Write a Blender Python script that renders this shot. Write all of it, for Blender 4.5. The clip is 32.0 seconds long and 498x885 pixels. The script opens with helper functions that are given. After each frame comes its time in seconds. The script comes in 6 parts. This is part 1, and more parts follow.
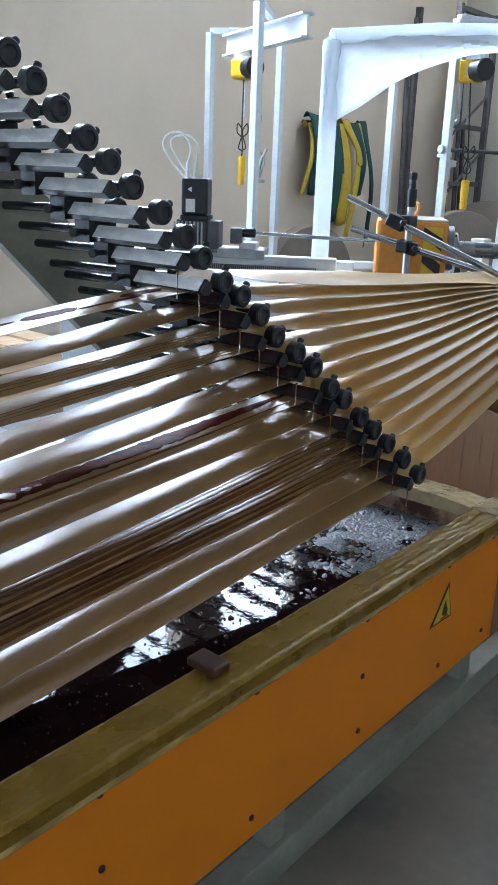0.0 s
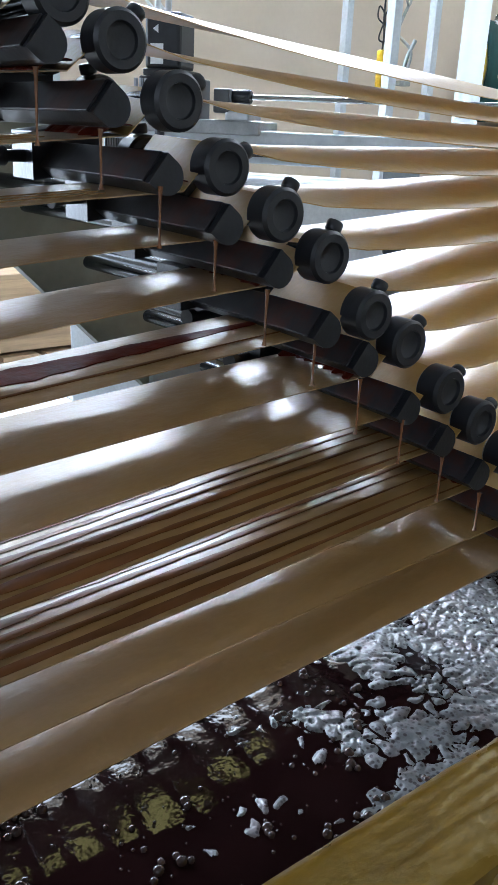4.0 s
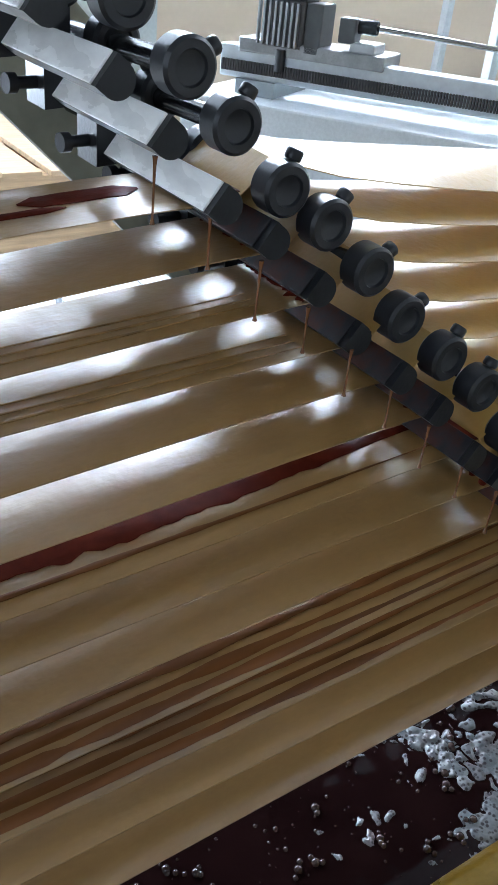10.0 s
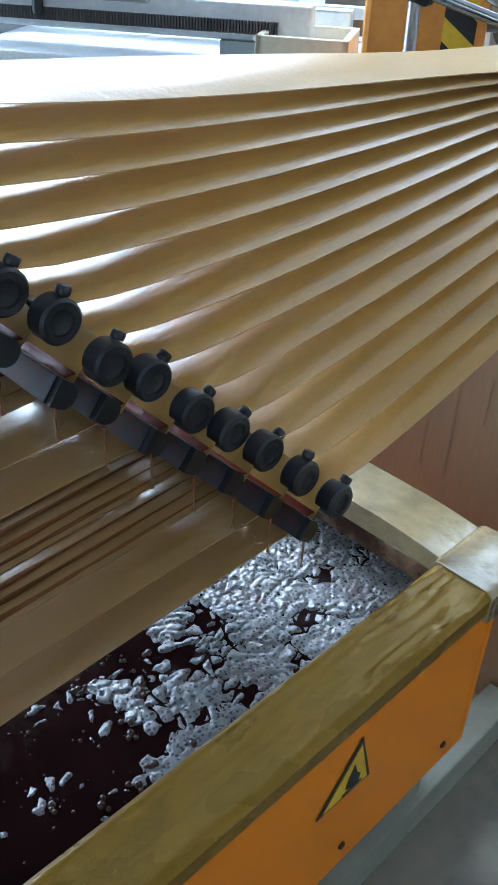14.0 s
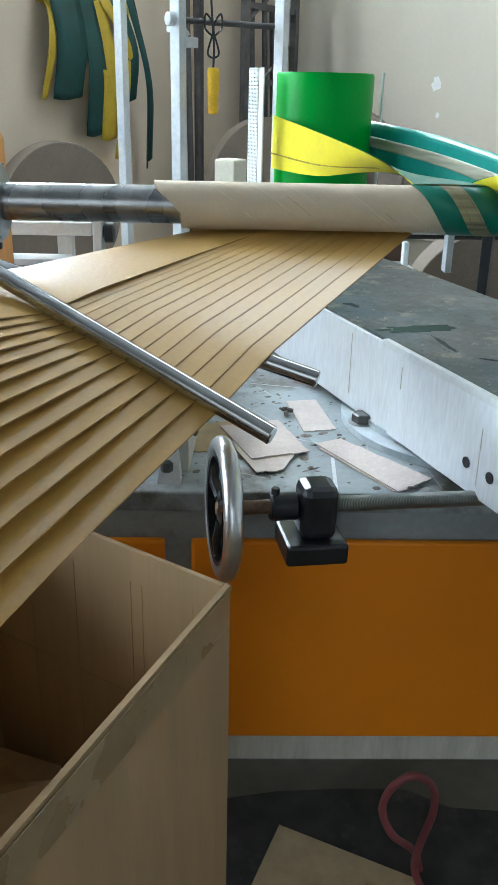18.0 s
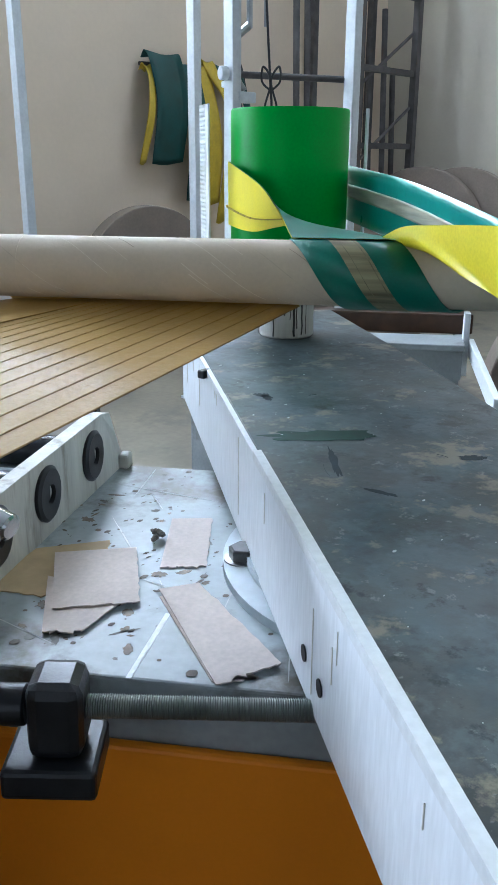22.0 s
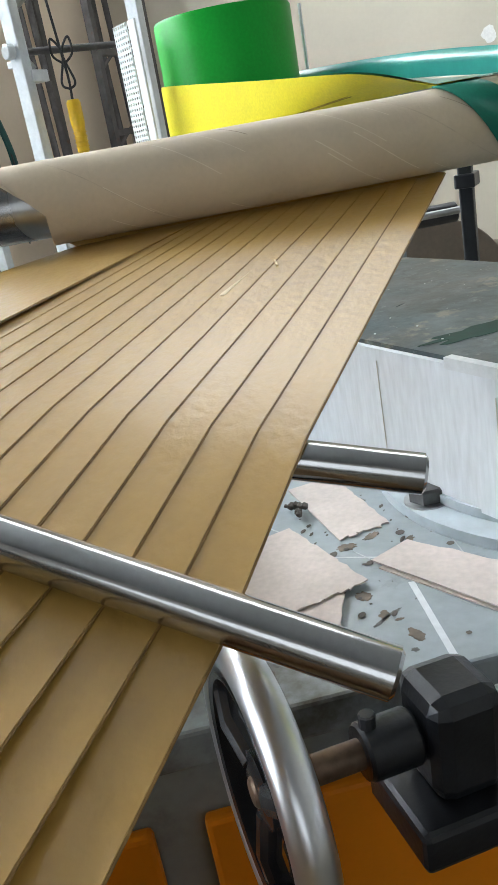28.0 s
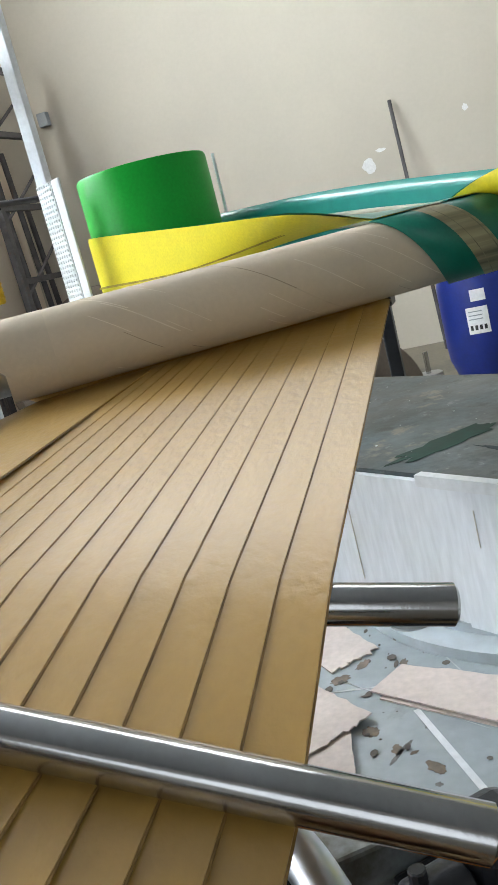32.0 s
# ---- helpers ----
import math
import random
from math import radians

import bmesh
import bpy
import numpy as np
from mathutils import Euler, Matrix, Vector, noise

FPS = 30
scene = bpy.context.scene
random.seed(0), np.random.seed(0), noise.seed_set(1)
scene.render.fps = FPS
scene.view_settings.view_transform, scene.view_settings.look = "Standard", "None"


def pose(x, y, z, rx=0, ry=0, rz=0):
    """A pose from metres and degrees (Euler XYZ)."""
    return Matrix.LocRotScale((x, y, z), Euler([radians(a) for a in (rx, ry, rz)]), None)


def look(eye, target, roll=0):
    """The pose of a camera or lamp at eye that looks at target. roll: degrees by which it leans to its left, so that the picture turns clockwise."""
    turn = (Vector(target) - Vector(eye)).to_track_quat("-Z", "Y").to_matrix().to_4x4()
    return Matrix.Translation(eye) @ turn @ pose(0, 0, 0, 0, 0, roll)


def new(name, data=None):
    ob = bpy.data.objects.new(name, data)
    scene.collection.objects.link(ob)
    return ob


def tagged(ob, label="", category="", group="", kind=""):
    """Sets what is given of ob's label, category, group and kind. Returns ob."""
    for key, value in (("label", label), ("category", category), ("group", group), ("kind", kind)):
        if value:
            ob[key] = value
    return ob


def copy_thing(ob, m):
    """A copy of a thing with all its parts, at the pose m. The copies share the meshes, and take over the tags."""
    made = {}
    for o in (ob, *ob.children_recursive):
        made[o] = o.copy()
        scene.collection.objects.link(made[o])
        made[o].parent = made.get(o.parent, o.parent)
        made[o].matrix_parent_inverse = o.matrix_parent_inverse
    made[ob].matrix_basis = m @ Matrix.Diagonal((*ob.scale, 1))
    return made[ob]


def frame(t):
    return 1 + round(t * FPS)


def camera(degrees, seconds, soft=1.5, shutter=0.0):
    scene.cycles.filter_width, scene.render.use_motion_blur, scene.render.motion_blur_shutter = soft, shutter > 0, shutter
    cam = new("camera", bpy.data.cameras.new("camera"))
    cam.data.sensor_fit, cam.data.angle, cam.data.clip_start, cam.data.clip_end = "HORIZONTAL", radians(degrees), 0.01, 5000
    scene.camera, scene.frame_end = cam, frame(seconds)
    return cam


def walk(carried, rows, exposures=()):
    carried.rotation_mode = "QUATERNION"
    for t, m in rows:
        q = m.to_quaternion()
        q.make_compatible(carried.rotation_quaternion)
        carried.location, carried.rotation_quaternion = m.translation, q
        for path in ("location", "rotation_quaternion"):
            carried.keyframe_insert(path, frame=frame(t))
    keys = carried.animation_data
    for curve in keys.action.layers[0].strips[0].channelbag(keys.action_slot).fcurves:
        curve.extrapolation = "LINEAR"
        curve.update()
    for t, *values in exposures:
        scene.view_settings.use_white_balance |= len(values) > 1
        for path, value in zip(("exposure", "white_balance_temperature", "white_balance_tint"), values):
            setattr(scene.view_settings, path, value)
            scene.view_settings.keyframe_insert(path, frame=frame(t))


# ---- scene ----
cam = camera(32.85, 32.0, 1.5)
PATH = [
    (0.0, pose(0.006, 0.002, 1.385, 72.41, -2.00, -49.30)),
    (0.5, pose(0.177, 0.084, 1.358, 71.71, -2.99, -48.13)),
    (1.0, pose(0.366, 0.276, 1.325, 70.93, -3.24, -48.10)),
    (1.5, pose(0.495, 0.361, 1.262, 70.82, -3.09, -47.96)),
    (2.0, pose(0.627, 0.398, 1.192, 70.54, -2.45, -46.51)),
    (2.5, pose(0.753, 0.391, 1.180, 70.58, -2.81, -45.63)),
    (3.0, pose(0.847, 0.453, 1.157, 70.94, -3.60, -44.54)),
    (3.5, pose(0.944, 0.540, 1.107, 70.55, -2.60, -39.82)),
    (5.5, pose(1.100, 0.545, 1.046, 68.46, -2.75, -36.53)),
    (6.0, pose(1.095, 0.526, 1.065, 69.98, -2.69, -36.83)),
    (6.5, pose(1.088, 0.513, 1.090, 70.99, -3.35, -36.70)),
    (7.0, pose(1.066, 0.513, 1.122, 72.89, -3.88, -35.32)),
    (7.5, pose(1.002, 0.548, 1.170, 72.92, -3.05, -33.40)),
    (8.0, pose(0.953, 0.584, 1.209, 72.69, -2.06, -31.92)),
    (8.5, pose(0.916, 0.603, 1.242, 72.50, -1.54, -32.06)),
    (9.0, pose(0.905, 0.615, 1.286, 70.91, -1.48, -32.28)),
    (9.5, pose(0.902, 0.613, 1.344, 64.95, -2.38, -32.77)),
    (10.0, pose(0.903, 0.612, 1.360, 58.58, -5.23, -32.72)),
    (10.5, pose(0.894, 0.609, 1.383, 56.63, -7.53, -31.73)),
    (11.0, pose(0.888, 0.606, 1.391, 55.88, -9.00, -30.50)),
    (11.5, pose(0.910, 0.600, 1.370, 54.58, -8.46, -30.48)),
    (12.0, pose(0.936, 0.591, 1.357, 53.51, -7.66, -32.11)),
    (12.5, pose(0.974, 0.573, 1.344, 53.79, -6.95, -35.36)),
    (13.0, pose(1.033, 0.552, 1.330, 53.51, -5.44, -39.44)),
    (13.5, pose(1.111, 0.507, 1.330, 53.78, -3.18, -42.64)),
    (15.5, pose(1.372, 0.399, 1.360, 65.44, -1.33, -48.20)),
    (16.0, pose(1.503, 0.452, 1.356, 66.31, -2.27, -52.40)),
    (16.5, pose(1.655, 0.479, 1.348, 67.23, -2.09, -56.56)),
    (17.0, pose(1.809, 0.461, 1.340, 67.23, -0.52, -58.05)),
    (17.5, pose(1.944, 0.427, 1.337, 67.12, -1.03, -58.00)),
    (18.0, pose(2.017, 0.442, 1.323, 67.24, -1.20, -57.90)),
    (18.5, pose(2.117, 0.507, 1.304, 67.97, -1.43, -58.07)),
    (19.0, pose(2.198, 0.553, 1.299, 69.19, -0.85, -58.56)),
    (19.5, pose(2.256, 0.544, 1.295, 70.61, -0.55, -59.26)),
    (20.0, pose(2.331, 0.467, 1.287, 71.45, -0.08, -57.91)),
    (20.5, pose(2.395, 0.371, 1.296, 71.17, -1.33, -52.93)),
    (21.0, pose(2.467, 0.354, 1.288, 71.13, -0.88, -49.39)),
    (21.5, pose(2.541, 0.367, 1.281, 71.27, -1.00, -49.26)),
    (22.0, pose(2.593, 0.333, 1.274, 71.31, -0.28, -47.75)),
    (22.5, pose(2.645, 0.255, 1.260, 71.15, 0.50, -43.54)),
    (23.0, pose(2.664, 0.232, 1.230, 71.09, 0.14, -40.93)),
    (23.5, pose(2.678, 0.227, 1.217, 71.25, 0.30, -39.83)),
    (24.0, pose(2.678, 0.230, 1.215, 71.56, -0.04, -39.43)),
    (24.5, pose(2.678, 0.231, 1.218, 72.03, -0.39, -38.98)),
    (25.0, pose(2.668, 0.258, 1.221, 72.16, -0.59, -39.01)),
    (25.5, pose(2.621, 0.356, 1.245, 71.80, -0.88, -42.54)),
    (27.5, pose(2.417, 0.649, 1.238, 70.69, -1.17, -58.41)),
    (28.0, pose(2.516, 0.793, 1.171, 69.98, 9.79, -66.27)),
    (28.5, pose(2.544, 0.821, 1.162, 71.22, 12.30, -66.63)),
    (29.0, pose(2.523, 0.826, 1.172, 73.10, 13.99, -68.34)),
    (29.5, pose(2.506, 0.830, 1.180, 74.45, 14.58, -70.17)),
    (30.0, pose(2.502, 0.839, 1.183, 75.19, 14.56, -72.26)),
    (30.5, pose(2.508, 0.843, 1.183, 75.66, 14.24, -72.92)),
    (31.0, pose(2.512, 0.841, 1.187, 76.05, 14.65, -73.20)),
    (31.5, pose(2.517, 0.842, 1.189, 76.35, 14.45, -73.25)),
    (32.0, pose(2.517, 0.842, 1.189, 76.95, 14.20, -73.05)),
]
EXPOSURES = [(0.0, 0.30, 5400, 11), (2.0, 0.43, 5600, 11), (6.0, 0.48, 5700, 11), (9.0, 0.50, 5800, 11), (10.0, 0.78, 5600, 10), (12.0, 1.05, 5000, 8), (13.0, 0.94, 4900, 7), (16.0, 0.26, 5900, 5), (19.0, 0.32, 5800, 5), (20.5, 0.22, 5500, 9), (22.0, 0.04, 5500, 10), (23.0, -0.18, 5800, 14), (24.0, -0.16, 6100, 15), (25.0, -0.24, 6600, 16), (28.0, 0.22, 6400, 10), (29.0, 0.12, 6400, 11), (30.0, 0.20, 6400, 11), (32.0, 0.12, 6400, 11)]
walk(cam, PATH, EXPOSURES)

# The plan is drawn at 1 : 1.2 with the floor at 0.38; K and FLOOR turn it into metres.
K, FLOOR = 1.2, 0.38


def metres(p):
    return Vector((p[0] * K, p[1] * K, (p[2] - FLOOR) * K))


# ---- light ----
world = bpy.data.worlds.new("world")
scene.world = world
world.use_nodes = True
wn = world.node_tree.nodes
sky = wn.new("ShaderNodeTexSky")
sky.sky_type, sky.sun_disc = "NISHITA", False
sky.sun_elevation, sky.sun_rotation = radians(40), radians(200)
world.node_tree.links.new(sky.outputs[0], wn["Background"].inputs[0])
wn["Background"].inputs[1].default_value = 0.12
scene.view_settings.exposure = 0.0


def area_lamp(name, eye, target, size, size_y, watts, colour):
    data = bpy.data.lights.new(name, "AREA")
    data.shape, data.size, data.size_y, data.energy, data.color = "RECTANGLE", size * K, size_y * K, watts, colour
    ob = new(name, data)
    ob.matrix_world = look(metres(eye), metres(target))
    return ob


# daylight through the door; the back wall's high windows glow by their own panes
area_lamp("door_light", (0.3, 4.36, 1.9), (0.8, 1.0, 1.0), 1.8, 2.4, 95, (0.82, 0.91, 1.0))
# added fill from behind the operator and overhead; no gate or skylight is built
area_lamp("gate_light", (-3.05, -0.3, 2.2), (1.5, 0.8, 1.0), 3.2, 2.6, 48, (0.86, 0.93, 1.0))
area_lamp("roof_light", (6.2, 1.4, 5.35), (4.4, 1.2, 1.0), 3.2, 2.4, 165, (0.93, 0.97, 1.0))

# ---- materials ----
def node_mat(name, base, rough=0.5, metal=0.0, var=0.15, scale=12.0, bump=0.1, bump_scale=60.0, fine=0.08,
             stretch=(1, 1, 1), island=0.0, coat=0.0, dark=None, dark_at=0.62, spec=0.5, detail=6.0, emit=0.0, coat_rough=0.15, relief=0.002):
    """Procedural surface: colour varied at two scales, wear patches, roughness variation and fine relief."""
    m = bpy.data.materials.new(name)
    m.use_nodes = True
    nt = m.node_tree
    N, L = nt.nodes, nt.links
    bs = N["Principled BSDF"]
    bs.inputs["Metallic"].default_value = metal
    bs.inputs["Specular IOR Level"].default_value = spec
    bs.inputs["Coat Weight"].default_value = coat
    bs.inputs["Coat Roughness"].default_value = coat_rough
    tc = N.new("ShaderNodeTexCoord")
    mp = N.new("ShaderNodeMapping")
    mp.inputs["Scale"].default_value = stretch
    L.new(tc.outputs["Object"], mp.inputs[0])
    n1 = N.new("ShaderNodeTexNoise")
    n1.inputs["Scale"].default_value, n1.inputs["Detail"].default_value = scale, detail
    n2 = N.new("ShaderNodeTexNoise")
    n2.inputs["Scale"].default_value, n2.inputs["Detail"].default_value = bump_scale, 4
    for n in (n1, n2):
        L.new(mp.outputs[0], n.inputs["Vector"])
    c = Vector(base)
    r1 = N.new("ShaderNodeValToRGB")
    r1.color_ramp.elements[0].position, r1.color_ramp.elements[1].position = 0.3, 0.7
    r1.color_ramp.elements[0].color = (*[max(0, x * (1 - var)) for x in c], 1)
    r1.color_ramp.elements[1].color = (*[min(1, x * (1 + var)) for x in c], 1)
    L.new(n1.outputs["Fac"], r1.inputs[0])
    hs = N.new("ShaderNodeHueSaturation")
    L.new(r1.outputs[0], hs.inputs["Color"])
    mr = N.new("ShaderNodeMapRange")
    mr.inputs["To Min"].default_value, mr.inputs["To Max"].default_value = 1 - fine * 2, 1 + fine * 2
    L.new(n2.outputs["Fac"], mr.inputs["Value"])
    last = mr.outputs[0]
    if island:
        oi = N.new("ShaderNodeObjectInfo")
        m2 = N.new("ShaderNodeMapRange")
        m2.inputs["To Min"].default_value, m2.inputs["To Max"].default_value = 1 - island, 1 + island
        L.new(oi.outputs["Random"], m2.inputs["Value"])
        mu = N.new("ShaderNodeMath")
        mu.operation = "MULTIPLY"
        L.new(last, mu.inputs[0])
        L.new(m2.outputs[0], mu.inputs[1])
        last = mu.outputs[0]
    L.new(last, hs.inputs["Value"])
    colour = hs.outputs[0]
    if dark:
        n3 = N.new("ShaderNodeTexNoise")
        n3.inputs["Scale"].default_value, n3.inputs["Detail"].default_value = scale * 0.55, 9
        n3.inputs["Roughness"].default_value = 0.65
        L.new(mp.outputs[0], n3.inputs["Vector"])
        r3 = N.new("ShaderNodeValToRGB")
        r3.color_ramp.elements[0].position, r3.color_ramp.elements[1].position = dark_at - 0.05, dark_at + 0.07
        L.new(n3.outputs["Fac"], r3.inputs[0])
        mx = N.new("ShaderNodeMix")
        mx.data_type = "RGBA"
        L.new(r3.outputs[0], mx.inputs["Factor"])
        L.new(colour, mx.inputs["A"])
        mx.inputs["B"].default_value = (*dark, 1)
        colour = mx.outputs["Result"]
    L.new(colour, bs.inputs["Base Color"])
    if emit:
        L.new(colour, bs.inputs["Emission Color"])
        bs.inputs["Emission Strength"].default_value = emit
    rr = N.new("ShaderNodeMapRange")
    rr.inputs["To Min"].default_value, rr.inputs["To Max"].default_value = max(0.02, rough * 0.75), min(1, rough * 1.3)
    L.new(n1.outputs["Fac"], rr.inputs["Value"])
    L.new(rr.outputs[0], bs.inputs["Roughness"])
    if bump:
        bp = N.new("ShaderNodeBump")
        bp.inputs["Strength"].default_value, bp.inputs["Distance"].default_value = bump, relief
        L.new(n2.outputs["Fac"], bp.inputs["Height"])
        L.new(bp.outputs[0], bs.inputs["Normal"])
    return m


M = {}
M["orange"] = node_mat("orange_paint", (0.80, 0.245, 0.006), 0.45, spec=0.25, var=0.05, scale=5, bump=0.12, bump_scale=180, fine=0.02, coat=0.05)
M["yellow_paint"] = node_mat("yellow_paint", (0.80, 0.55, 0.02), 0.45, var=0.08, dark=(0.25, 0.17, 0.05), dark_at=0.72)
M["black_paint"] = node_mat("black_paint", (0.02, 0.02, 0.022), 0.5, var=0.2)
M["black_steel"] = node_mat("blackened_steel", (0.014, 0.015, 0.018), 0.34, metal=0.3, var=0.35, scale=30, bump=0.15, bump_scale=220, coat=0.15)
M["plastic_black"] = node_mat("black_plastic", (0.016, 0.017, 0.02), 0.36, var=0.3, scale=40, bump=0.06, bump_scale=400)
M["steel"] = node_mat("polished_steel", (0.47, 0.47, 0.465), 0.15, metal=1.0, var=0.12, scale=14, bump=0.04, bump_scale=300, fine=0.06, stretch=(1, 1, 0.15))
M["steel_dull"] = node_mat("ground_steel", (0.42, 0.43, 0.44), 0.34, metal=1.0, var=0.2, scale=18, bump=0.08, bump_scale=160, dark=(0.12, 0.11, 0.1), dark_at=0.68)
M["zinc"] = node_mat("zinc_thread", (0.40, 0.42, 0.40), 0.35, metal=0.9, var=0.2, scale=40)
M["grey_paint"] = node_mat("grey_machine_paint", (0.30, 0.33, 0.34), 0.5, var=0.18, scale=6, bump=0.1, bump_scale=90, dark=(0.12, 0.115, 0.10), dark_at=0.66)
M["plate"] = node_mat("worn_plate", (0.34, 0.385, 0.405), 0.42, var=0.2, scale=7, bump=0.12, bump_scale=70, dark=(0.11, 0.10, 0.08), dark_at=0.55)
M["white_paint"] = node_mat("white_paint", (0.74, 0.77, 0.79), 0.42, var=0.06, scale=5, bump=0.06, bump_scale=120, dark=(0.42, 0.41, 0.37), dark_at=0.72)
M["table_top"] = node_mat("dark_table_top", (0.034, 0.054, 0.064), 0.40, spec=0.40, var=0.6, scale=11.0, bump=0.2, bump_scale=90, fine=0.3, dark=(0.082, 0.108, 0.118), dark_at=0.56, detail=12)
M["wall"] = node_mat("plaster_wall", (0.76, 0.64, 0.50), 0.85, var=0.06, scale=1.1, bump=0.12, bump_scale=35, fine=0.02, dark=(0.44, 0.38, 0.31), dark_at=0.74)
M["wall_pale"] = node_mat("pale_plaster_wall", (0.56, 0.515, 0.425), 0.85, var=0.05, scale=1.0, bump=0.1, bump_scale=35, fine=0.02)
M["wall_dim"] = node_mat("grey_wall", (0.36, 0.35, 0.33), 0.8, var=0.04, scale=1.2, bump=0.08, bump_scale=35)
M["floor"] = node_mat("concrete_floor", (0.180, 0.160, 0.120), 0.55, var=0.25, scale=3.0, bump=0.25, bump_scale=30, fine=0.1, dark=(0.09, 0.085, 0.075), dark_at=0.6)
M["ceiling"] = node_mat("ceiling_sheet", (0.26, 0.27, 0.28), 0.7, var=0.05, scale=2)
M["kraft"] = node_mat("kraft_paper", (0.49, 0.290, 0.062), 0.38, relief=0.0022, coat=0.6, coat_rough=0.30, var=0.05, scale=9, bump=0.2, bump_scale=150, fine=0.04, stretch=(0.8, 1.2, 1))
M["tube_paper"] = node_mat("tube_paper", (0.66, 0.555, 0.42), 0.62, var=0.06, scale=10, bump=0.10, bump_scale=200, fine=0.03)
# scuffs, dried glue film and brown dirt on the table
_nt = M["table_top"].node_tree
_b = _nt.nodes["Principled BSDF"]
_co = _nt.nodes["Texture Coordinate"].outputs["Object"]
for _size, _lo, _hi, _col, _amount in ((5.5, 0.46, 0.60, (0.080, 0.074, 0.062), 0.55), (21, 0.50, 0.60, (0.105, 0.138, 0.152), 0.5), (12, 0.57, 0.63, (0.24, 0.215, 0.155), 0.75), (60, 0.60, 0.65, (0.30, 0.31, 0.30), 0.4), (17, 0.575, 0.63, (0.010, 0.014, 0.016), 0.85)):
    _w, _r, _m, _a = (_nt.nodes.new("ShaderNode" + _x) for _x in ("TexNoise", "ValToRGB", "Mix", "Math"))
    _w.inputs["Scale"].default_value, _w.inputs["Detail"].default_value, _w.inputs["Roughness"].default_value = _size, 9, 0.68
    _w.noise_dimensions = "4D"
    _w.inputs["W"].default_value = _size
    _nt.links.new(_co, _w.inputs["Vector"])
    _r.color_ramp.elements[0].position, _r.color_ramp.elements[1].position = _lo, _hi
    _nt.links.new(_w.outputs["Fac"], _r.inputs[0])
    _a.operation, _m.data_type = "MULTIPLY", "RGBA"
    _a.inputs[1].default_value = _amount
    _nt.links.new(_r.outputs[0], _a.inputs[0])
    _nt.links.new(_a.outputs[0], _m.inputs["Factor"])
    _nt.links.new(_b.inputs["Base Color"].links[0].from_socket, _m.inputs["A"])
    _m.inputs["B"].default_value = (*_col, 1)
    _nt.links.new(_m.outputs["Result"], _b.inputs["Base Color"])
M["flute"] = node_mat("cardboard_flute", (0.29, 0.19, 0.095), 0.8, var=0.1)
M["cardboard"] = node_mat("cardboard", (0.36, 0.245, 0.125), 0.8, var=0.10, scale=6, bump=0.15, bump_scale=40, fine=0.04, stretch=(5, 5, 0.4))
M["card_scrap"] = node_mat("grey_card", (0.68, 0.59, 0.54), 0.8, var=0.1, scale=14, bump=0.12, bump_scale=150, island=0.1)
M["green_belt"] = node_mat("green_belt", (0.004, 0.155, 0.105), 0.35, var=0.12, scale=20, bump=0.06, bump_scale=300)
M["green_drum"] = node_mat("green_rubber", (0.004, 0.41, 0.034), 0.42, var=0.06, scale=8, bump=0.05, bump_scale=200, coat=0.0, spec=0.3)
M["yellow_belt"] = node_mat("yellow_belt", (0.82, 0.70, 0.025), 0.42, var=0.06, scale=16, bump=0.015, bump_scale=300)
M["seam_dark"] = node_mat("belt_seam", (0.34, 0.26, 0.03), 0.6, var=0.4, scale=60)
M["belt_wear"] = node_mat("worn_belt_track", (0.30, 0.27, 0.16), 0.6, var=0.45, scale=30, bump=0.1, stretch=(0.2, 0.2, 4))
M["yellow_plastic"] = node_mat("yellow_plastic", (0.78, 0.48, 0.01), 0.4, var=0.06)
M["white_plastic"] = node_mat("white_plastic", (0.8, 0.8, 0.78), 0.4, var=0.04)
M["blue_plastic"] = node_mat("blue_plastic", (0.008, 0.024, 0.19), 0.35, var=0.1)
M["cream"] = node_mat("cream_plastic", (0.72, 0.68, 0.55), 0.5, var=0.05)
M["aluminium"] = node_mat("aluminium", (0.62, 0.64, 0.66), 0.35, metal=0.85, var=0.08)
M["glue"] = node_mat("dark_glue", (0.010, 0.004, 0.004), 0.035, spec=0.07, relief=0.004, var=0.3, scale=8, bump=0.16, bump_scale=17, coat=0.0)
M["rim"] = node_mat("glue_stained_rim", (0.20, 0.112, 0.011), 0.27, relief=0.003, var=0.12, scale=13, bump=0.45, bump_scale=75, fine=0.06, spec=0.6, dark=(0.12, 0.062, 0.008), dark_at=0.64, stretch=(0.7, 1.3, 1))
M["rim"].node_tree.nodes["Principled BSDF"].inputs["Specular Tint"].default_value = (1.0, 0.78, 0.30, 1)
M["brown_steel"] = node_mat("rusty_shaft", (0.16, 0.105, 0.07), 0.45, metal=0.6, var=0.4, scale=60)
M["rubber"] = node_mat("black_rubber", (0.018, 0.018, 0.018), 0.7, var=0.2)
M["hose_red"] = node_mat("red_hose", (0.20, 0.05, 0.055), 0.5, var=0.15)
M["daylight"] = bpy.data.materials.new("daylight")
M["daylight"].use_nodes = True
_n = M["daylight"].node_tree.nodes
_e = _n.new("ShaderNodeEmission")
_e.inputs["Color"].default_value, _e.inputs["Strength"].default_value = (0.88, 0.95, 1.0, 1), 4.6
M["daylight"].node_tree.links.new(_e.outputs[0], _n["Material Output"].inputs[0])
M["window_sky"] = M["daylight"].copy()
M["window_sky"].node_tree.nodes["Emission"].inputs["Strength"].default_value = 38.0
M["window_trees"] = M["daylight"].copy()
_n, _l = M["window_trees"].node_tree.nodes, M["window_trees"].node_tree.links
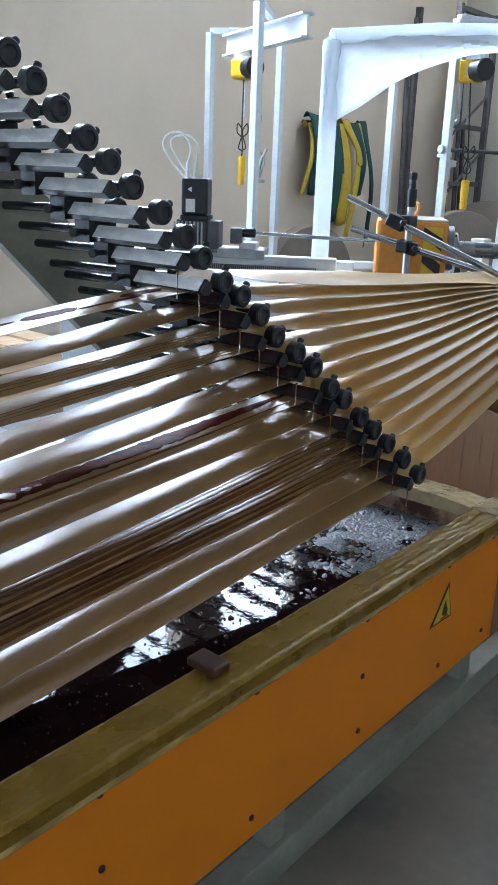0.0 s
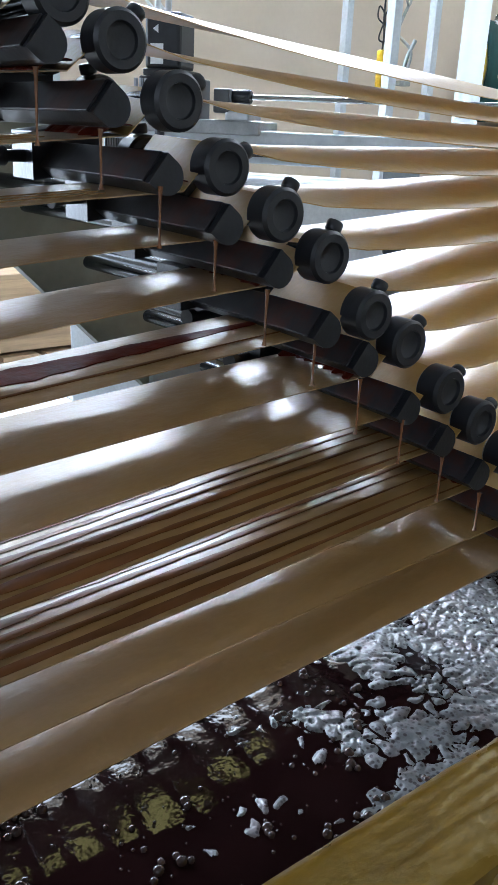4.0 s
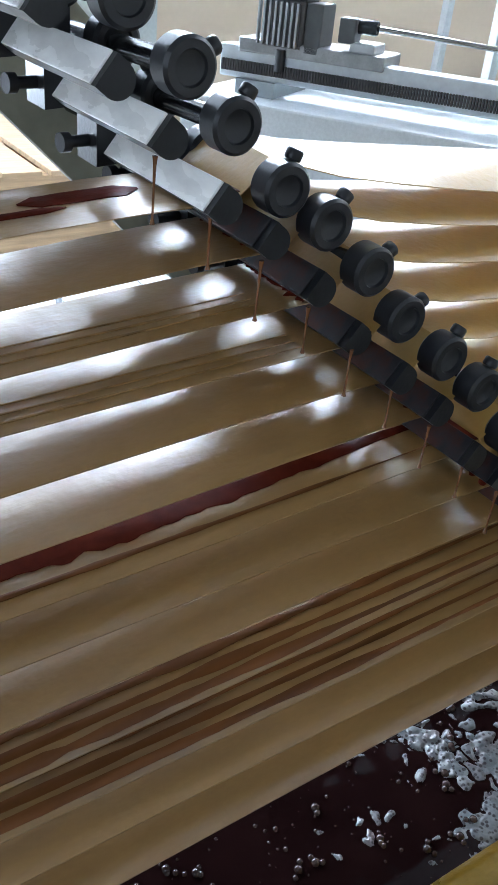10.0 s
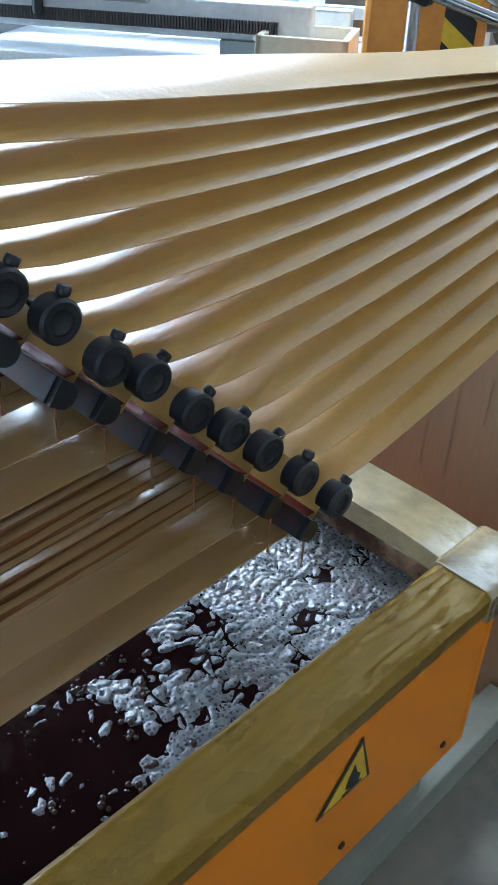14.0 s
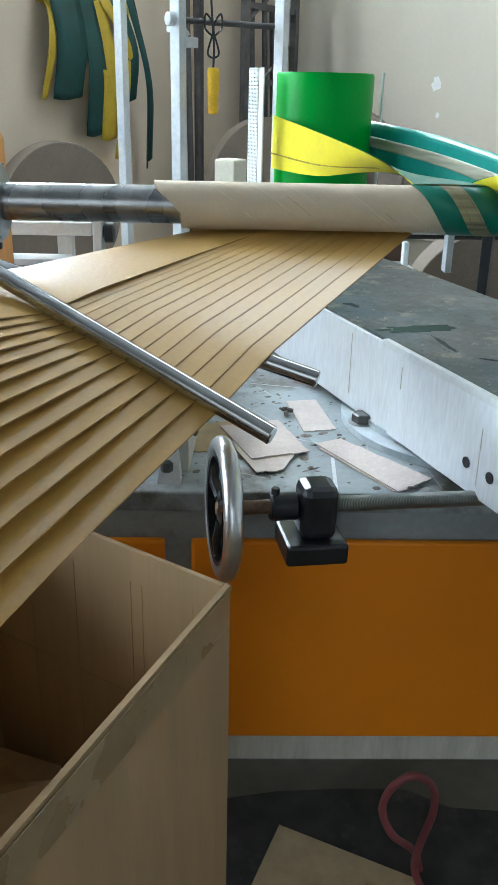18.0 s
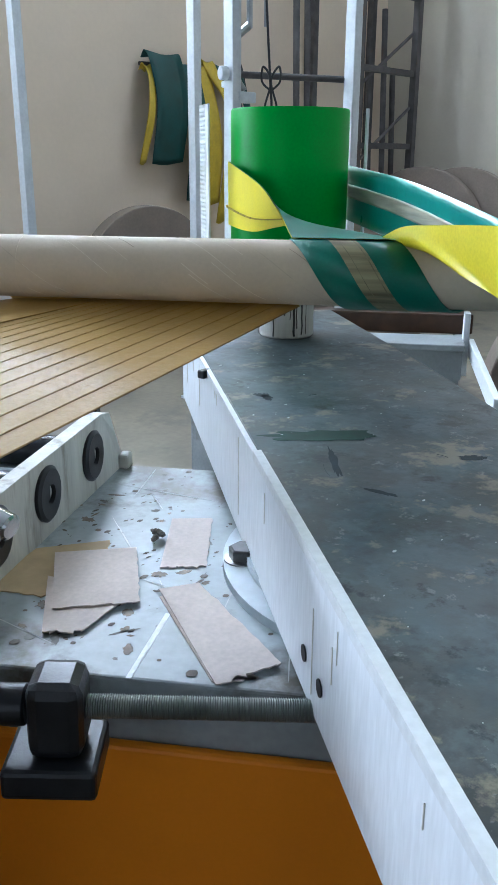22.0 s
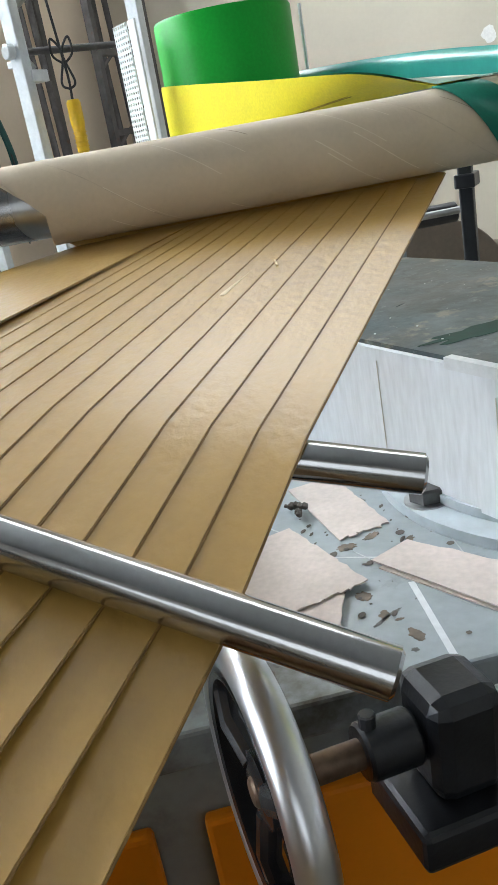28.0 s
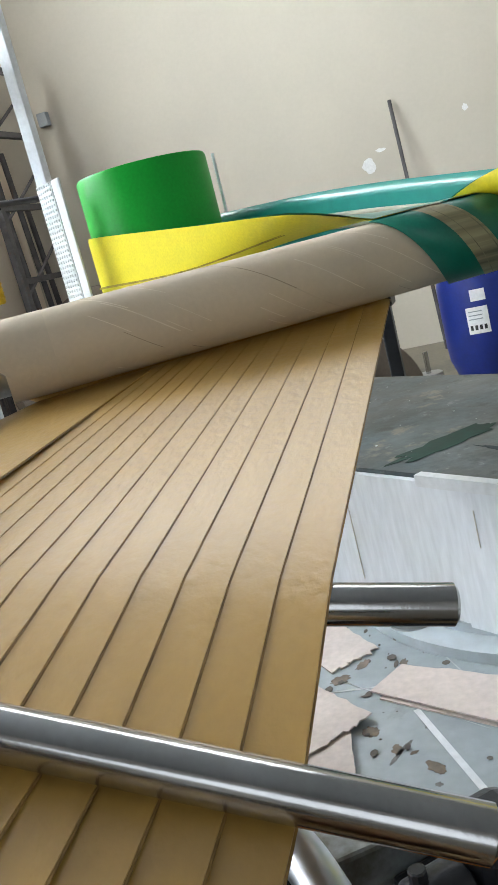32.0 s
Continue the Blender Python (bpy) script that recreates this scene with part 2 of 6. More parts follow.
_t, _r = _n.new("ShaderNodeTexNoise"), _n.new("ShaderNodeValToRGB")
_t.inputs["Scale"].default_value, _t.inputs["Detail"].default_value = 3.5, 6
_r.color_ramp.elements[0].position, _r.color_ramp.elements[1].position = 0.44, 0.56
_r.color_ramp.elements[0].color, _r.color_ramp.elements[1].color = (0.02, 0.02, 0.005, 1), (0.95, 0.85, 0.30, 1)
_l.new(_n.new("ShaderNodeTexCoord").outputs["Object"], _t.inputs["Vector"])
_l.new(_t.outputs["Fac"], _r.inputs[0])
_l.new(_r.outputs[0], _n["Emission"].inputs["Color"])
_n["Emission"].inputs["Strength"].default_value = 9.0
# clear film over amber; its pale reflection is put into the base colour
M["film_glare"] = node_mat("glare_film", (0.32, 0.25, 0.13), 0.12, var=0.2, scale=14, bump=0.8, bump_scale=40, relief=0.006, fine=0.15, coat=0.8, dark=(0.22, 0.14, 0.05), dark_at=0.64, stretch=(1.2, 1.0, 1))
M["light_panel"] = node_mat("pale_panel", (0.56, 0.62, 0.62), 0.6, var=0.08, scale=1.5)
M["film"] = node_mat("clear_film", (0.46, 0.33, 0.10), 0.12, var=0.4, scale=22, bump=0.9, bump_scale=55, fine=0.15, coat=1.0, stretch=(0.5, 1.5, 1.5))
M["stained_wall"] = node_mat("stained_wall", (0.24, 0.15, 0.09), 0.3, var=0.5, scale=20, bump=0.3, dark=(0.05, 0.02, 0.012), dark_at=0.5)
M["screw_dark"] = node_mat("screw_dark", (0.06, 0.02, 0.012), 0.4, metal=0.4)
M["sign_yellow"] = node_mat("sign_yellow", (0.75, 0.50, 0.02), 0.4, var=0.06)
M["grey_green"] = node_mat("grey_green_paint", (0.25, 0.255, 0.20), 0.5, var=0.2, scale=8, dark=(0.12, 0.10, 0.07), dark_at=0.65)
M["foam"] = node_mat("glue_foam", (0.145, 0.15, 0.155), 0.42, var=0.3, scale=40, bump=0.25, bump_scale=330, fine=0.15, coat=0.3, dark=(0.12, 0.10, 0.10), dark_at=0.57)
_nt = M["foam"].node_tree
_v = _nt.nodes.new("ShaderNodeTexVoronoi")
_v.inputs["Scale"].default_value = 165
_c = _nt.nodes.new("ShaderNodeTexCoord")
_nt.links.new(_c.outputs["Object"], _v.inputs["Vector"])
_r = _nt.nodes.new("ShaderNodeValToRGB")
_r.color_ramp.elements[0].position, _r.color_ramp.elements[1].position = 0.26, 0.44
_nt.links.new(_v.outputs["Distance"], _r.inputs[0])
_m = _nt.nodes.new("ShaderNodeMix")
_m.data_type = "RGBA"
_b = _nt.nodes["Principled BSDF"]
_nt.links.new(_b.inputs["Base Color"].links[0].from_socket, _m.inputs["B"])
_m.inputs["A"].default_value = (0.03, 0.022, 0.025, 1)
_nt.links.new(_r.outputs[0], _m.inputs["Factor"])
_nt.links.new(_m.outputs["Result"], _b.inputs["Base Color"])
M["bubble"] = node_mat("bubble_skin", (0.05, 0.028, 0.024), 0.05, var=0.2, coat=0.3, bump=0, spec=0.35)
M["kraft_wet"] = node_mat("wet_kraft", (0.295, 0.165, 0.045), 0.38, relief=0.0032, coat_rough=0.36, var=0.09, scale=7, bump=0.10, bump_scale=150, fine=0.06, stretch=(0.5, 1.4, 1), coat=0.85, dark=(0.22, 0.125, 0.05), dark_at=0.60)
for _k, _size, _deep in (("kraft", 90, 0.0005), ("kraft_wet", 30, 0.0022)):
    # cockled wet paper: a second, coarser relief under the fine one
    _nt = M[_k].node_tree
    _b = _nt.nodes["Principled BSDF"]
    _b.inputs["Coat IOR"].default_value = 1.8
    _w = _nt.nodes.new("ShaderNodeTexNoise")
    _w.inputs["Scale"].default_value, _w.inputs["Detail"].default_value = _size, 3
    _nt.links.new(_nt.nodes["Texture Coordinate"].outputs["Object"], _w.inputs["Vector"])
    _u = _nt.nodes.new("ShaderNodeBump")
    _u.inputs["Strength"].default_value, _u.inputs["Distance"].default_value = 0.8, _deep
    _nt.links.new(_w.outputs["Fac"], _u.inputs["Height"])
    _nt.links.new(_b.inputs["Normal"].links[0].from_socket, _u.inputs["Normal"])
    _nt.links.new(_u.outputs[0], _b.inputs["Normal"])
    _nt.links.new(_u.outputs[0], _b.inputs["Coat Normal"])
M["glue_wet"] = node_mat("wet_glue", (0.075, 0.012, 0.006), 0.30, var=0.35, scale=30, bump=0.6, bump_scale=45, coat=0.0, coat_rough=0.08, spec=0.012)
M["glue_stain"] = node_mat("glue_stain", (0.135, 0.050, 0.012), 0.36, var=0.35, scale=22, bump=0.15, stretch=(0.3, 2, 1), spec=0.3)
M["glue_line"] = node_mat("glue_line", (0.27, 0.155, 0.045), 0.5, var=0.3, scale=60)
M["stain_faint"] = node_mat("faint_stain", (0.235, 0.145, 0.07), 0.7, var=0.2)
M["green_belt_old"] = node_mat("old_green_belt", (0.004, 0.06, 0.055), 0.5, var=0.25, scale=8)
M["drip_grey"] = node_mat("grey_drip", (0.66, 0.65, 0.60), 0.5, var=0.08, scale=50)
M["black_shaft"] = node_mat("black_shaft", (0.05, 0.055, 0.06), 0.22, metal=0.55, var=0.3, scale=20, bump=0.08)
M["blade"] = node_mat("blade_steel", (0.022, 0.021, 0.023), 0.42, metal=0.3, spec=0.2, var=0.4, scale=22, bump=0.15, bump_scale=70, dark=(0.05, 0.016, 0.010), dark_at=0.55)
M["drip"] = node_mat("glue_drip", (0.19, 0.075, 0.028), 0.15, var=0.2, scale=80, coat=0.8, bump=0)
M["orange_pale"] = node_mat("orange_post_paint", (0.72, 0.30, 0.045), 0.5, var=0.08, scale=5, bump=0.1)
M["mandrel_steel"] = node_mat("mandrel_steel", (0.36, 0.36, 0.355), 0.27, metal=0.95, var=0.22, scale=9, bump=0.06, stretch=(0.5, 3, 0.4))
M["crease_pale"] = node_mat("crease_pale", (0.78, 0.69, 0.56), 0.7, var=0.05)
M["ply_edge"] = node_mat("ply_edge", (0.60, 0.50, 0.375), 0.7, var=0.12, scale=40)
M["crease_dark"] = node_mat("crease_dark", (0.42, 0.33, 0.24), 0.7, var=0.05)
M["teal_belt"] = node_mat("teal_belt", (0.03, 0.32, 0.27), 0.3, var=0.1, scale=12, coat=0.2)
M["belt_thread"] = node_mat("belt_thread", (0.22, 0.20, 0.12), 0.6, var=0.4, scale=60)
M["belt_wear_pale"] = node_mat("belt_wear_pale", (0.42, 0.42, 0.32), 0.5, var=0.35, scale=22, stretch=(0.3, 0.3, 4))
M["stained_white"] = node_mat("stained_white", (0.58, 0.57, 0.51), 0.5, var=0.14, scale=9, bump=0.1, stretch=(3, 3, 0.5), dark=(0.24, 0.21, 0.15), dark_at=0.63)
M["green_dark"] = node_mat("green_dark", (0.005, 0.17, 0.03), 0.3, var=0.1)
M["pivot_grey"] = node_mat("pale_blue_grey_paint", (0.50, 0.56, 0.60), 0.5, var=0.12, scale=14, bump=0.1, dark=(0.26, 0.25, 0.22), dark_at=0.66)
M["white_drips"] = node_mat("white_drips", (0.80, 0.84, 0.88), 0.42, var=0.03, scale=16, bump=0.06, stretch=(3, 3, 0.5), dark=(0.50, 0.50, 0.47), dark_at=0.70)
M["face_steel"] = node_mat("ground_steel_face", (0.88, 0.87, 0.84), 0.26, metal=0.0, var=0.16, scale=26, bump=0.12, bump_scale=90, stretch=(1, 0.4, 1), dark=(0.22, 0.19, 0.16), dark_at=0.68)
M["bolt_dark"] = node_mat("bolt_dark", (0.10, 0.10, 0.10), 0.4, metal=0.8, var=0.3, scale=40)
M["chrome"] = node_mat("chrome", (0.60, 0.61, 0.62), 0.32, metal=1.0, var=0.06, bump=0.02)
M["black_gloss"] = node_mat("black_gloss", (0.012, 0.012, 0.014), 0.22, var=0.3, coat=0.5)
M["brown_grey"] = node_mat("brown_grey", (0.24, 0.21, 0.19), 0.55, var=0.12)
M["card_yellow"] = node_mat("yellowed_card", (0.50, 0.38, 0.22), 0.8, var=0.12, scale=14, dark=(0.28, 0.18, 0.08), dark_at=0.64)
M["dirt"] = node_mat("dirt", (0.10, 0.085, 0.07), 0.6, var=0.4)
M["tape_pale"] = node_mat("tape_pale", (0.78, 0.66, 0.44), 0.6, var=0.05)
M["brown_wood"] = node_mat("brown_wood", (0.060, 0.027, 0.012), 0.4, var=0.25, scale=20, bump=0.2)
M["drip_black"] = node_mat("dried_drip", (0.05, 0.05, 0.042), 0.5, var=0.5, scale=120)
M["stain_green"] = node_mat("green_stain", (0.020, 0.052, 0.040), 0.6, var=0.4, scale=40, spec=0.15)
M["stain_dark"] = node_mat("dark_stain", (0.030, 0.042, 0.048), 0.6, var=0.4, scale=30, spec=0.15)
M["grime_brown"] = node_mat("brown_grime", (0.17, 0.135, 0.10), 0.55, var=0.4, scale=60, bump=0.2)
M["grime_grey"] = node_mat("grey_grime", (0.15, 0.15, 0.14), 0.6, var=0.4, scale=60)
M["floor_dirt"] = node_mat("floor_dirt", (0.045, 0.043, 0.038), 0.6, var=0.5, scale=18, bump=0.4, bump_scale=60, dark=(0.10, 0.095, 0.085), dark_at=0.6)
M["crumb_white"] = node_mat("white_crumbs", (0.55, 0.58, 0.58), 0.6, var=0.15)
M["wood"] = node_mat("pallet_wood", (0.46, 0.31, 0.17), 0.7, var=0.25, scale=6, stretch=(0.4, 6, 6), bump=0.2)
M["dark_iron"] = node_mat("dark_iron", (0.09, 0.085, 0.085), 0.55, metal=0.3, var=0.3, dark=(0.14, 0.07, 0.04), dark_at=0.64)
M["galv"] = node_mat("galvanised_frame", (0.66, 0.70, 0.73), 0.4, metal=0.25, var=0.08, scale=10, bump=0.05)
M["wire"] = node_mat("black_wire", (0.02, 0.02, 0.02), 0.5)
M["reel"] = node_mat("reel_board", (0.22, 0.18, 0.145), 0.8, var=0.08, scale=8, bump=0.1)
M["patch"] = node_mat("filler_patch", (0.78, 0.78, 0.76), 0.8, var=0.05)
M["label_white"] = node_mat("label_white", (0.8, 0.8, 0.8), 0.6, var=0.03)
M["bag"] = node_mat("white_plastic_bag", (0.80, 0.82, 0.84), 0.45, var=0.05, scale=4, bump=0.5, bump_scale=10, coat=0.2)
_nt = M["bag"].node_tree
_t = _nt.nodes.new("ShaderNodeBsdfTranslucent")
_t.inputs["Color"].default_value = (0.85, 0.88, 0.9, 1)
_x = _nt.nodes.new("ShaderNodeMixShader")
_x.inputs[0].default_value = 0.75
_nt.links.new(_nt.nodes["Principled BSDF"].outputs[0], _x.inputs[1])
_nt.links.new(_t.outputs[0], _x.inputs[2])
_nt.links.new(_x.outputs[0], _nt.nodes["Material Output"].inputs[0])
M["cardboard_red"] = node_mat("red_cardboard", (0.27, 0.165, 0.088), 0.8, var=0.06, scale=6, bump=0.1, stretch=(5, 5, 0.4))
M["tape_brown"] = node_mat("brown_tape", (0.31, 0.22, 0.12), 0.28, var=0.03, coat=0.3)
M["galv_dark"] = node_mat("fin_metal", (0.45, 0.46, 0.47), 0.4, metal=0.6)
M["grey_dark"] = node_mat("dark_grey_paint", (0.10, 0.105, 0.11), 0.45, var=0.2)
M["yellow_belt_dull"] = node_mat("yellow_belt_dull", (0.55, 0.40, 0.03), 0.5, var=0.12)


# ---- mesh tools ----
def part(name, bm, material, parent=None, label="", smooth=False):
    me = bpy.data.meshes.new(name)
    bmesh.ops.recalc_face_normals(bm, faces=bm.faces[:])
    if smooth:
        for fc in bm.faces:
            fc.smooth = True
        for e in bm.edges:
            if len(e.link_faces) == 2 and e.calc_face_angle(0) > 0.6:
                e.smooth = False
    if parent is None:
        bmesh.ops.translate(bm, vec=(0, 0, -FLOOR), verts=bm.verts)
    bmesh.ops.scale(bm, vec=(K, K, K), verts=bm.verts)
    bm.to_mesh(me)
    bm.free()
    me.materials.append(M[material] if isinstance(material, str) else material)
    ob = new(name, me)
    if parent:
        ob.parent = parent
    if label:
        tagged(ob, label)
    return ob


def thing(name, label, category, group="", at=(0, 0, 0)):
    ob = new(name)
    ob.empty_display_size = 0.05
    ob.matrix_basis = Matrix.Translation(metres(at))
    return tagged(ob, label, category, group)


def box(size, centre=(0, 0, 0), m=None, bevel=0.0, bm=None):
    b = bmesh.new()
    bmesh.ops.create_cube(b, size=1.0)
    bmesh.ops.scale(b, vec=size, verts=b.verts)
    if bevel:
        bmesh.ops.bevel(b, geom=b.edges[:], offset=bevel, segments=2, affect="EDGES", profile=0.5)
    bmesh.ops.translate(b, vec=centre, verts=b.verts)
    if m is not None:
        bmesh.ops.transform(b, matrix=m, verts=b.verts)
    return add(bm, b)


def add(bm, b):
    if bm is None:
        return b
    me = bpy.data.meshes.new("tmp")
    b.to_mesh(me)
    b.free()
    bm.from_mesh(me)
    bpy.data.meshes.remove(me)
    return bm


def axis_m(a, b):
    a, b = Vector(a), Vector(b)
    return Matrix.Translation(a) @ (b - a).to_track_quat("Z", "Y").to_matrix().to_4x4()


def lathe(profile, a, b, seg=32, bm=None, closed=True):
    """A turned body: profile rows (radius, distance from a) along the axis from a towards b."""
    t = bmesh.new()
    rings = []
    for r, z in profile:
        rings.append([t.verts.new((r * math.cos(2 * math.pi * i / seg), r * math.sin(2 * math.pi * i / seg), z)) for i in range(seg)])
    for q, w in zip(rings, rings[1:]):
        for i in range(seg):
            t.faces.new((q[i], q[(i + 1) % seg], w[(i + 1) % seg], w[i]))
    if closed:
        t.faces.new(rings[0][::-1])
        t.faces.new(rings[-1])
    bmesh.ops.transform(t, matrix=axis_m(a, b), verts=t.verts)
    return add(bm, t)


def rod(a, b, r, seg=24, ch=None, bm=None):
    d = (Vector(b) - Vector(a)).length
    c = min(r * 0.18, 0.003) if ch is None else ch
    return lathe([(r - c, 0), (r, c), (r, d - c), (r - c, d)], a, b, seg, bm)


def pipe(points, r, seg=10, bm=None):
    """A round bar bent along the points."""
    t = bmesh.new()
    pts = [Vector(p) for p in points]
    rings = []
    up = Vector((0.3, 0.2, 1)).normalized()
    for i, p in enumerate(pts):
        d = (pts[min(i + 1, len(pts) - 1)] - pts[max(i - 1, 0)]).normalized()
        s = d.cross(up)
        s = s.normalized() if s.length > 1e-4 else d.orthogonal().normalized()
        up = s.cross(d)
        rings.append([t.verts.new(p + r * (math.cos(2 * math.pi * k / seg) * s + math.sin(2 * math.pi * k / seg) * up)) for k in range(seg)])
    for q, w in zip(rings, rings[1:]):
        for i in range(seg):
            t.faces.new((q[i], q[(i + 1) % seg], w[(i + 1) % seg], w[i]))
    t.faces.new(rings[0][::-1])
    t.faces.new(rings[-1])
    return add(bm, t)


def curve_pts(ctrl, n=24):
    """Smooth points through the control points (Catmull-Rom)."""
    P = [Vector(p) for p in ctrl]
    P = [2 * P[0] - P[1]] + P + [2 * P[-1] - P[-2]]
    out = []
    for i in range(1, len(P) - 2):
        for j in range(n):
            t = j / n
            out.append(0.5 * (2 * P[i] + (P[i + 1] - P[i - 1]) * t + (2 * P[i - 1] - 5 * P[i] + 4 * P[i + 1] - P[i + 2]) * t * t
                              + (3 * P[i] - P[i - 1] - 3 * P[i + 1] + P[i + 2]) * t ** 3))
    out.append(P[-2])
    return out


def sheet(near, far, thick, across=8, arch=None, bm=None):
    """A thin sheet between two edge lines, with thickness and an optional arch (a height for each point along it)."""
    t = bmesh.new()
    top, low = [], []
    for i, (a, b) in enumerate(zip(near, far)):
        a, b = Vector(a), Vector(b)
        h = arch[i] if arch else 0
        r = []
        for j in range(across + 1):
            s = j / across
            p = a.lerp(b, s)
            p.z += h * (1 - (2 * s - 1) ** 2)
            r.append(p)
        top.append([t.verts.new(p) for p in r])
        low.append([t.verts.new(p - Vector((0, 0, thick))) for p in r])
    for g, flip in ((top, False), (low, True)):
        for q, w in zip(g, g[1:]):
            for j in range(across):
                f4 = (q[j], q[j + 1], w[j + 1], w[j])
                t.faces.new(f4[::-1] if flip else f4)
    for j in (0, across):
        for i in range(len(top) - 1):
            t.faces.new((top[i][j], top[i + 1][j], low[i + 1][j], low[i][j]))
    for i in (0, len(top) - 1):
        for j in range(across):
            t.faces.new((top[i][j], top[i][j + 1], low[i][j + 1], low[i][j]))
    return add(bm, t)


# winder frame: U runs along the winding mandrel, V away from the operator's side
WO, WU, WV = Vector((2.52, 1.31, 0)), Vector((0.547, -0.837, 0)), Vector((0.837, 0.547, 0))
WIND = Matrix(((WU.x, WV.x, 0, WO.x), (WU.y, WV.y, 0, WO.y), (0, 0, 1, 0), (0, 0, 0, 1)))


def W(u, v, z):
    return WO + WU * u + WV * v + Vector((0, 0, z))


def wbox(u0, u1, v0, v1, z0, z1, bevel=0.0, bm=None):
    return box((u1 - u0, v1 - v0, z1 - z0), ((u0 + u1) / 2, (v0 + v1) / 2, (z0 + z1) / 2), WIND, bevel, bm)


def abox(x0, x1, y0, y1, z0, z1, bevel=0.0, bm=None):
    return box((x1 - x0, y1 - y0, z1 - z0), ((x0 + x1) / 2, (y0 + y1) / 2, (z0 + z1) / 2), None, bevel, bm)


def poly(points, depth, bm=None):
    """A flat plate from its outline, thickened along depth."""
    t = bmesh.new()
    a = [t.verts.new(p) for p in points]
    b = [t.verts.new(Vector(p) + Vector(depth)) for p in points]
    t.faces.new(a)
    t.faces.new(b[::-1])
    for i in range(len(a)):
        j = (i + 1) % len(a)
        t.faces.new((a[i], b[i], b[j], a[j]))
    return add(bm, t)


def ring(centre, normal, r_big, r_small, seg=40, sub=10, squash=1.0, bm=None):
    """A torus."""
    t = bmesh.new()
    rows = []
    for i in range(seg):
        a = 2 * math.pi * i / seg
        row = []
        for j in range(sub):
            b = 2 * math.pi * j / sub
            q = r_big + r_small * math.cos(b)
            row.append(t.verts.new((q * math.cos(a), q * math.sin(a), squash * r_small * math.sin(b))))
        rows.append(row)
    for i in range(seg):
        for j in range(sub):
            t.faces.new((rows[i][j], rows[(i + 1) % seg][j], rows[(i + 1) % seg][(j + 1) % sub], rows[i][(j + 1) % sub]))
    c = Vector(centre)
    bmesh.ops.transform(t, matrix=axis_m(c, c + Vector(normal)), verts=t.verts)
    return add(bm, t)


def hexbolt(at, way, r, h, bm=None):
    return lathe([(r, 0), (r, h * 0.85), (r * 0.85, h)], at, Vector(at) + Vector(way), 6, bm)


# ---- room ----
X0, X1, Y0, Y1, ZC = -3.2, 8.3, -3.5, 4.4, 5.4


def slab(name, x0, x1, y0, y1, z0, z1, mat):
    return tagged(part(name, abox(x0, x1, y0, y1, z0, z1), mat), kind="structure")


slab("floor", X0 - 0.2, X1 + 0.2, Y0 - 0.2, Y1 + 3.0, FLOOR - 0.1, FLOOR, "floor")
slab("ceiling", X0 - 0.2, X1 + 0.2, Y0 - 0.2, Y1 + 0.2, ZC, ZC + 0.1, "ceiling")
# back wall round the door opening and the rows of high windows
DX0, DX1, DZ = -0.7, 2.05, 3.1
WINDOWS = ((2.15, 4.40, 3.0, 4.30, 2, "window_sky"), (4.95, 6.0, 3.0, 4.20, 1, "window_sky"), (2.15, 4.40, 4.62, 5.22, 2, "window_trees"))
wall_back = slab("wall_back", X0, DX0, Y1, Y1 + 0.2, FLOOR, ZC, "wall")
for bx in ((DX0, DX1, DZ, ZC), (DX1, 2.15, FLOOR, ZC), (2.15, 4.40, FLOOR, 3.0), (2.15, 4.40, 4.30, 4.62), (2.15, 4.40, 5.22, ZC), (4.40, 4.95, FLOOR, ZC),
           (4.95, 6.0, FLOOR, 3.0), (4.95, 6.0, 4.20, ZC), (6.0, X1, FLOOR, ZC)):
    slab("wall_back", bx[0], bx[1], Y1, Y1 + 0.2, bx[2], bx[3], "wall")
slab("wall_end", X1, X1 + 0.2, Y0, Y1 + 0.2, FLOOR, ZC, "wall_pale")
# unseen closing walls, kept dark grey so that less light bounces back
slab("wall_side", X0, X1, Y0 - 0.2, Y0, FLOOR, ZC, "wall_dim")
slab("wall_entry", X0 - 0.2, X0, Y0, Y1 + 0.2, FLOOR, ZC, "wall_dim")
slab("wall_white_panel", DX1 - 0.02, 2.76, Y1 - 0.05, Y1 - 0.003, FLOOR, 3.0, "light_panel")
part("panel_latch", abox(2.66, 2.69, Y1 - 0.075, Y1 - 0.05, 1.74, 1.79, 0.004), "plastic_black", None)
bpy.data.objects["panel_latch"]["label"] = "small black latch on the white panel"
bpy.data.objects["panel_latch"]["category"] = "latch"
tagged(part("backdrop", abox(-2.2, 6.2, Y1 + 2.8, Y1 + 2.9, FLOOR, ZC + 1), "daylight"), kind="structure")
for nr, (wx0, wx1, wz0, wz1, panes, glass) in enumerate(WINDOWS):
    win = tagged(new("window_%d" % (nr + 1)), kind="structure")
    win.matrix_basis = Matrix.Translation(metres((0, 0, 0)))
    step = (wx1 - wx0) / panes
    for i in range(panes):
        xa, xb = wx0 + i * step, wx0 + (i + 1) * step
        part("pane", abox(xa + 0.03, xb - 0.03, Y1 + 0.09, Y1 + 0.094, wz0 + 0.03, wz1 - 0.03), glass, win)
        part("window_frame", abox(xa - 0.02, xa + 0.02, Y1 + 0.06, Y1 + 0.12, wz0, wz1, 0.003), "white_paint", win)
    part("window_sill", abox(wx0, wx1, Y1 - 0.04, Y1 + 0.15, wz0 - 0.02, wz0 + 0.015, 0.003), "white_paint", win)

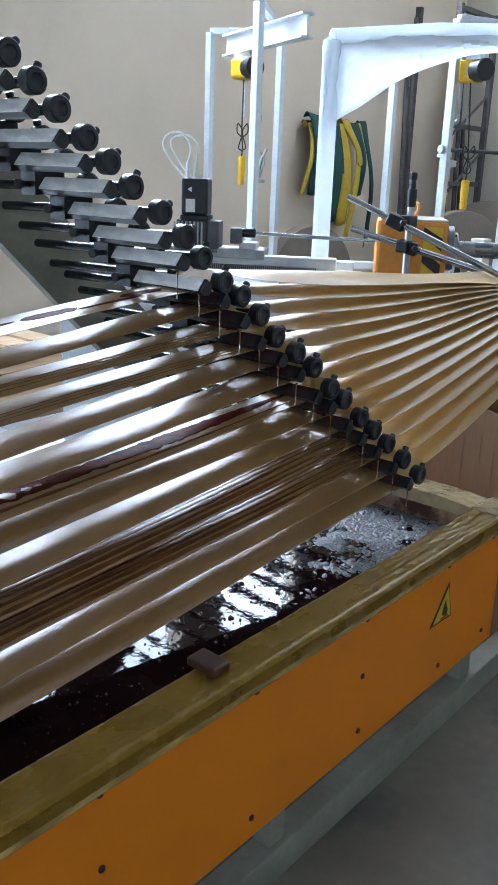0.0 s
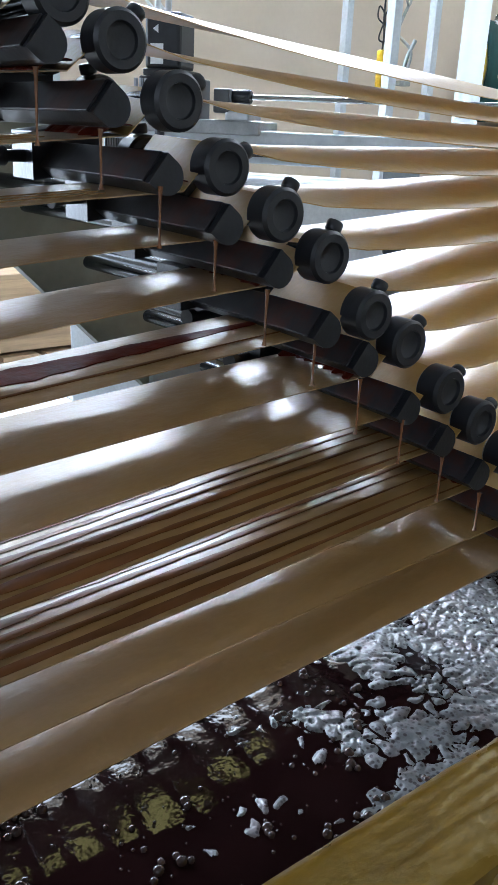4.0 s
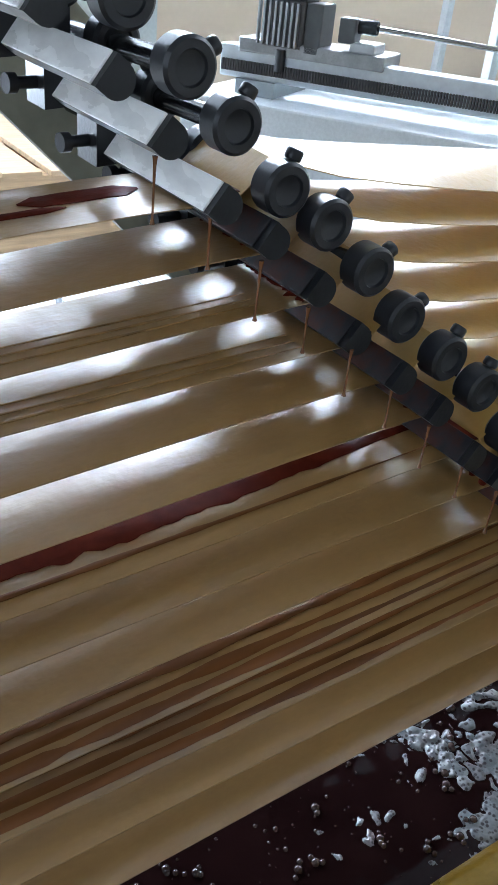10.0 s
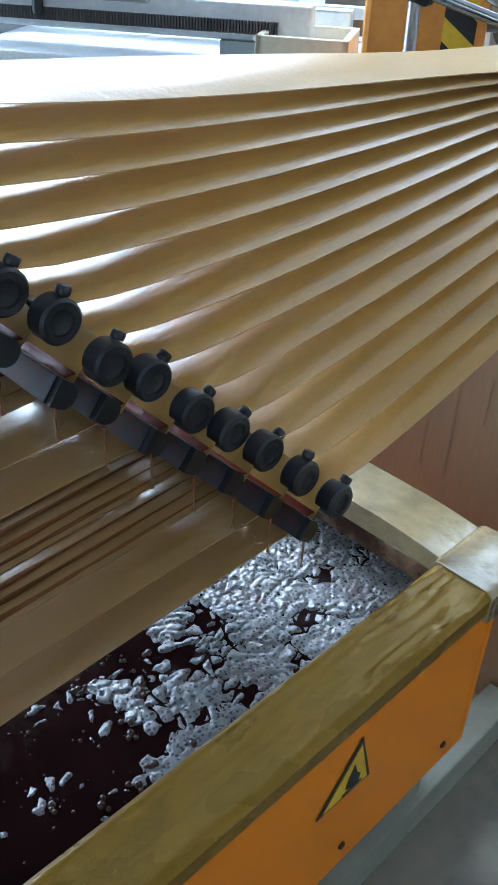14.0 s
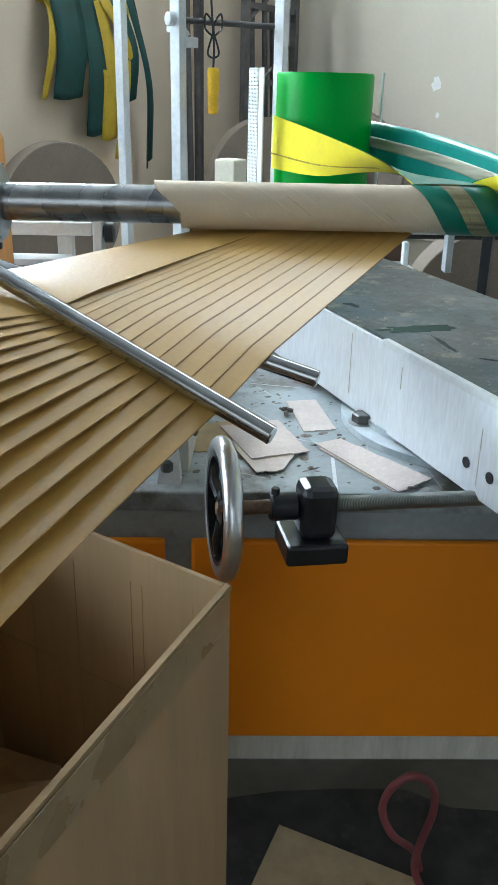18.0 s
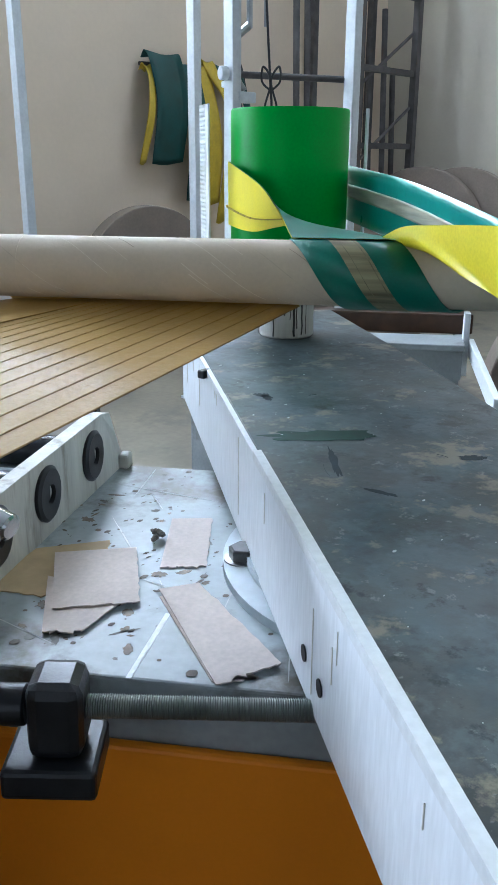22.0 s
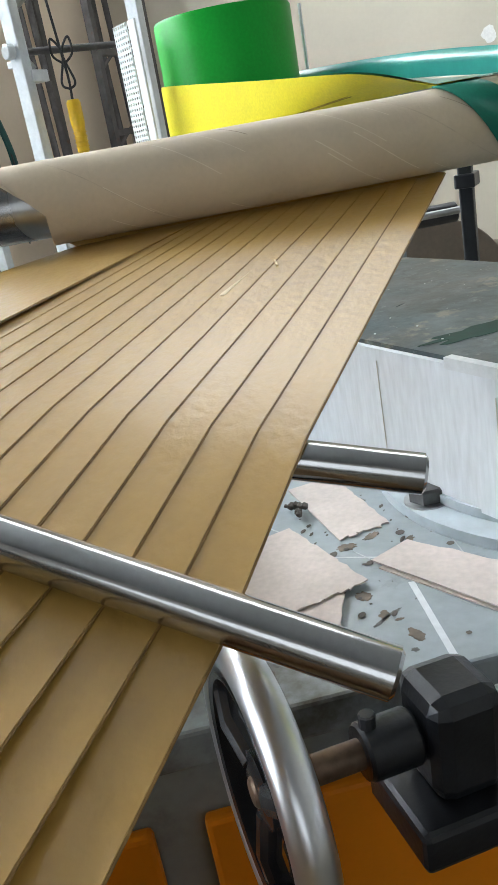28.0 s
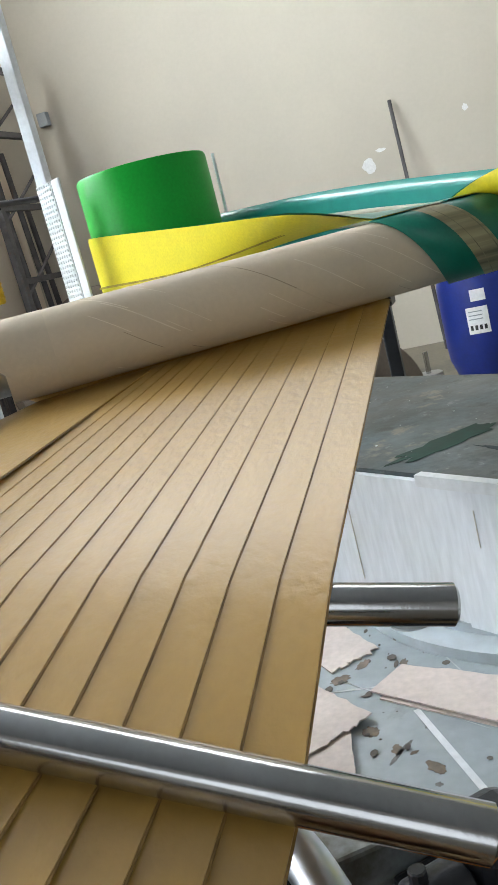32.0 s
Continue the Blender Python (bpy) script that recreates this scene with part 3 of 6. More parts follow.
# ---- glue unit ----
# how far each guide collar was clamped along its shaft, and how high its holder sits
SLIDE = (0.0042, 0.0081, 0.0123, 0.0098, 0.0053, 0.0072, -0.0012, 0.0005, -0.0003, 0.0065, -0.0004, -0.0003, -0.0052, -0.0041, -0.0142, -0.011, 0.0025, 0.0001, -0.0046, -0.0011, -0.0087, -0.0139)
LIFT = (-0.008, -0.0049, -0.0016, -0.0027, -0.0063, -0.0003, -0.0093, 0.0008, -0.0035, -0.0066, 0.0011, 0.0018, -0.0079, -0.0008, 0.0006, 0.0038, 0.0077, 0.01, 0.0091, 0.0139, 0.0151, 0.0147)


def station(k):
    """The thumb screw's place at scraper station k."""
    return Vector((1.623 - 0.0368 * k, 0.821 + 0.0163 * k, 0.913 + 0.0354 * k))


trough = thing("glue_trough", "orange steel glue trough with film-wrapped stained rim", "trough")
part("front_panel", abox(-1.3, 1.70, 0.684, 0.696, 0.53, 0.832, 0.002), "orange", trough)
part("end_panel", abox(1.70, 1.712, 0.684, 1.42, 0.53, 0.832, 0.002), "orange", trough)


def film_crumple(x, y, seed=0.0):
    """Height of the crumpled film: long ridges along the rim with small puckers."""
    v = Vector((x * 5.5 + 1.2 * noise.noise(Vector((x * 3, y * 20, seed))), y * 95, seed))
    ridge = max(0, 1 - 3.5 * abs(noise.noise(v))) ** 2
    pucker = max(0, 1 - 4 * abs(noise.noise(Vector((x * 17, y * 60, seed + 4))))) ** 2
    slack = 0.15 + 0.85 * min(1, max(0, (x - 1.15) / 0.35))
    return slack * (0.0020 * ridge + 0.0011 * pucker) + 0.0006 * noise.noise(Vector((x * 40, y * 40, seed + 9)))


def crumpled(x0, x1, y0, y1, z0, z1, nx, ny, along_x=True, seed=0.0):
    """A rim of rounded section with its film wrinkled along its length."""
    t = bmesh.new()
    rows = []
    for i in range(nx + 1):
        x = x0 + (x1 - x0) * i / nx
        row = [t.verts.new((x, y0, z0))]
        for j in range(ny + 1):
            y = y0 + (y1 - y0) * j / ny
            e = min(j, ny - j) / ny if along_x else min(min(j, ny - j) / ny, 1)
            drop = 0.006 * max(0, 1 - e * 7) ** 2
            f = film_crumple(x, y, seed) if along_x else film_crumple(y, x, seed)
            row.append(t.verts.new((x, y, z1 - drop + f)))
        row.append(t.verts.new((x, y1, z0)))
        rows.append(row)
    for p, q in zip(rows, rows[1:]):
        for j in range(ny + 2):
            t.faces.new((p[j], q[j], q[j + 1], p[j + 1]))
    for row in (rows[0], rows[-1]):
        t.faces.new(row)
    return t


rimbm = crumpled(-1.3, 1.640, 0.664, 0.739, 0.829, 0.8545, 420, 20)
part("corner_wrap", crumpled(1.640, 1.737, 0.662, 0.742, 0.815, 0.8575, 22, 20, False, 5.0), "film_glare", trough, "clear film bunched over the rim's corner", smooth=True)
part("front_rim", rimbm, "rim", trough, "amber glue-stained rim wrapped in film", smooth=True)
part("film_lip", abox(-1.3, 1.722, 0.674, 0.683, 0.806, 0.846, 0.003), "film", trough, "crumpled clear film over the panel's top edge")
part("end_rim", crumpled(1.655, 1.735, 0.742, 1.42, 0.826, 0.8565, 24, 150, False, 5.0), "film_glare", trough, "clear film-wrapped end rim with its pale reflection in the colour", smooth=True)
part("inner_wall", abox(-1.3, 1.676, 0.732, 0.738, 0.74, 0.83), "rim", trough)
part("end_inner_wall", abox(1.668, 1.676, 0.738, 1.42, 0.74, 0.83), "stained_wall", trough)
part("glue_surface", abox(-1.3, 1.668, 0.738, 1.42, 0.74, 0.785), "glue", trough, "dark brown liquid glue")
for x, z in [(x, z) for x in (0.255, 0.555, 0.855, 1.155, 1.455) for z in (0.80, 0.57)] + [(0.555, 0.685), (1.155, 0.685), (1.655, 0.80), (1.655, 0.57)]:
    part("screw", lathe([(0.0055, 0), (0.0055, 0.002), (0.0035, 0.0035)], (x, 0.684, z), (x, 0.6, z), 10), "screw_dark", trough)
sign = part("warning_sign", poly([(1.462, 0.683, 0.760), (1.398, 0.683, 0.680), (1.486, 0.683, 0.676)], (0, -0.0012, 0)), "black_paint", trough, "triangular flammable warning sign")
part("sign_face", poly([(1.4605, 0.6815, 0.751), (1.4075, 0.6815, 0.6845), (1.479, 0.6815, 0.6815)], (0, -0.0008, 0)), "sign_yellow", sign)
part("flame", poly([(1.452, 0.6805, 0.726), (1.443, 0.6805, 0.708), (1.440, 0.6805, 0.695), (1.449, 0.6805, 0.690), (1.462, 0.6805, 0.690), (1.464, 0.6805, 0.702), (1.458, 0.6805, 0.708)], (0, -0.0006, 0)), "black_paint", sign)
part("sign_bar", abox(1.436, 1.468, 0.680, 0.6807, 0.685, 0.688), "black_paint", sign)
stand = thing("trough_stand", "grey painted steel stand under the glue trough", "stand")
part("rail", abox(-1.3, 1.9, 0.69, 0.74, FLOOR, 0.445, 0.003), "grey_green", stand)
for x in (-0.6, 0.93, 1.62):
    part("leg", abox(x, x + 0.04, 0.702, 0.738, 0.445, 0.53, 0.002), "grey_green", stand)
part("cross_rail", abox(1.62, 1.66, 0.74, 1.4, FLOOR, 0.445, 0.003), "grey_green", stand)

# foam on the glue: lumps with popped bubbles at the delivery end, single bubbles further out
foam_bm = bmesh.new()
NX, NY = 430, 400
fx0, fx1, fy0, fy1 = 1.02, 1.667, 0.740, 1.34
grid = {}


def foam_height(x, y):
    edge = (x - 1.215 + 0.10 * noise.noise(Vector((x * 6, y * 6, 4))) - 0.25 * max(0, y - 0.80)) / 0.05
    patch = noise.fractal(Vector((x * 15, y * 15, 0.7)), 0.8, 2.1, 4)
    hole = noise.noise(Vector((x * 5.5, y * 9, 8.1)))
    return min(edge, 1.2) * 0.4 + 0.45 * patch - (4.0 * max(0, hole - 0.26) if x < 1.5 else 0) + (0.4 if x > 1.5 else 0)


for i in range(NX + 1):
    for j in range(NY + 1):
        x, y = fx0 + (fx1 - fx0) * i / NX, fy0 + (fy1 - fy0) * j / NY
        h = foam_height(x, y)
        if h > -0.45:
            # rounded lather clumps parted by narrow channels of glue, with burst bubbles as pits in them
            warp = Vector((noise.noise(Vector((x * 18, y * 18, 1))), noise.noise(Vector((x * 18, y * 18, 9))), 0))
            near = noise.voronoi(Vector((x * 56, y * 68, 2)) + 1.1 * warp + 0.35 * Vector((noise.noise(Vector((x * 80, y * 80, 4))), noise.noise(Vector((x * 80, y * 80, 7))), 0)))[0]
            clump = near[1] - near[0]
            cover = 1.7 * clump - 0.38 + 0.9 * min(h, 0.5) + 0.7 * noise.noise(Vector((x * 24, y * 24, 3))) + 0.6 * max(0, x - 1.40)
            d = noise.voronoi(Vector((x * 150, y * 150, 0)))[0][0]
            big = noise.voronoi(Vector((x * 62, y * 62, 5)))[0][0]
            top = 0.0034 * (1 - math.exp(-2.4 * cover)) if cover > 0 else 0.02 * max(-0.2, cover)
            z = 0.7848 + top - (0.0016 * max(0, 1 - d / 0.4) + 0.0040 * max(0, 1 - big / 0.22)) * min(1, max(0, cover * 3))
            grid[i, j] = foam_bm.verts.new((x, y, z))
for (i, j), q in list(grid.items()):
    c = [grid.get(p) for p in ((i, j), (i + 1, j), (i + 1, j + 1), (i, j + 1))]
    if all(c):
        foam_bm.faces.new(c)
foam = part("glue_foam", foam_bm, "foam", None, smooth=True)
tagged(foam, "grey-white bubbly foam floating on the dark glue", "foam", kind="stuff")
rnd = random.Random(5)
bub = bmesh.new()
for i in range(900):
    x, y = rnd.uniform(0.40, 1.36), rnd.uniform(0.745, 1.05)
    if rnd.random() > 0.2 + 0.85 * (x - 0.40):
        continue
    r = rnd.choice((0.0007, 0.0009, 0.0011, 0.0013, 0.0016, 0.002, 0.0026, 0.0045 if x > 0.95 else 0.001))
    for q in range(1 if r < 0.004 else 3):
        t = bmesh.new()
        bmesh.ops.create_uvsphere(t, u_segments=10, v_segments=6, radius=r * (1 if q == 0 else 0.7))
        bmesh.ops.translate(t, vec=(x + (q > 0) * rnd.uniform(-1.6, 1.6) * r, y + (q > 0) * rnd.uniform(-1.6, 1.6) * r, 0.7855), verts=t.verts)
        add(bub, t)
tagged(part("glue_bubbles", bub, "bubble", None, smooth=True), "small glossy bubbles scattered on the glue", "bubbles", kind="stuff")

block = part("rim_block", abox(0.770, 0.806, 0.694, 0.748, 0.856, 0.870, 0.003), "brown_wood", None)
tagged(block, "small brown wooden block lying across the stained rim", "block")

# ---- paper strips ----
RA0, RA1 = Vector((2.3266, 0.7391, 1.1775)), Vector((2.2207, 1.509, 1.4806))
RB0, RB1 = Vector((2.4449, 0.754, 1.1990)), Vector((2.2286, 1.494, 1.3885))
ROD_R, NS, SW = 0.0097, 13, 0.092
SHINGLE = 0.0032


def on_rod(a, b, y):
    return a.lerp(b, (y - a.y) / (b.y - a.y))


TZ, TV, TR = 1.333, -0.02, 0.0315
TBOT = TZ - TR - 0.002


def rod_cross(a, b):
    """The point of rod B straight on the way from a to b in plan."""
    d, q = (b - a), (RB1 - RB0)
    s = ((a.x - RB0.x) * d.y - (a.y - RB0.y) * d.x) / (q.x * d.y - q.y * d.x)
    return RB0 + q * s


def feed_z(k, x):
    s = station(k)
    d = s.x - 0.05 - x
    # the paper dips towards the blade
    return s.z - 0.035 - 0.10 * d + 0.0028 * (1 - math.exp(-d / 0.06))


def feed_y(k, x):
    s = station(k)
    return s.y + 0.041 * (s.x - 0.05 - x)


def feed_arch(k):
    return 0.010 + 0.004 * math.sin(k * 2.3)


def strip_runs(k):
    s = station(k)
    j = k - 1
    xs = s.x - 0.05
    feed = ([], [], [])
    for i in range(33):
        x = -1.3 + (xs + 1.3) * i / 32
        d = xs - x
        wob = 0.003 * math.sin(5 * x + k * 1.7)
        a = feed_arch(k) * min(1, 0.04 + d * 0.9) * (1 + 0.3 * math.sin(3 * x + k))
        feed[0].append((x, feed_y(k, x), feed_z(k, x) + wob)), feed[1].append((x, feed_y(k, x) + SW, feed_z(k, x) + wob + 0.001)), feed[2].append(a)
    ya = 0.800 + 0.0220 * j - 0.0005 * j * j
    # each strip laps over the next nearer one, so its near edge stands proud
    A, A2 = on_rod(RA0, RA1, ya), on_rod(RA0, RA1, ya + SW)
    ut = 0.584 - 0.0245 * j + 0.0006 * j * j
    T, T2 = W(ut, -0.014, TBOT), W(ut - 0.098, -0.014, TBOT - 0.6 * SHINGLE)
    B, B2 = rod_cross(A, T), rod_cross(A2, T2)
    lap = SHINGLE * (2.2 if j == NS - 1 else 1)
    A.z -= ROD_R + 0.001
    A2.z -= ROD_R + 0.001 + 1.9 * SHINGLE
    B.z += ROD_R + 0.0006 + lap
    B2.z += ROD_R + 0.0006
    S, S2 = Vector(feed[0][-1]), Vector(feed[1][-1])
    C, C2 = Vector((s.x - 0.018, s.y, s.z - 0.0045)), Vector((s.x - 0.018, s.y + SW, s.z - 0.0005))
    run = ([S, S.lerp(C, 0.5), C], [S2, S2.lerp(C2, 0.5), C2], [0.002, 0.001, 0.0])
    for i in range(1, 19):
        f = i / 18
        sag = -0.012 * math.sin(math.pi * math.sqrt(f))
        n, q = C.lerp(A, f), C2.lerp(A2, f)
        tilt = 0.005 * math.sin(math.pi * (f - 0.55) / 0.45) if f > 0.55 else -0.005 * math.sin(math.pi * f / 0.55)
        n.z += sag + tilt
        q.z += sag - tilt
        run[0].append(n), run[1].append(q), run[2].append(0.0085 * math.sin(math.pi * min(1, f * 1.25)) * (1 - f) + 0.002 * (1 - f))
    for a, b, a2, b2, m in ((A, B, A2, B2, 5), (B, T, B2, T2, 6)):
        for i in range(1, m + 1):
            run[0].append(a.lerp(b, i / m)), run[1].append(a2.lerp(b2, i / m)), run[2].append(0)
    # the paper bends up behind the tube
    for i in range(1, 7):
        th = math.radians(14 * i)
        rr = TR + 0.0012
        p = lambda u: W(u - 0.006 * i, TV + rr * math.sin(th), TZ - rr * math.cos(th))
        run[0].append(p(ut)), run[1].append(p(ut - 0.098)), run[2].append(0)
    return feed, run


def on_feed(k, x, v):
    """A point of strip k's upper side: v runs from 0 at the near edge to 1."""
    s = station(k)
    d = s.x - 0.05 - x
    wob = 0.003 * math.sin(5 * x + k * 1.7)
    a = feed_arch(k) * min(1, 0.04 + d * 0.9) * (1 + 0.3 * math.sin(3 * x + k))
    return Vector((x, feed_y(k, x) + SW * v, feed_z(k, x) + wob + 0.001 * v + a * (1 - (2 * v - 1) ** 2) + 0.0007))


def streak(k, x0, x1, v, width, seed, parent, mat="glue_wet"):
    """A run of glue on strip k with an uneven outline."""
    n = max(8, int((x1 - x0) * (60 if width < 0.02 else 150)))
    a, b = [], []
    for i in range(n + 1):
        x = x0 + (x1 - x0) * i / n
        w = width * (0.55 + 0.9 * abs(noise.noise(Vector((x * 9, seed * 3.7, v * 5)))) + 0.35 * noise.noise(Vector((x * 40, seed, 1))))
        if width > 0.02:
            w = width * (0.95 + 0.16 * noise.noise(Vector((x * 14, seed, 2))) + 0.30 * noise.noise(Vector((x * 55, seed, 1))))
        w *= min(1, 6 * i / n + 0.05, 6 * (1 - i / n) + 0.15)
        c = v + (0.012 if width < 0.02 else 0.004) * math.sin(x * 4 + seed)
        w = max(w, 0.0006)
        a.append(on_feed(k, x, max(0.005, c - w / SW / 2))), b.append(on_feed(k, x, min(0.995, c + w / SW / 2)))
    part("glue_streak", sheet(a, b, 0.0005, 3, [0.0004] * (n + 1)), mat, parent, "dark red-brown glue streak", smooth=True)


STRIPS = []
for k in range(1, NS + 1):
    feed, run = strip_runs(k)
    st = thing("paper_strip", "wet brown kraft paper strip with dark glue streaks" if k in (3, 4, 7, 13) else "brown kraft paper strip pulled under a scraper bar", "paper strip", "paper strips")
    part("feed_run", sheet(*feed[:2], 0.0009, 10, feed[2]), "kraft_wet", st, "wet kraft paper", smooth=True)
    part("winding_run", sheet(*run[:2], 0.0009, 10, run[2]), "kraft", st, "glued kraft paper", smooth=True)
    near, far = run[0][16:32], run[1][16:32]
    out = [(p - q).normalized() for p, q in zip(near, far)]
    # thin brown line draws the glue and the shadow at the lapped edge
    part("glue_line", sheet([p + o * 0.0008 - Vector((0, 0, 0.0006)) for p, o in zip(near, out)], [p - o * 0.0003 - Vector((0, 0, 0.0004)) for p, o in zip(near, out)], 0.0004, 1), "glue_line", st, "brown line of glue and lap shadow along the edge")
    xs = station(k).x - 0.055
    part("glue_bead", sheet([on_feed(k, xs - 0.017 - 0.010 * noise.noise(Vector((i * 0.35, k * 3.1, 1))), 0.02 + 0.96 * i / 36) for i in range(37)],
                            [on_feed(k, xs + 0.010, 0.02 + 0.96 * i / 36) + Vector((0, 0, 0.006)) for i in range(37)], 0.001, 6, [0.0035] * 37), "glue_wet", st, "glue bead along the scraper", smooth=True)
    rk = random.Random(k)
    if k in (3, 4):
        for i in range(6):
            streak(k, rk.uniform(-1.2, -0.3), xs - 0.01, 0.10 + 0.16 * i + rk.uniform(-0.02, 0.02), rk.uniform(0.008, 0.015), k * 31 + i, st, "glue_stain")
        streak(k, -0.1, 0.95, 0.8 if k == 4 else 0.55, 0.007, k * 7, st)
    if k == 7:
        streak(k, -0.6, xs - 0.01, 0.60, 0.042, 70, st)
        streak(k, -0.6, xs - 0.02, 0.22, 0.008, 71, st, "glue_stain")
    if k in (10, 11):
        for i in range(3):
            streak(k, rk.uniform(0.4, 0.7), xs - 0.05, 0.15 + 0.12 * i, 0.003, k * 5 + i, st, "glue_line")
    if k == 13:
        for i in range(7):
            x = 0.35 + i * 0.1
            streak(k, x, x + rk.uniform(0.08, 0.16), 0.35 + 0.25 * rk.random(), rk.uniform(0.012, 0.03), k * 11 + i, st)
    STRIPS.append(st)


# ---- scraper stations ----
def make_station(clean):
    """One station round its thumb screw: edge-guide shaft with two collars, scraper bar, blade and bracket."""
    t = thing("glue_scraper", "black scraper bar with steel blade and round guide collars", "scraper", "scraper stations", (0, 0, 0))
    cx, cz = -0.018, -0.014
    part("shaft", rod((cx, -0.014, cz), (cx, 0.55, cz - 0.012), 0.0085, 18), "black_shaft", t, "glossy dark steel shaft", smooth=True)
    for nm, y, r in (("front_collar", -0.018, 0.0205), ("rear_collar", 0.094, 0.0195)):
        c = part(nm, lathe([(0.0001, 0.0034), (0.0110, 0.0034), (0.0116, 0.0030), (0.0122, 0), (r - 0.0025, 0), (r, 0.0025), (r, 0.021), (r - 0.003, 0.024), (0.011, 0.024), (0.011, 0.027)], (cx, y, cz), (cx, y + 1, cz), 36), "plastic_black", t, smooth=True)
        b = lathe([(0.0030, -0.012), (0.0030, 0), (0.0062, 0.0005), (0.0068, 0.002), (0.0068, 0.007), (0.0058, 0.0085)], (cx, y + 0.012, cz + r), (cx, y + 0.012, cz + 1), 12)
        part("thumb_screw", b, "plastic_black", c, smooth=True)
    R0 = 0.0126
    # the flat of the scraper bar is turned up towards the incoming paper
    turn = Matrix.Translation((-0.073, 0, -0.0205)) @ Matrix.Rotation(radians(38), 4, "Y") @ Matrix.Translation((0.073, 0, 0.021))
    bar = [(R0 * math.cos(a), R0 * math.sin(a)) for a in [math.pi * (-0.5 + i / 10) for i in range(11)]]
    pts = [(-0.073 + x, -0.022, -0.021 + z) for x, z in bar] + [(-0.083, -0.022, -0.021 + R0), (-0.083, -0.022, -0.021 - R0)]
    bar_bm = poly(pts, (0, 0.20, 0))
    bmesh.ops.transform(bar_bm, matrix=turn, verts=bar_bm.verts)
    part("scraper_bar", bar_bm, "black_steel", t)
    face = box((0.0022, 0.165, 0.0248), (-0.0838, 0.067, -0.021), None, 0.0006)
    bmesh.ops.transform(face, matrix=turn, verts=face.verts)
    part("blade", face, "face_steel" if clean else "blade", t, "bright ground steel scraper face" if clean else "glue-darkened steel scraper face")
    br = part("bracket", poly([(-0.096, 0.148, 0.004), (-0.034, 0.148, 0.014), (-0.034, 0.148, -0.028), (-0.096, 0.148, -0.034)], (0, 0.04, 0)), "black_steel", t)
    b = rod((-0.092, 0.166, -0.016), (-0.115, 0.162, -0.016), 0.005, 12)
    b = lathe([(0.003, 0), (0.008, 0), (0.008, 0.008), (0.004, 0.008)], (-0.115, 0.162, -0.016), (-0.14, 0.158, -0.016), 14, b)
    part("bolt", b, "plastic_black", br, smooth=True)
    return t


def clamped(k):
    """Where station k sits, its collar slid along the shaft and its holder shimmed."""
    return Matrix.Translation(metres(station(k) + Vector((0, SLIDE[k - 1], LIFT[k - 1]))))


glued, bare = make_station(False), make_station(True)
tagged(bare, "black scraper bar with bright steel face and round guide collars", "scraper", "scraper stations")
STATIONS = []
for k in range(1, 23):
    rk = random.Random(100 + k)
    master = bare if k >= 13 else glued
    if k in (1, 13):
        master.matrix_basis = clamped(k)
        STATIONS.append(master)
    else:
        STATIONS.append(copy_thing(master, clamped(k)))
    for ch in STATIONS[-1].children:
        if ch.name.startswith("front_collar") or ch.name.startswith("rear_collar"):
            # collars are clamped at any turn
            pivot = Matrix.Translation((-0.018 * K, 0, -0.014 * K))
            ch.matrix_basis = pivot @ Matrix.Rotation(rk.uniform(0.35, 1.15) if ch.name.startswith("front") else rk.uniform(-0.5, 0.6), 4, "Y") @ pivot.inverted()
for k in range(1, 15):
    s = station(k)
    p = s + Vector((-0.080, -0.016, -0.033))
    rk = random.Random(40 + k)
    L = 0.036 + 0.012 * rk.random()
    b = lathe([(0.0021, 0), (0.0013, 0.006), (0.0009, L * 0.5), (0.0009, L * 0.9), (0.0020, L)], p, p + Vector((0.02 * rk.uniform(-1, 1), 0, -1)), 8)
    tagged(part("glue_drip", b, "drip", None, smooth=True), "thin amber strand of glue dripping from a scraper", "glue drip", "glue drips")

# side frame that carries the shafts
frame_ob = thing("side_frame", "grey cast side frame sloping up behind the scrapers", "machine frame")
p0, p1 = station(-1.5), station(24)
part("sloped_plate", poly([(p0.x + 0.06, 1.51, p0.z + 0.02), (p1.x + 0.06, 1.51, p1.z + 0.02), (p1.x - 0.05, 1.51, p1.z - 0.07), (p0.x - 0.06, 1.51, p0.z - 0.08)], (0, 0.025, 0)), "grey_green", frame_ob)
part("upright", abox(0.72, 0.79, 1.50, 1.54, FLOOR, 1.62, 0.004), "grey_paint", frame_ob)
part("lower_rail", abox(0.5, 1.9, 1.515, 1.55, 0.66, 0.76, 0.004), "grey_paint", frame_ob)
part("foot_plate", abox(1.5, 1.62, 1.50, 1.54, FLOOR, 0.95, 0.004), "grey_paint", frame_ob)
near_post = thing("front_upright", "pale grey upright cover of the paper feed stand", "machine frame")
part("cover", abox(0.44, 0.52, 1.36, 1.46, FLOOR, 1.40, 0.006), "grey_green", near_post)
# ---- winder ----
for a, b, lab in ((RA0, RA1, "polished steel guide rod pressing on the paper fan"), (RB0, RB1, "polished steel guide rod under the paper fan")):
    d = (b - a).normalized()
    g = part("guide_rod", lathe([(ROD_R - 0.002, 0), (ROD_R, 0.0015), (ROD_R, (b - a).length - 0.002), (ROD_R - 0.002, (b - a).length)], a, b, 40), "steel", smooth=True)
    tagged(g, lab, "guide rod", "guide rods")
cl = thing("rod_clamp_stand", "black clamp blocks on a round steel upright", "clamp stand")
up = on_rod(RA0, RA1, 1.315)
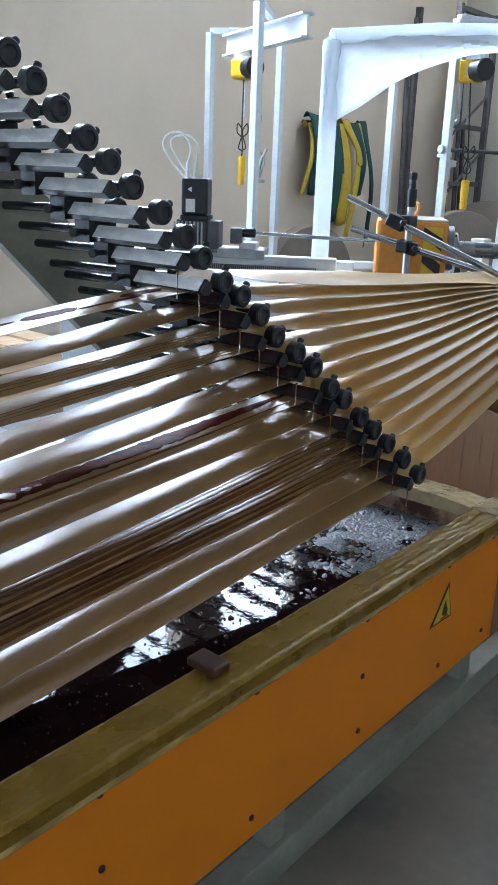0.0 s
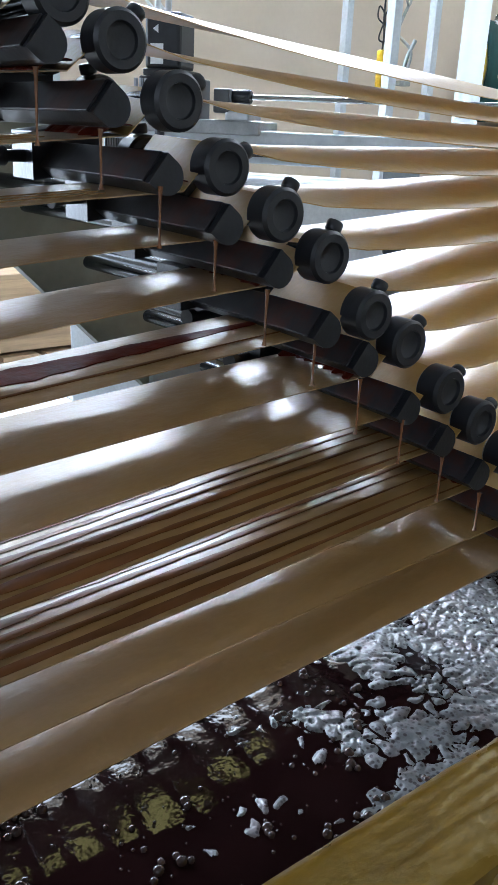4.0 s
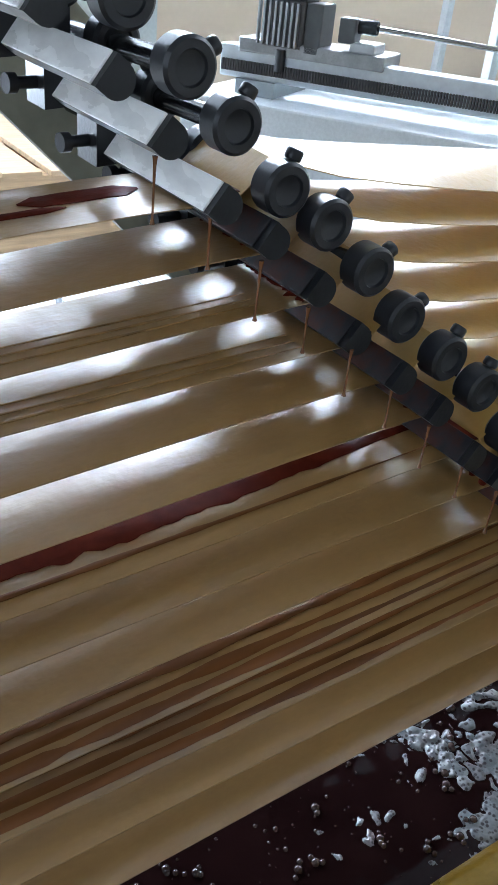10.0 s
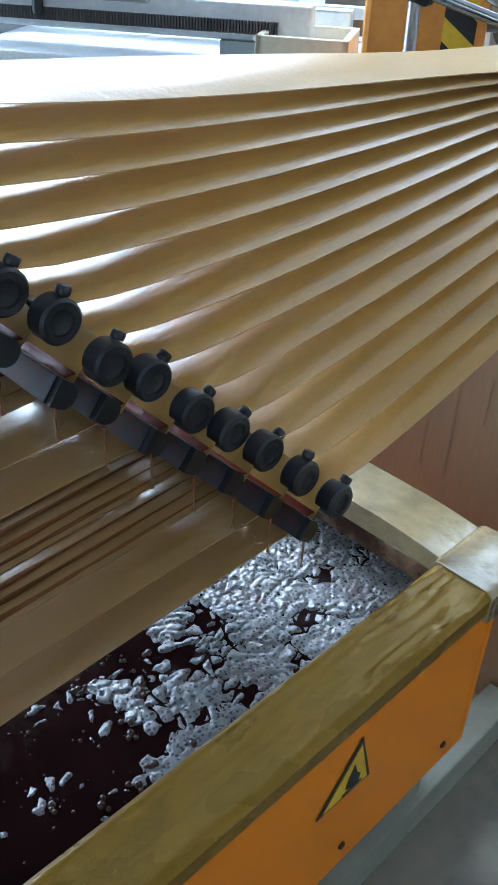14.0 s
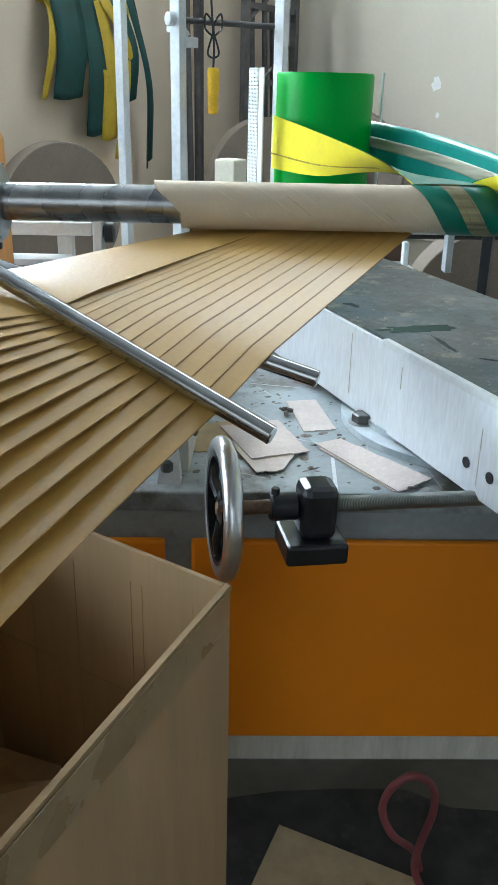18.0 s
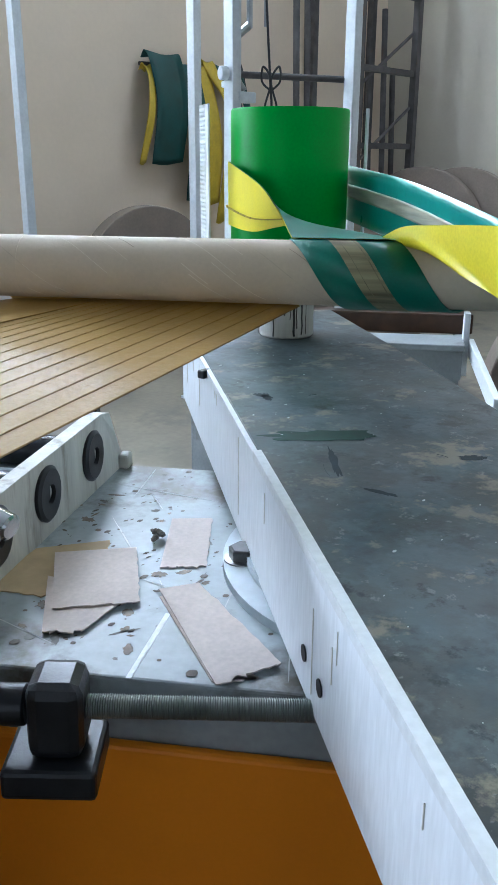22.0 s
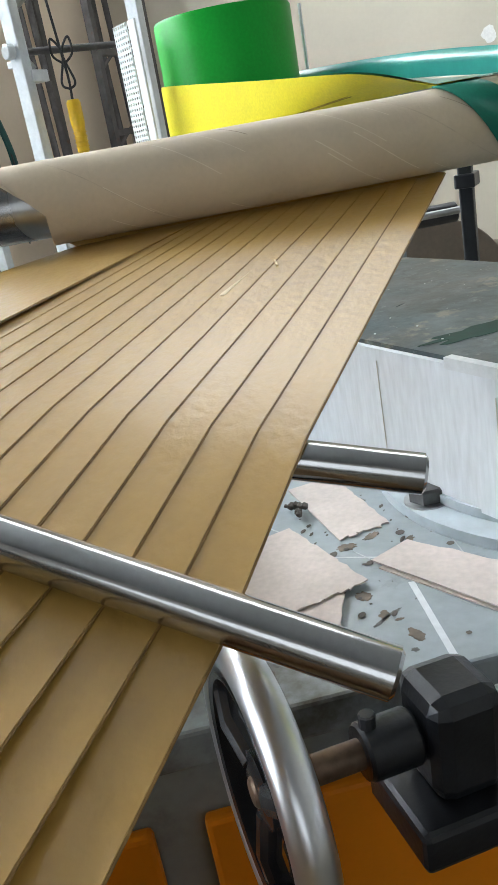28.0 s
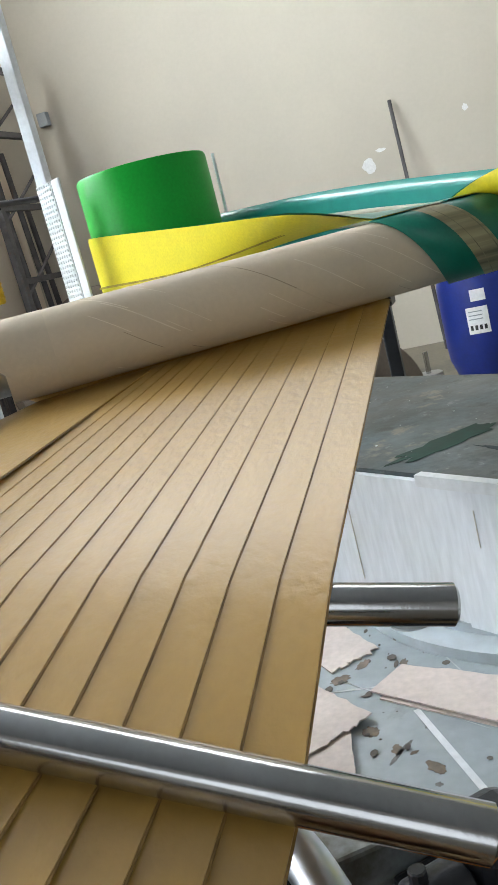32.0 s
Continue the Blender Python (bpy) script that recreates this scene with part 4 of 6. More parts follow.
part("upright", rod((up.x + 0.035, 1.325, 0.98), (up.x + 0.035, 1.325, 1.50), 0.011, 20), "steel_dull", cl, smooth=True)
for a, b, y in ((RA0, RA1, 1.345), (RB0, RB1, 1.32)):
    c = on_rod(a, b, y)
    q = (b - a).to_track_quat("Z", "Y").to_matrix().to_4x4()
    blk = part("clamp_block", box((0.038, 0.038, 0.058), (0, 0, 0), Matrix.Translation(c) @ q, 0.005), "black_steel", cl)
    part("collar_block", box((0.050, 0.042, 0.036), (up.x + 0.030, 1.33, c.z + 0.002), None, 0.005), "black_steel", cl)
    part("clamp_bolt", hexbolt(c + Vector((-0.02, -0.03, 0.0)), (-0.6, -0.8, 0), 0.009, 0.012), "plastic_black", blk)
part("top_knob", lathe([(0.012, 0), (0.014, 0.01), (0.014, 0.05), (0.01, 0.052), (0.008, 0.075), (0.011, 0.08), (0.011, 0.095), (0.004, 0.1)], (up.x + 0.035, 1.325, 1.46), (up.x + 0.035, 1.325, 2), 18), "plastic_black", cl, smooth=True)

post = thing("mandrel_post", "orange mandrel post with yellow and black hazard stripes", "machine head")
part("body", wbox(-0.235, -0.016, -0.10, 0.16, 1.0, 1.416, 0.012), "orange_pale", post)
part("top_cover", wbox(-0.225, -0.02, -0.09, 0.15, 1.416, 1.422, 0.002), "cream", post)
hz = part("hazard_sign", wbox(-0.092, -0.034, -0.1022, -0.1004, 1.07, 1.40), "sign_yellow", post, "hazard stripes")
for i in range(5):
    z = 1.06 + i * 0.078
    zs = [max(1.07, min(1.40, q)) for q in (z, z + 0.039, z - 0.005, z - 0.044)]
    pts = [W(-0.092, -0.1024, zs[0]), W(-0.092, -0.1024, zs[1]), W(-0.034, -0.1024, zs[2]), W(-0.034, -0.1024, zs[3])]
    if zs[1] - zs[0] > 0.002 or zs[2] - zs[3] > 0.002:
        part("stripe", poly(pts, -0.0006 * WV), "black_paint", hz)
part("eyebolt", ring(W(-0.12, -0.03, 1.452), WU + WV * 0.9, 0.016, 0.006), "orange_pale", post, "orange lifting eye", smooth=True)
fl = part("flange", lathe([(0.066, 0), (0.069, 0.003), (0.069, 0.02), (0.066, 0.023), (0.05, 0.023), (0.05, 0.034), (0.045, 0.036)], W(-0.016, TV, TZ), W(1, TV, TZ), 44), "steel_dull", post, smooth=True)
for i in range(8):
    a = 2 * math.pi * i / 8
    part("flange_bolt", hexbolt(W(0.007, TV, TZ) + WV * 0.06 * math.cos(a) + Vector((0, 0, 0.06 * math.sin(a))), WU, 0.005, 0.005), "plastic_black", fl)

tagged(part("mandrel", rod(W(0.0, TV, TZ), W(2.3, TV, TZ), TR - 0.0062, 48), "mandrel_steel", smooth=True), "grey polished steel winding mandrel", "mandrel")


def tube_point(u, a, r):
    return Vector((r * math.cos(a), r * math.sin(a), u))


def band(u_of, r0, r1, seg=64, rows=40):
    """A sleeve round the mandrel axis (local z) whose ends may slant: u_of(angle) gives start and end."""
    t = bmesh.new()
    R = []
    for j in range(rows + 1):
        row = []
        for i in range(seg):
            a = 2 * math.pi * i / seg
            u0, u1 = u_of(a)
            row.append(t.verts.new(tube_point(u0 + (u1 - u0) * j / rows, a, r1)))
        R.append(row)
    inner = [[t.verts.new(tube_point(u_of(2 * math.pi * i / seg)[e], 2 * math.pi * i / seg, r0)) for i in range(seg)] for e in (0, 1)]
    for j in range(rows):
        for i in range(seg):
            t.faces.new((R[j][i], R[j][(i + 1) % seg], R[j + 1][(i + 1) % seg], R[j + 1][i]))
    for row, inn in ((R[0], inner[0]), (R[-1], inner[1])):
        for i in range(seg):
            t.faces.new((row[i], row[(i + 1) % seg], inn[(i + 1) % seg], inn[i]))
    return t


AX = axis_m(W(0, TV, TZ), W(1, TV, TZ))
TUBE_LOC = metres(W(0, TV, TZ))
TUBE_ROT = (WU.to_track_quat("Z", "Y"))
tube = new("paper_tube")
tagged(tube, "pale brown spiral-wound paper tube turning on the mandrel", "paper tube")
tube.matrix_basis = Matrix.Translation(TUBE_LOC) @ TUBE_ROT.to_matrix().to_4x4()
part("tube_wall", band(lambda a: (0.262, 2.2), TR - 0.006, TR), "tube_paper", tube, smooth=True)
rk = random.Random(8)
for i in range(52):
    # creases and scuffs that follow the winding
    u0, a0, L = rk.uniform(0.3, 0.75), rk.uniform(0, 6.28), rk.uniform(0.3, 1.6)
    n = 18
    w = rk.uniform(0.0003, 0.0007)
    e = [[tube_point(u0 + 0.042 * L * q / n + s * w, a0 + L * q / n, TR + 0.0004) for q in range(n + 1)] for s in (-1, 1)]
    t = bmesh.new()
    vs = [[t.verts.new(p) for p in ee] for ee in e]
    for q in range(n):
        t.faces.new((vs[0][q], vs[0][q + 1], vs[1][q + 1], vs[1][q]))
    part("crease", t, "crease_pale" if i % 7 else "crease_dark", tube)
for i in range(3):
    # spiral edges of the outer ply
    t = bmesh.new()
    n = 150
    vs = [[t.verts.new(tube_point(0.27 + 0.088 * i + 0.042 * 13 * q / n + s, 2.1 * i + 13 * q / n, TR + 0.0003)) for q in range(n + 1)] for s in (-0.0006, 0.0006)]
    for q in range(n):
        t.faces.new((vs[0][q], vs[0][q + 1], vs[1][q + 1], vs[1][q]))
    part("ply_edge", t, "ply_edge", tube, "faint spiral ply edge")
# the spiral edge at which the paper meets the bare mandrel stays where it is
lead = part("lead_edge", add(None, band(lambda a: (0.255 - 0.030 * math.sin(a), 0.30), TR - 0.006, TR + 0.0002, 64, 4)), "tube_paper", None, smooth=True)
for vv in lead.data.vertices:
    vv.co = (AX @ ((vv.co / K) + Vector((0, 0, FLOOR))))
    vv.co = metres(vv.co)
tagged(lead, "slanting first turn of paper on the mandrel", "paper turn")

# belt: wrapped once round the tube and looped over the winding drums
belt = thing("winding_belt", "green belt with yellow back wrapped round the paper tube", "belt")


def wrap(u_off, width, r, mat, name, label=""):
    """The belt's turn round the tube: from the top over the operator's side, below and up behind again."""
    n = 72
    t = bmesh.new()
    rows = []
    for i in range(n + 1):
        g = math.radians(78 - 330 * i / n)
        u = 0.587 + u_off + 0.022 * (math.radians(45) - g)
        rr = r + 0.0006 * i / n
        rows.append([t.verts.new(W(u + width * q / 3, TV - rr * math.cos(g), TZ + rr * math.sin(g))) for q in range(4)])
    for p, q in zip(rows, rows[1:]):
        for j in range(3):
            t.faces.new((p[j], p[j + 1], q[j + 1], q[j]))
    ob = part(name, t, mat, belt, label, smooth=True)
    if width > 0.05:
        ob.modifiers.new("thickness", "SOLIDIFY").thickness = 0.0015
    return ob


wrap(0.0, 0.103, TR + 0.0028, "green_belt", "tube_wrap")
rk = random.Random(12)
wrap(0.036, 0.026, TR + 0.0031, "belt_wear", "worn_track", "frayed beige track worn along the belt")
for i in range(4):
    wrap(0.035 + 0.0078 * i + rk.uniform(-0.001, 0.001), rk.uniform(0.0006, 0.0014), TR + 0.0034, "belt_thread" if i % 2 else "belt_wear", "frayed_thread")


def two_faced(lo, hi, front, back, name, toward, label="", n=14, thick=0.0018, onto=None):
    """A belt run with a face of its own on each side; toward points the way the front looks."""
    a, b = curve_pts(lo, n), curve_pts(hi, n)
    N = len(a) - 1
    nrm = []
    for i in range(N + 1):
        d = a[min(i + 1, N)] + b[min(i + 1, N)] - a[max(i - 1, 0)] - b[max(i - 1, 0)]
        nrm.append(d.cross(b[i] - a[i]).normalized())
    sg = 1 if nrm[0].dot(Vector(toward)) > 0 else -1
    for mat, off, nm in ((front, 0.5, name), (back, -0.5, name + "_back")):
        t = bmesh.new()
        rows = [[t.verts.new(p.lerp(q, s / 6) + m * (sg * off * thick)) for s in range(7)] for p, q, m in zip(a, b, nrm)]
        for r0, r1 in zip(rows, rows[1:]):
            for s in range(6):
                t.faces.new((r0[s], r0[s + 1], r1[s + 1], r1[s]))
        part(nm, t, mat, onto or belt, label if off > 0 else "", smooth=True)


def ribbon(lo, hi, mat, name, back=None, thick=0.002, label="", n=14):
    a, b = curve_pts(lo, n), curve_pts(hi, n)
    t = bmesh.new()
    rows = [[t.verts.new(p.lerp(q, s / 6)) for s in range(7)] for p, q in zip(a, b)]
    for r0, r1 in zip(rows, rows[1:]):
        for s in range(6):
            t.faces.new((r0[s], r0[s + 1], r1[s + 1], r1[s]))
    ob = part(name, t, mat, belt, label, smooth=True)
    sol = ob.modifiers.new("thickness", "SOLIDIFY")
    sol.thickness, sol.offset = thick, 1.0
    if back:
        ob.data.materials.append(M[back])
        sol.material_offset = 1
        sol.material_offset_rim = 1
    return ob


DC = Vector((3.25, 1.18, 0))
# from the drum's near side down on to the tube, twisting over
end_lo = W(0.683, TV - (TR + 0.0035) * math.cos(1.3), TZ + (TR + 0.0035) * math.sin(1.3))
end_hi = W(0.577, TV - (TR + 0.0035) * math.cos(1.3), TZ + (TR + 0.0035) * math.sin(1.3))
run_lo = [Vector(p) for p in ((3.206, 1.267, 1.338), (3.171, 1.2345, 1.338), (3.06, 1.085, 1.343), (2.965, 0.925, 1.366), end_lo)]
run_hi = [Vector(p) for p in ((3.206, 1.267, 1.433), (3.171, 1.2345, 1.433), (3.02, 1.040, 1.408), (2.885, 0.895, 1.390), end_hi)]
two_faced(run_lo, run_hi, "yellow_belt", "green_belt", "drum_run", (-1, 0.2, 0), "yellow back of the belt turning over to green")
proud = Vector((-0.0040, 0.0022, 0.0006))
two_faced([a.lerp(b, 0.27) + proud for a, b in zip(run_lo[:4], run_hi)], [a.lerp(b, 0.30) + proud for a, b in zip(run_lo[:4], run_hi)], "seam_dark", "seam_dark", "seam", (-1, 0.2, 0), "dark seam along the belt", thick=0.0012)
# straight return run past the back of the drum towards the second drum
ra, rb = Vector((3.335, 1.125, 0)), Vector((2.73, 0.33, 0))
for z0, z1, mat, nm, off in ((1.345, 1.430, "teal_belt", "return_run", 0.0), (1.382, 1.402, "belt_wear_pale", "return_track", 0.002)):
    P = [ra.lerp(rb, f) + Vector((-0.796, 0.605, 0)) * off for f in (-0.02, 0.3, 0.65, 1.0)]
    dz = (0, -0.020, -0.062, -0.098)
    ribbon([p + Vector((0, 0, z0 + d + 0.02 * (i == 3))) for i, (p, d) in enumerate(zip(P, dz))], [p + Vector((0, 0, z1 + d)) for p, d in zip(P, dz)], mat, nm)
# the slack run of the belt flutters up and down
loose = new("loose_run")
loose.parent = belt
loose.empty_display_size = 0.05
# from behind the tube up and over it to the second drum, yellow back outwards
two_faced([tuple(W(0.765, 0.022, 1.345)), tuple(W(0.735, 0.0, 1.371)), (2.800, 0.625, 1.368), (2.757, 0.563, 1.356), (2.715, 0.510, 1.342), (2.60, 0.34, 1.32)],
          [tuple(W(0.655, 0.024, 1.345)), tuple(W(0.648, 0.018, 1.366)), (2.865, 0.729, 1.392), (2.818, 0.66, 1.402), (2.73, 0.531, 1.412), (2.60, 0.34, 1.42)], "yellow_belt", "green_belt", "second_run", (-0.8, 0.3, 0.3), "yellow back of the belt", onto=loose)
two_faced([(2.757, 0.563, 1.372), (2.715, 0.510, 1.364), (2.60, 0.34, 1.35)], [(2.758, 0.564, 1.376), (2.716, 0.511, 1.369), (2.60, 0.341, 1.356)], "belt_wear_pale", "belt_wear_pale", "second_seam", (-0.8, 0.3, 0), "frayed seam", thick=0.005, onto=loose)

drum = thing("winding_drum", "bright green rubber-covered winding drum", "drum")
part("shell", lathe([(0.082, 0), (0.091, 0.002), (0.093, 0.006), (0.093, 0.273), (0.091, 0.277), (0.085, 0.277), (0.081, 0.271), (0.03, 0.271)], (DC.x, DC.y, 1.235), (DC.x, DC.y, 2), 64), "green_drum", drum, smooth=True)
part("drum_base", rod((DC.x - 0.01, DC.y - 0.008, 1.16), (DC.x - 0.01, DC.y - 0.008, 1.235), 0.045, 32), "stained_white", drum, "white drip-stained base", smooth=True)
for i, (a, z0, h, w) in enumerate(((3.35, 1.230, 0.066, 0.0022), (3.42, 1.228, 0.03, 0.0012), (3.78, 1.233, 0.034, 0.0022), (3.98, 1.215, 0.022, 0.0012), (4.12, 1.233, 0.068, 0.0036), (4.22, 1.232, 0.055, 0.0018), (4.42, 1.233, 0.066, 0.0024), (4.62, 1.225, 0.058, 0.0012))):
    pts = []
    for q in range(10):
        b = a + 0.035 * noise.noise(Vector((q * 0.5, i * 7.1, 2)))
        pts.append((DC.x - 0.01 + 0.0448 * math.cos(b), DC.y - 0.008 + 0.0448 * math.sin(b), z0 - h * q / 9))
    part("drip", pipe(pts, w * 0.55, 6), "drip_black", drum, "dark drip")
guard = thing("perforated_guard", "white perforated steel guard plate beside the drum", "guard")
gm = Matrix.Translation((3.152, 1.268, 1.26)) @ Matrix.Rotation(math.atan2(0.085, 0.055), 4, "Z")
gb = bmesh.new()
cw, nu, nz = 0.0068, 6, 38
for i in range(nu):
    for j in range(nz):
        c = Vector((i * cw + cw / 2 + 0.004, 0, j * cw + cw / 2))
        sq = [gb.verts.new(gm @ (c + Vector((x * cw / 2, 0, z * cw / 2)))) for x, z in ((-1, -1), (0, -1), (1, -1), (1, 0), (1, 1), (0, 1), (-1, 1), (-1, 0))]
        hl = [gb.verts.new(gm @ (c + 0.0022 * Vector((math.cos(a), 0, math.sin(a))))) for a in [math.radians(225 + 45 * q) for q in range(8)]]
        for q in range(8):
            gb.faces.new((sq[q], sq[(q + 1) % 8], hl[(q + 1) % 8], hl[q]))
g = part("perforated_sheet", gb, "white_paint", guard)
g.modifiers.new("thickness", "SOLIDIFY").thickness = 0.0015
part("edge_fold", box((0.020, 0.003, nz * cw), (-0.010, 0, nz * cw / 2), gm, 0.001), "white_paint", guard)
part("far_edge", box((0.006, 0.003, 0.30), (3.352, 1.105, 1.365)), "white_paint", guard)

# swing table that carries the drums
TD, TN = Vector((0.6085, 0.7936, 0)), Vector((0.7936, -0.6085, 0))
TC = Vector((3.186, 1.368, 0))


def T(a, b, z):
    """a along the table's edge from its far corner, b across it."""
    return TC + TD * a + TN * b + Vector((0, 0, z))


table = thing("swing_table", "dark scuffed steel table with white painted side", "machine table")
part("top", poly([T(0, 0.006, 1.148), T(0.09, 0.12, 1.148), T(0.10, 0.30, 1.148), T(-0.35, 0.31, 1.148), T(-1.6, 0.31, 1.148), T(-1.6, 0.006, 1.148)], (0, 0, 0.012)), "table_top", table, "dark scuffed top")
part("side_panel", poly([T(0, 0, 1.156), T(-1.6, 0, 1.156), T(-1.6, 0, 1.034), T(0, 0, 1.026)], 0.006 * TN), "white_drips", table, "white side panel with drip stains")
part("trim_edge", poly([T(-0.70, -0.002, 1.162), T(-1.6, -0.002, 1.162), T(-1.6, -0.002, 1.152), T(-0.70, -0.002, 1.152)], 0.009 * TN), "white_paint", table)
rk = random.Random(44)
for i in range(13):
    a, h = -rk.uniform(0.02, 1.45), rk.choice((0.012, 0.02, 0.03, 0.05, 0.09)) * rk.uniform(0.7, 1.2)
    c = T(a, -0.0006, 1.148 - h / 2 - rk.uniform(0, 0.03))
    part("drip_mark", box((0.0010, rk.uniform(0.0004, 0.0010), h), (0.0003, 0, 0), Matrix.Translation(c) @ Matrix.Rotation(math.atan2(TN.y, TN.x), 4, "Z")), "drip_grey", table, "thin grey drip mark")
part("far_side", poly([T(-1.6, 0.305, 1.146), T(-0.35, 0.305, 1.146), T(-0.35, 0.305, 1.0), T(-1.6, 0.305, 1.0)], 0.005 * TN), "grey_paint", table)
for a in (-0.922, -0.970):
    c = T(a, -0.0005, 1.067)
    h = part("bolt_hole", lathe([(0.007, 0), (0.007, 0.0012)], c, c - TN, 18), "black_paint", table)
part("bearing_block", box((0.02, 0.012, 0.012), tuple(T(-0.33, -0.002, 1.150)), None, 0.002), "plastic_black", table)
part("hub_column", rod(W(0.72, 0.0, 1.0), W(0.72, 0.0, 1.15), 0.13, 40), "grey_paint", table, smooth=True)

def blotch(name, c, along, ra, rb, mat, seed, parent, label, z=1.1604):
    """A flat stain with a ragged outline."""
    d = Vector(along).normalized()
    n = Vector((-d.y, d.x))
    pts = []
    for i in range(40):
        a = 2 * math.pi * i / 40
        q = 1 + 0.55 * noise.noise(Vector((2.2 * math.cos(a), 2.2 * math.sin(a), seed))) + 0.25 * noise.noise(Vector((7 * math.cos(a), 7 * math.sin(a), seed)))
        p = Vector(c) + d * (ra * q * math.cos(a)) + n * (rb * q * math.sin(a))
        pts.append((p.x, p.y, z))
    return part(name, poly(pts, (0, 0, 0.00015)), mat, parent, label)


blotch("stain", (2.846, 0.795), (0.72, -0.70), 0.058, 0.017, "stain_green", 1, table, "dark green smear of belt dust")
blotch("stain", (2.79, 0.735), (0.72, 0.68), 0.040, 0.004, "stain_dark", 2, table, "")
blotch("stain", (2.893, 0.642), (0.7, -0.7), 0.014, 0.007, "stain_dark", 3, table, "")
rk = random.Random(77)
for i in range(9):
    # scuffs and scratches
    p = T(rk.uniform(-1.3, -0.3), rk.uniform(0.03, 0.28), 0)
    a, L = rk.gauss(-0.6, 1.1), rk.uniform(0.008, 0.05)
    pts = [(p.x + L * (q / 6 - 0.5) * math.cos(a + 0.03 * q), p.y + L * (q / 6 - 0.5) * math.sin(a + 0.03 * q), 1.1601) for q in range(7)]
    part("scuff", pipe(pts, rk.uniform(0.00015, 0.0003), 5), "stain_dark", table)
for i in range(4):
    p = T(rk.uniform(-1.25, -0.45), rk.uniform(0.04, 0.27), 0)
    blotch("stain", (p.x, p.y), (rk.uniform(-1, 1), rk.uniform(-1, 1)), rk.uniform(0.006, 0.02), rk.uniform(0.002, 0.006), "stain_dark", 40 + i, table, "", z=1.1600)
crumb = bmesh.new()
rk = random.Random(91)
for i in range(80):
    p = T(rk.uniform(-1.35, -0.05), rk.uniform(0.02, 0.29), 1.1606)
    t = bmesh.new()
    bmesh.ops.create_icosphere(t, subdivisions=1, radius=rk.choice((0.0004, 0.0005, 0.0006, 0.0007, 0.0012)))
    bmesh.ops.scale(t, vec=(rk.uniform(0.8, 2.4), rk.uniform(0.8, 1.4), 0.5), verts=t.verts)
    bmesh.ops.translate(t, vec=p, verts=t.verts)
    add(crumb, t)
tagged(part("white_crumbs", crumb, "crumb_white", None), "tiny pale crumbs scattered on the dark table", "crumbs", kind="stuff")

# base cabinet
base = thing("winder_cabinet", "grey machine cabinet with orange door panels", "machine cabinet")
part("top_plate", wbox(-0.55, 1.9, -0.262, 0.255, 0.985, 1.013, 0.003), "plate", base, "scuffed pale steel top plate")
part("body", wbox(-0.5, 1.85, -0.255, 0.24, 0.575, 0.985), "grey_paint", base)
for u0, u1 in ((-0.45, 0.250), (0.284, 1.15), (1.18, 1.8)):
    d = part("door_panel", wbox(u0, u1, -0.268, -0.2555, 0.628, 0.946, 0.004), "orange", base, "orange painted door")
    c = W(u0 + 0.043, -0.268, 0.878)
    k = part("door_lock", lathe([(0.009, 0), (0.009, 0.004), (0.007, 0.006), (0.007, 0.012)], c, c - WV, 18), "steel_dull", d, smooth=True)
    part("lock_wing", box((0.004, 0.006, 0.020), tuple(c - WV * 0.013 + Vector((0, 0, -0.006))), None, 0.001), "steel_dull", k)
part("skirt", wbox(-0.5, 1.85, -0.258, 0.2, 0.578, 0.622, 0.002), "stained_white", base, "pale stained skirt")
for u in (-0.3, 0.62, 1.5):
    for v in (-0.02, 0.18):
        part("foot", lathe([(0.03, 0), (0.03, 0.02), (0.014, 0.025), (0.014, 0.13)], W(u, v, FLOOR), W(u, v, 2), 18), "black_steel", base)
pd = part("pivot_disc", lathe([(0.215, 0), (0.215, 0.010), (0.190, 0.011), (0.190, 0.020), (0.05, 0.020)], W(0.72, 0.0, 1.013), W(0.72, 0.0, 2), 64), "pivot_grey", base, "round stepped white pivot plate", smooth=True)
for a in (3.34, 4.5, 1.5):
    c = W(0.72 + 0.192 * math.cos(a), 0.192 * math.sin(a), 1.024)
    n = part("hex_bolt", hexbolt(c, (0, 0, 1), 0.017, 0.014), "bolt_dark", pd)
    part("washer", lathe([(0.022, 0), (0.022, 0.003)], c - Vector((0, 0, 0.002)), c + Vector((0, 0, 1)), 20), "steel_dull", n)

# adjusting spindle
sp = thing("adjusting_spindle", "handwheel with chrome rim on a threaded adjusting spindle", "handwheel spindle")
SV, SZ = -0.335, 1.034
part("nut_block", wbox(0.412, 0.456, SV - 0.024, SV + 0.024, 0.998, 1.064, 0.010), "black_steel", sp, "black nut block")
part("block_foot", wbox(0.394, 0.468, SV - 0.036, SV + 0.034, 0.972, 0.998, 0.004), "black_steel", sp)
part("foot_bracket", wbox(0.405, 0.455, SV + 0.03, SV + 0.075, 0.960, 0.992, 0.004), "black_steel", sp)
th = [(0.0085, 0)]
for i in range(275):
    th += [(0.0098, 0.0008 + 0.0019 * i), (0.0082, 0.00175 + 0.0019 * i)]
part("threaded_rod", lathe(th, W(0.450, SV, SZ), W(1, SV, SZ), 16), "zinc", sp, "zinc-plated thread", smooth=False)
part("shaft", rod(W(0.315, SV, SZ), W(0.41, SV, SZ), 0.0085, 18), "brown_steel", sp, smooth=True)
part("bush", lathe([(0.015, 0), (0.0165, 0.002), (0.0165, 0.03), (0.015, 0.032)], W(0.378, SV, SZ), W(1, SV, SZ), 24), "black_steel", sp, smooth=True)
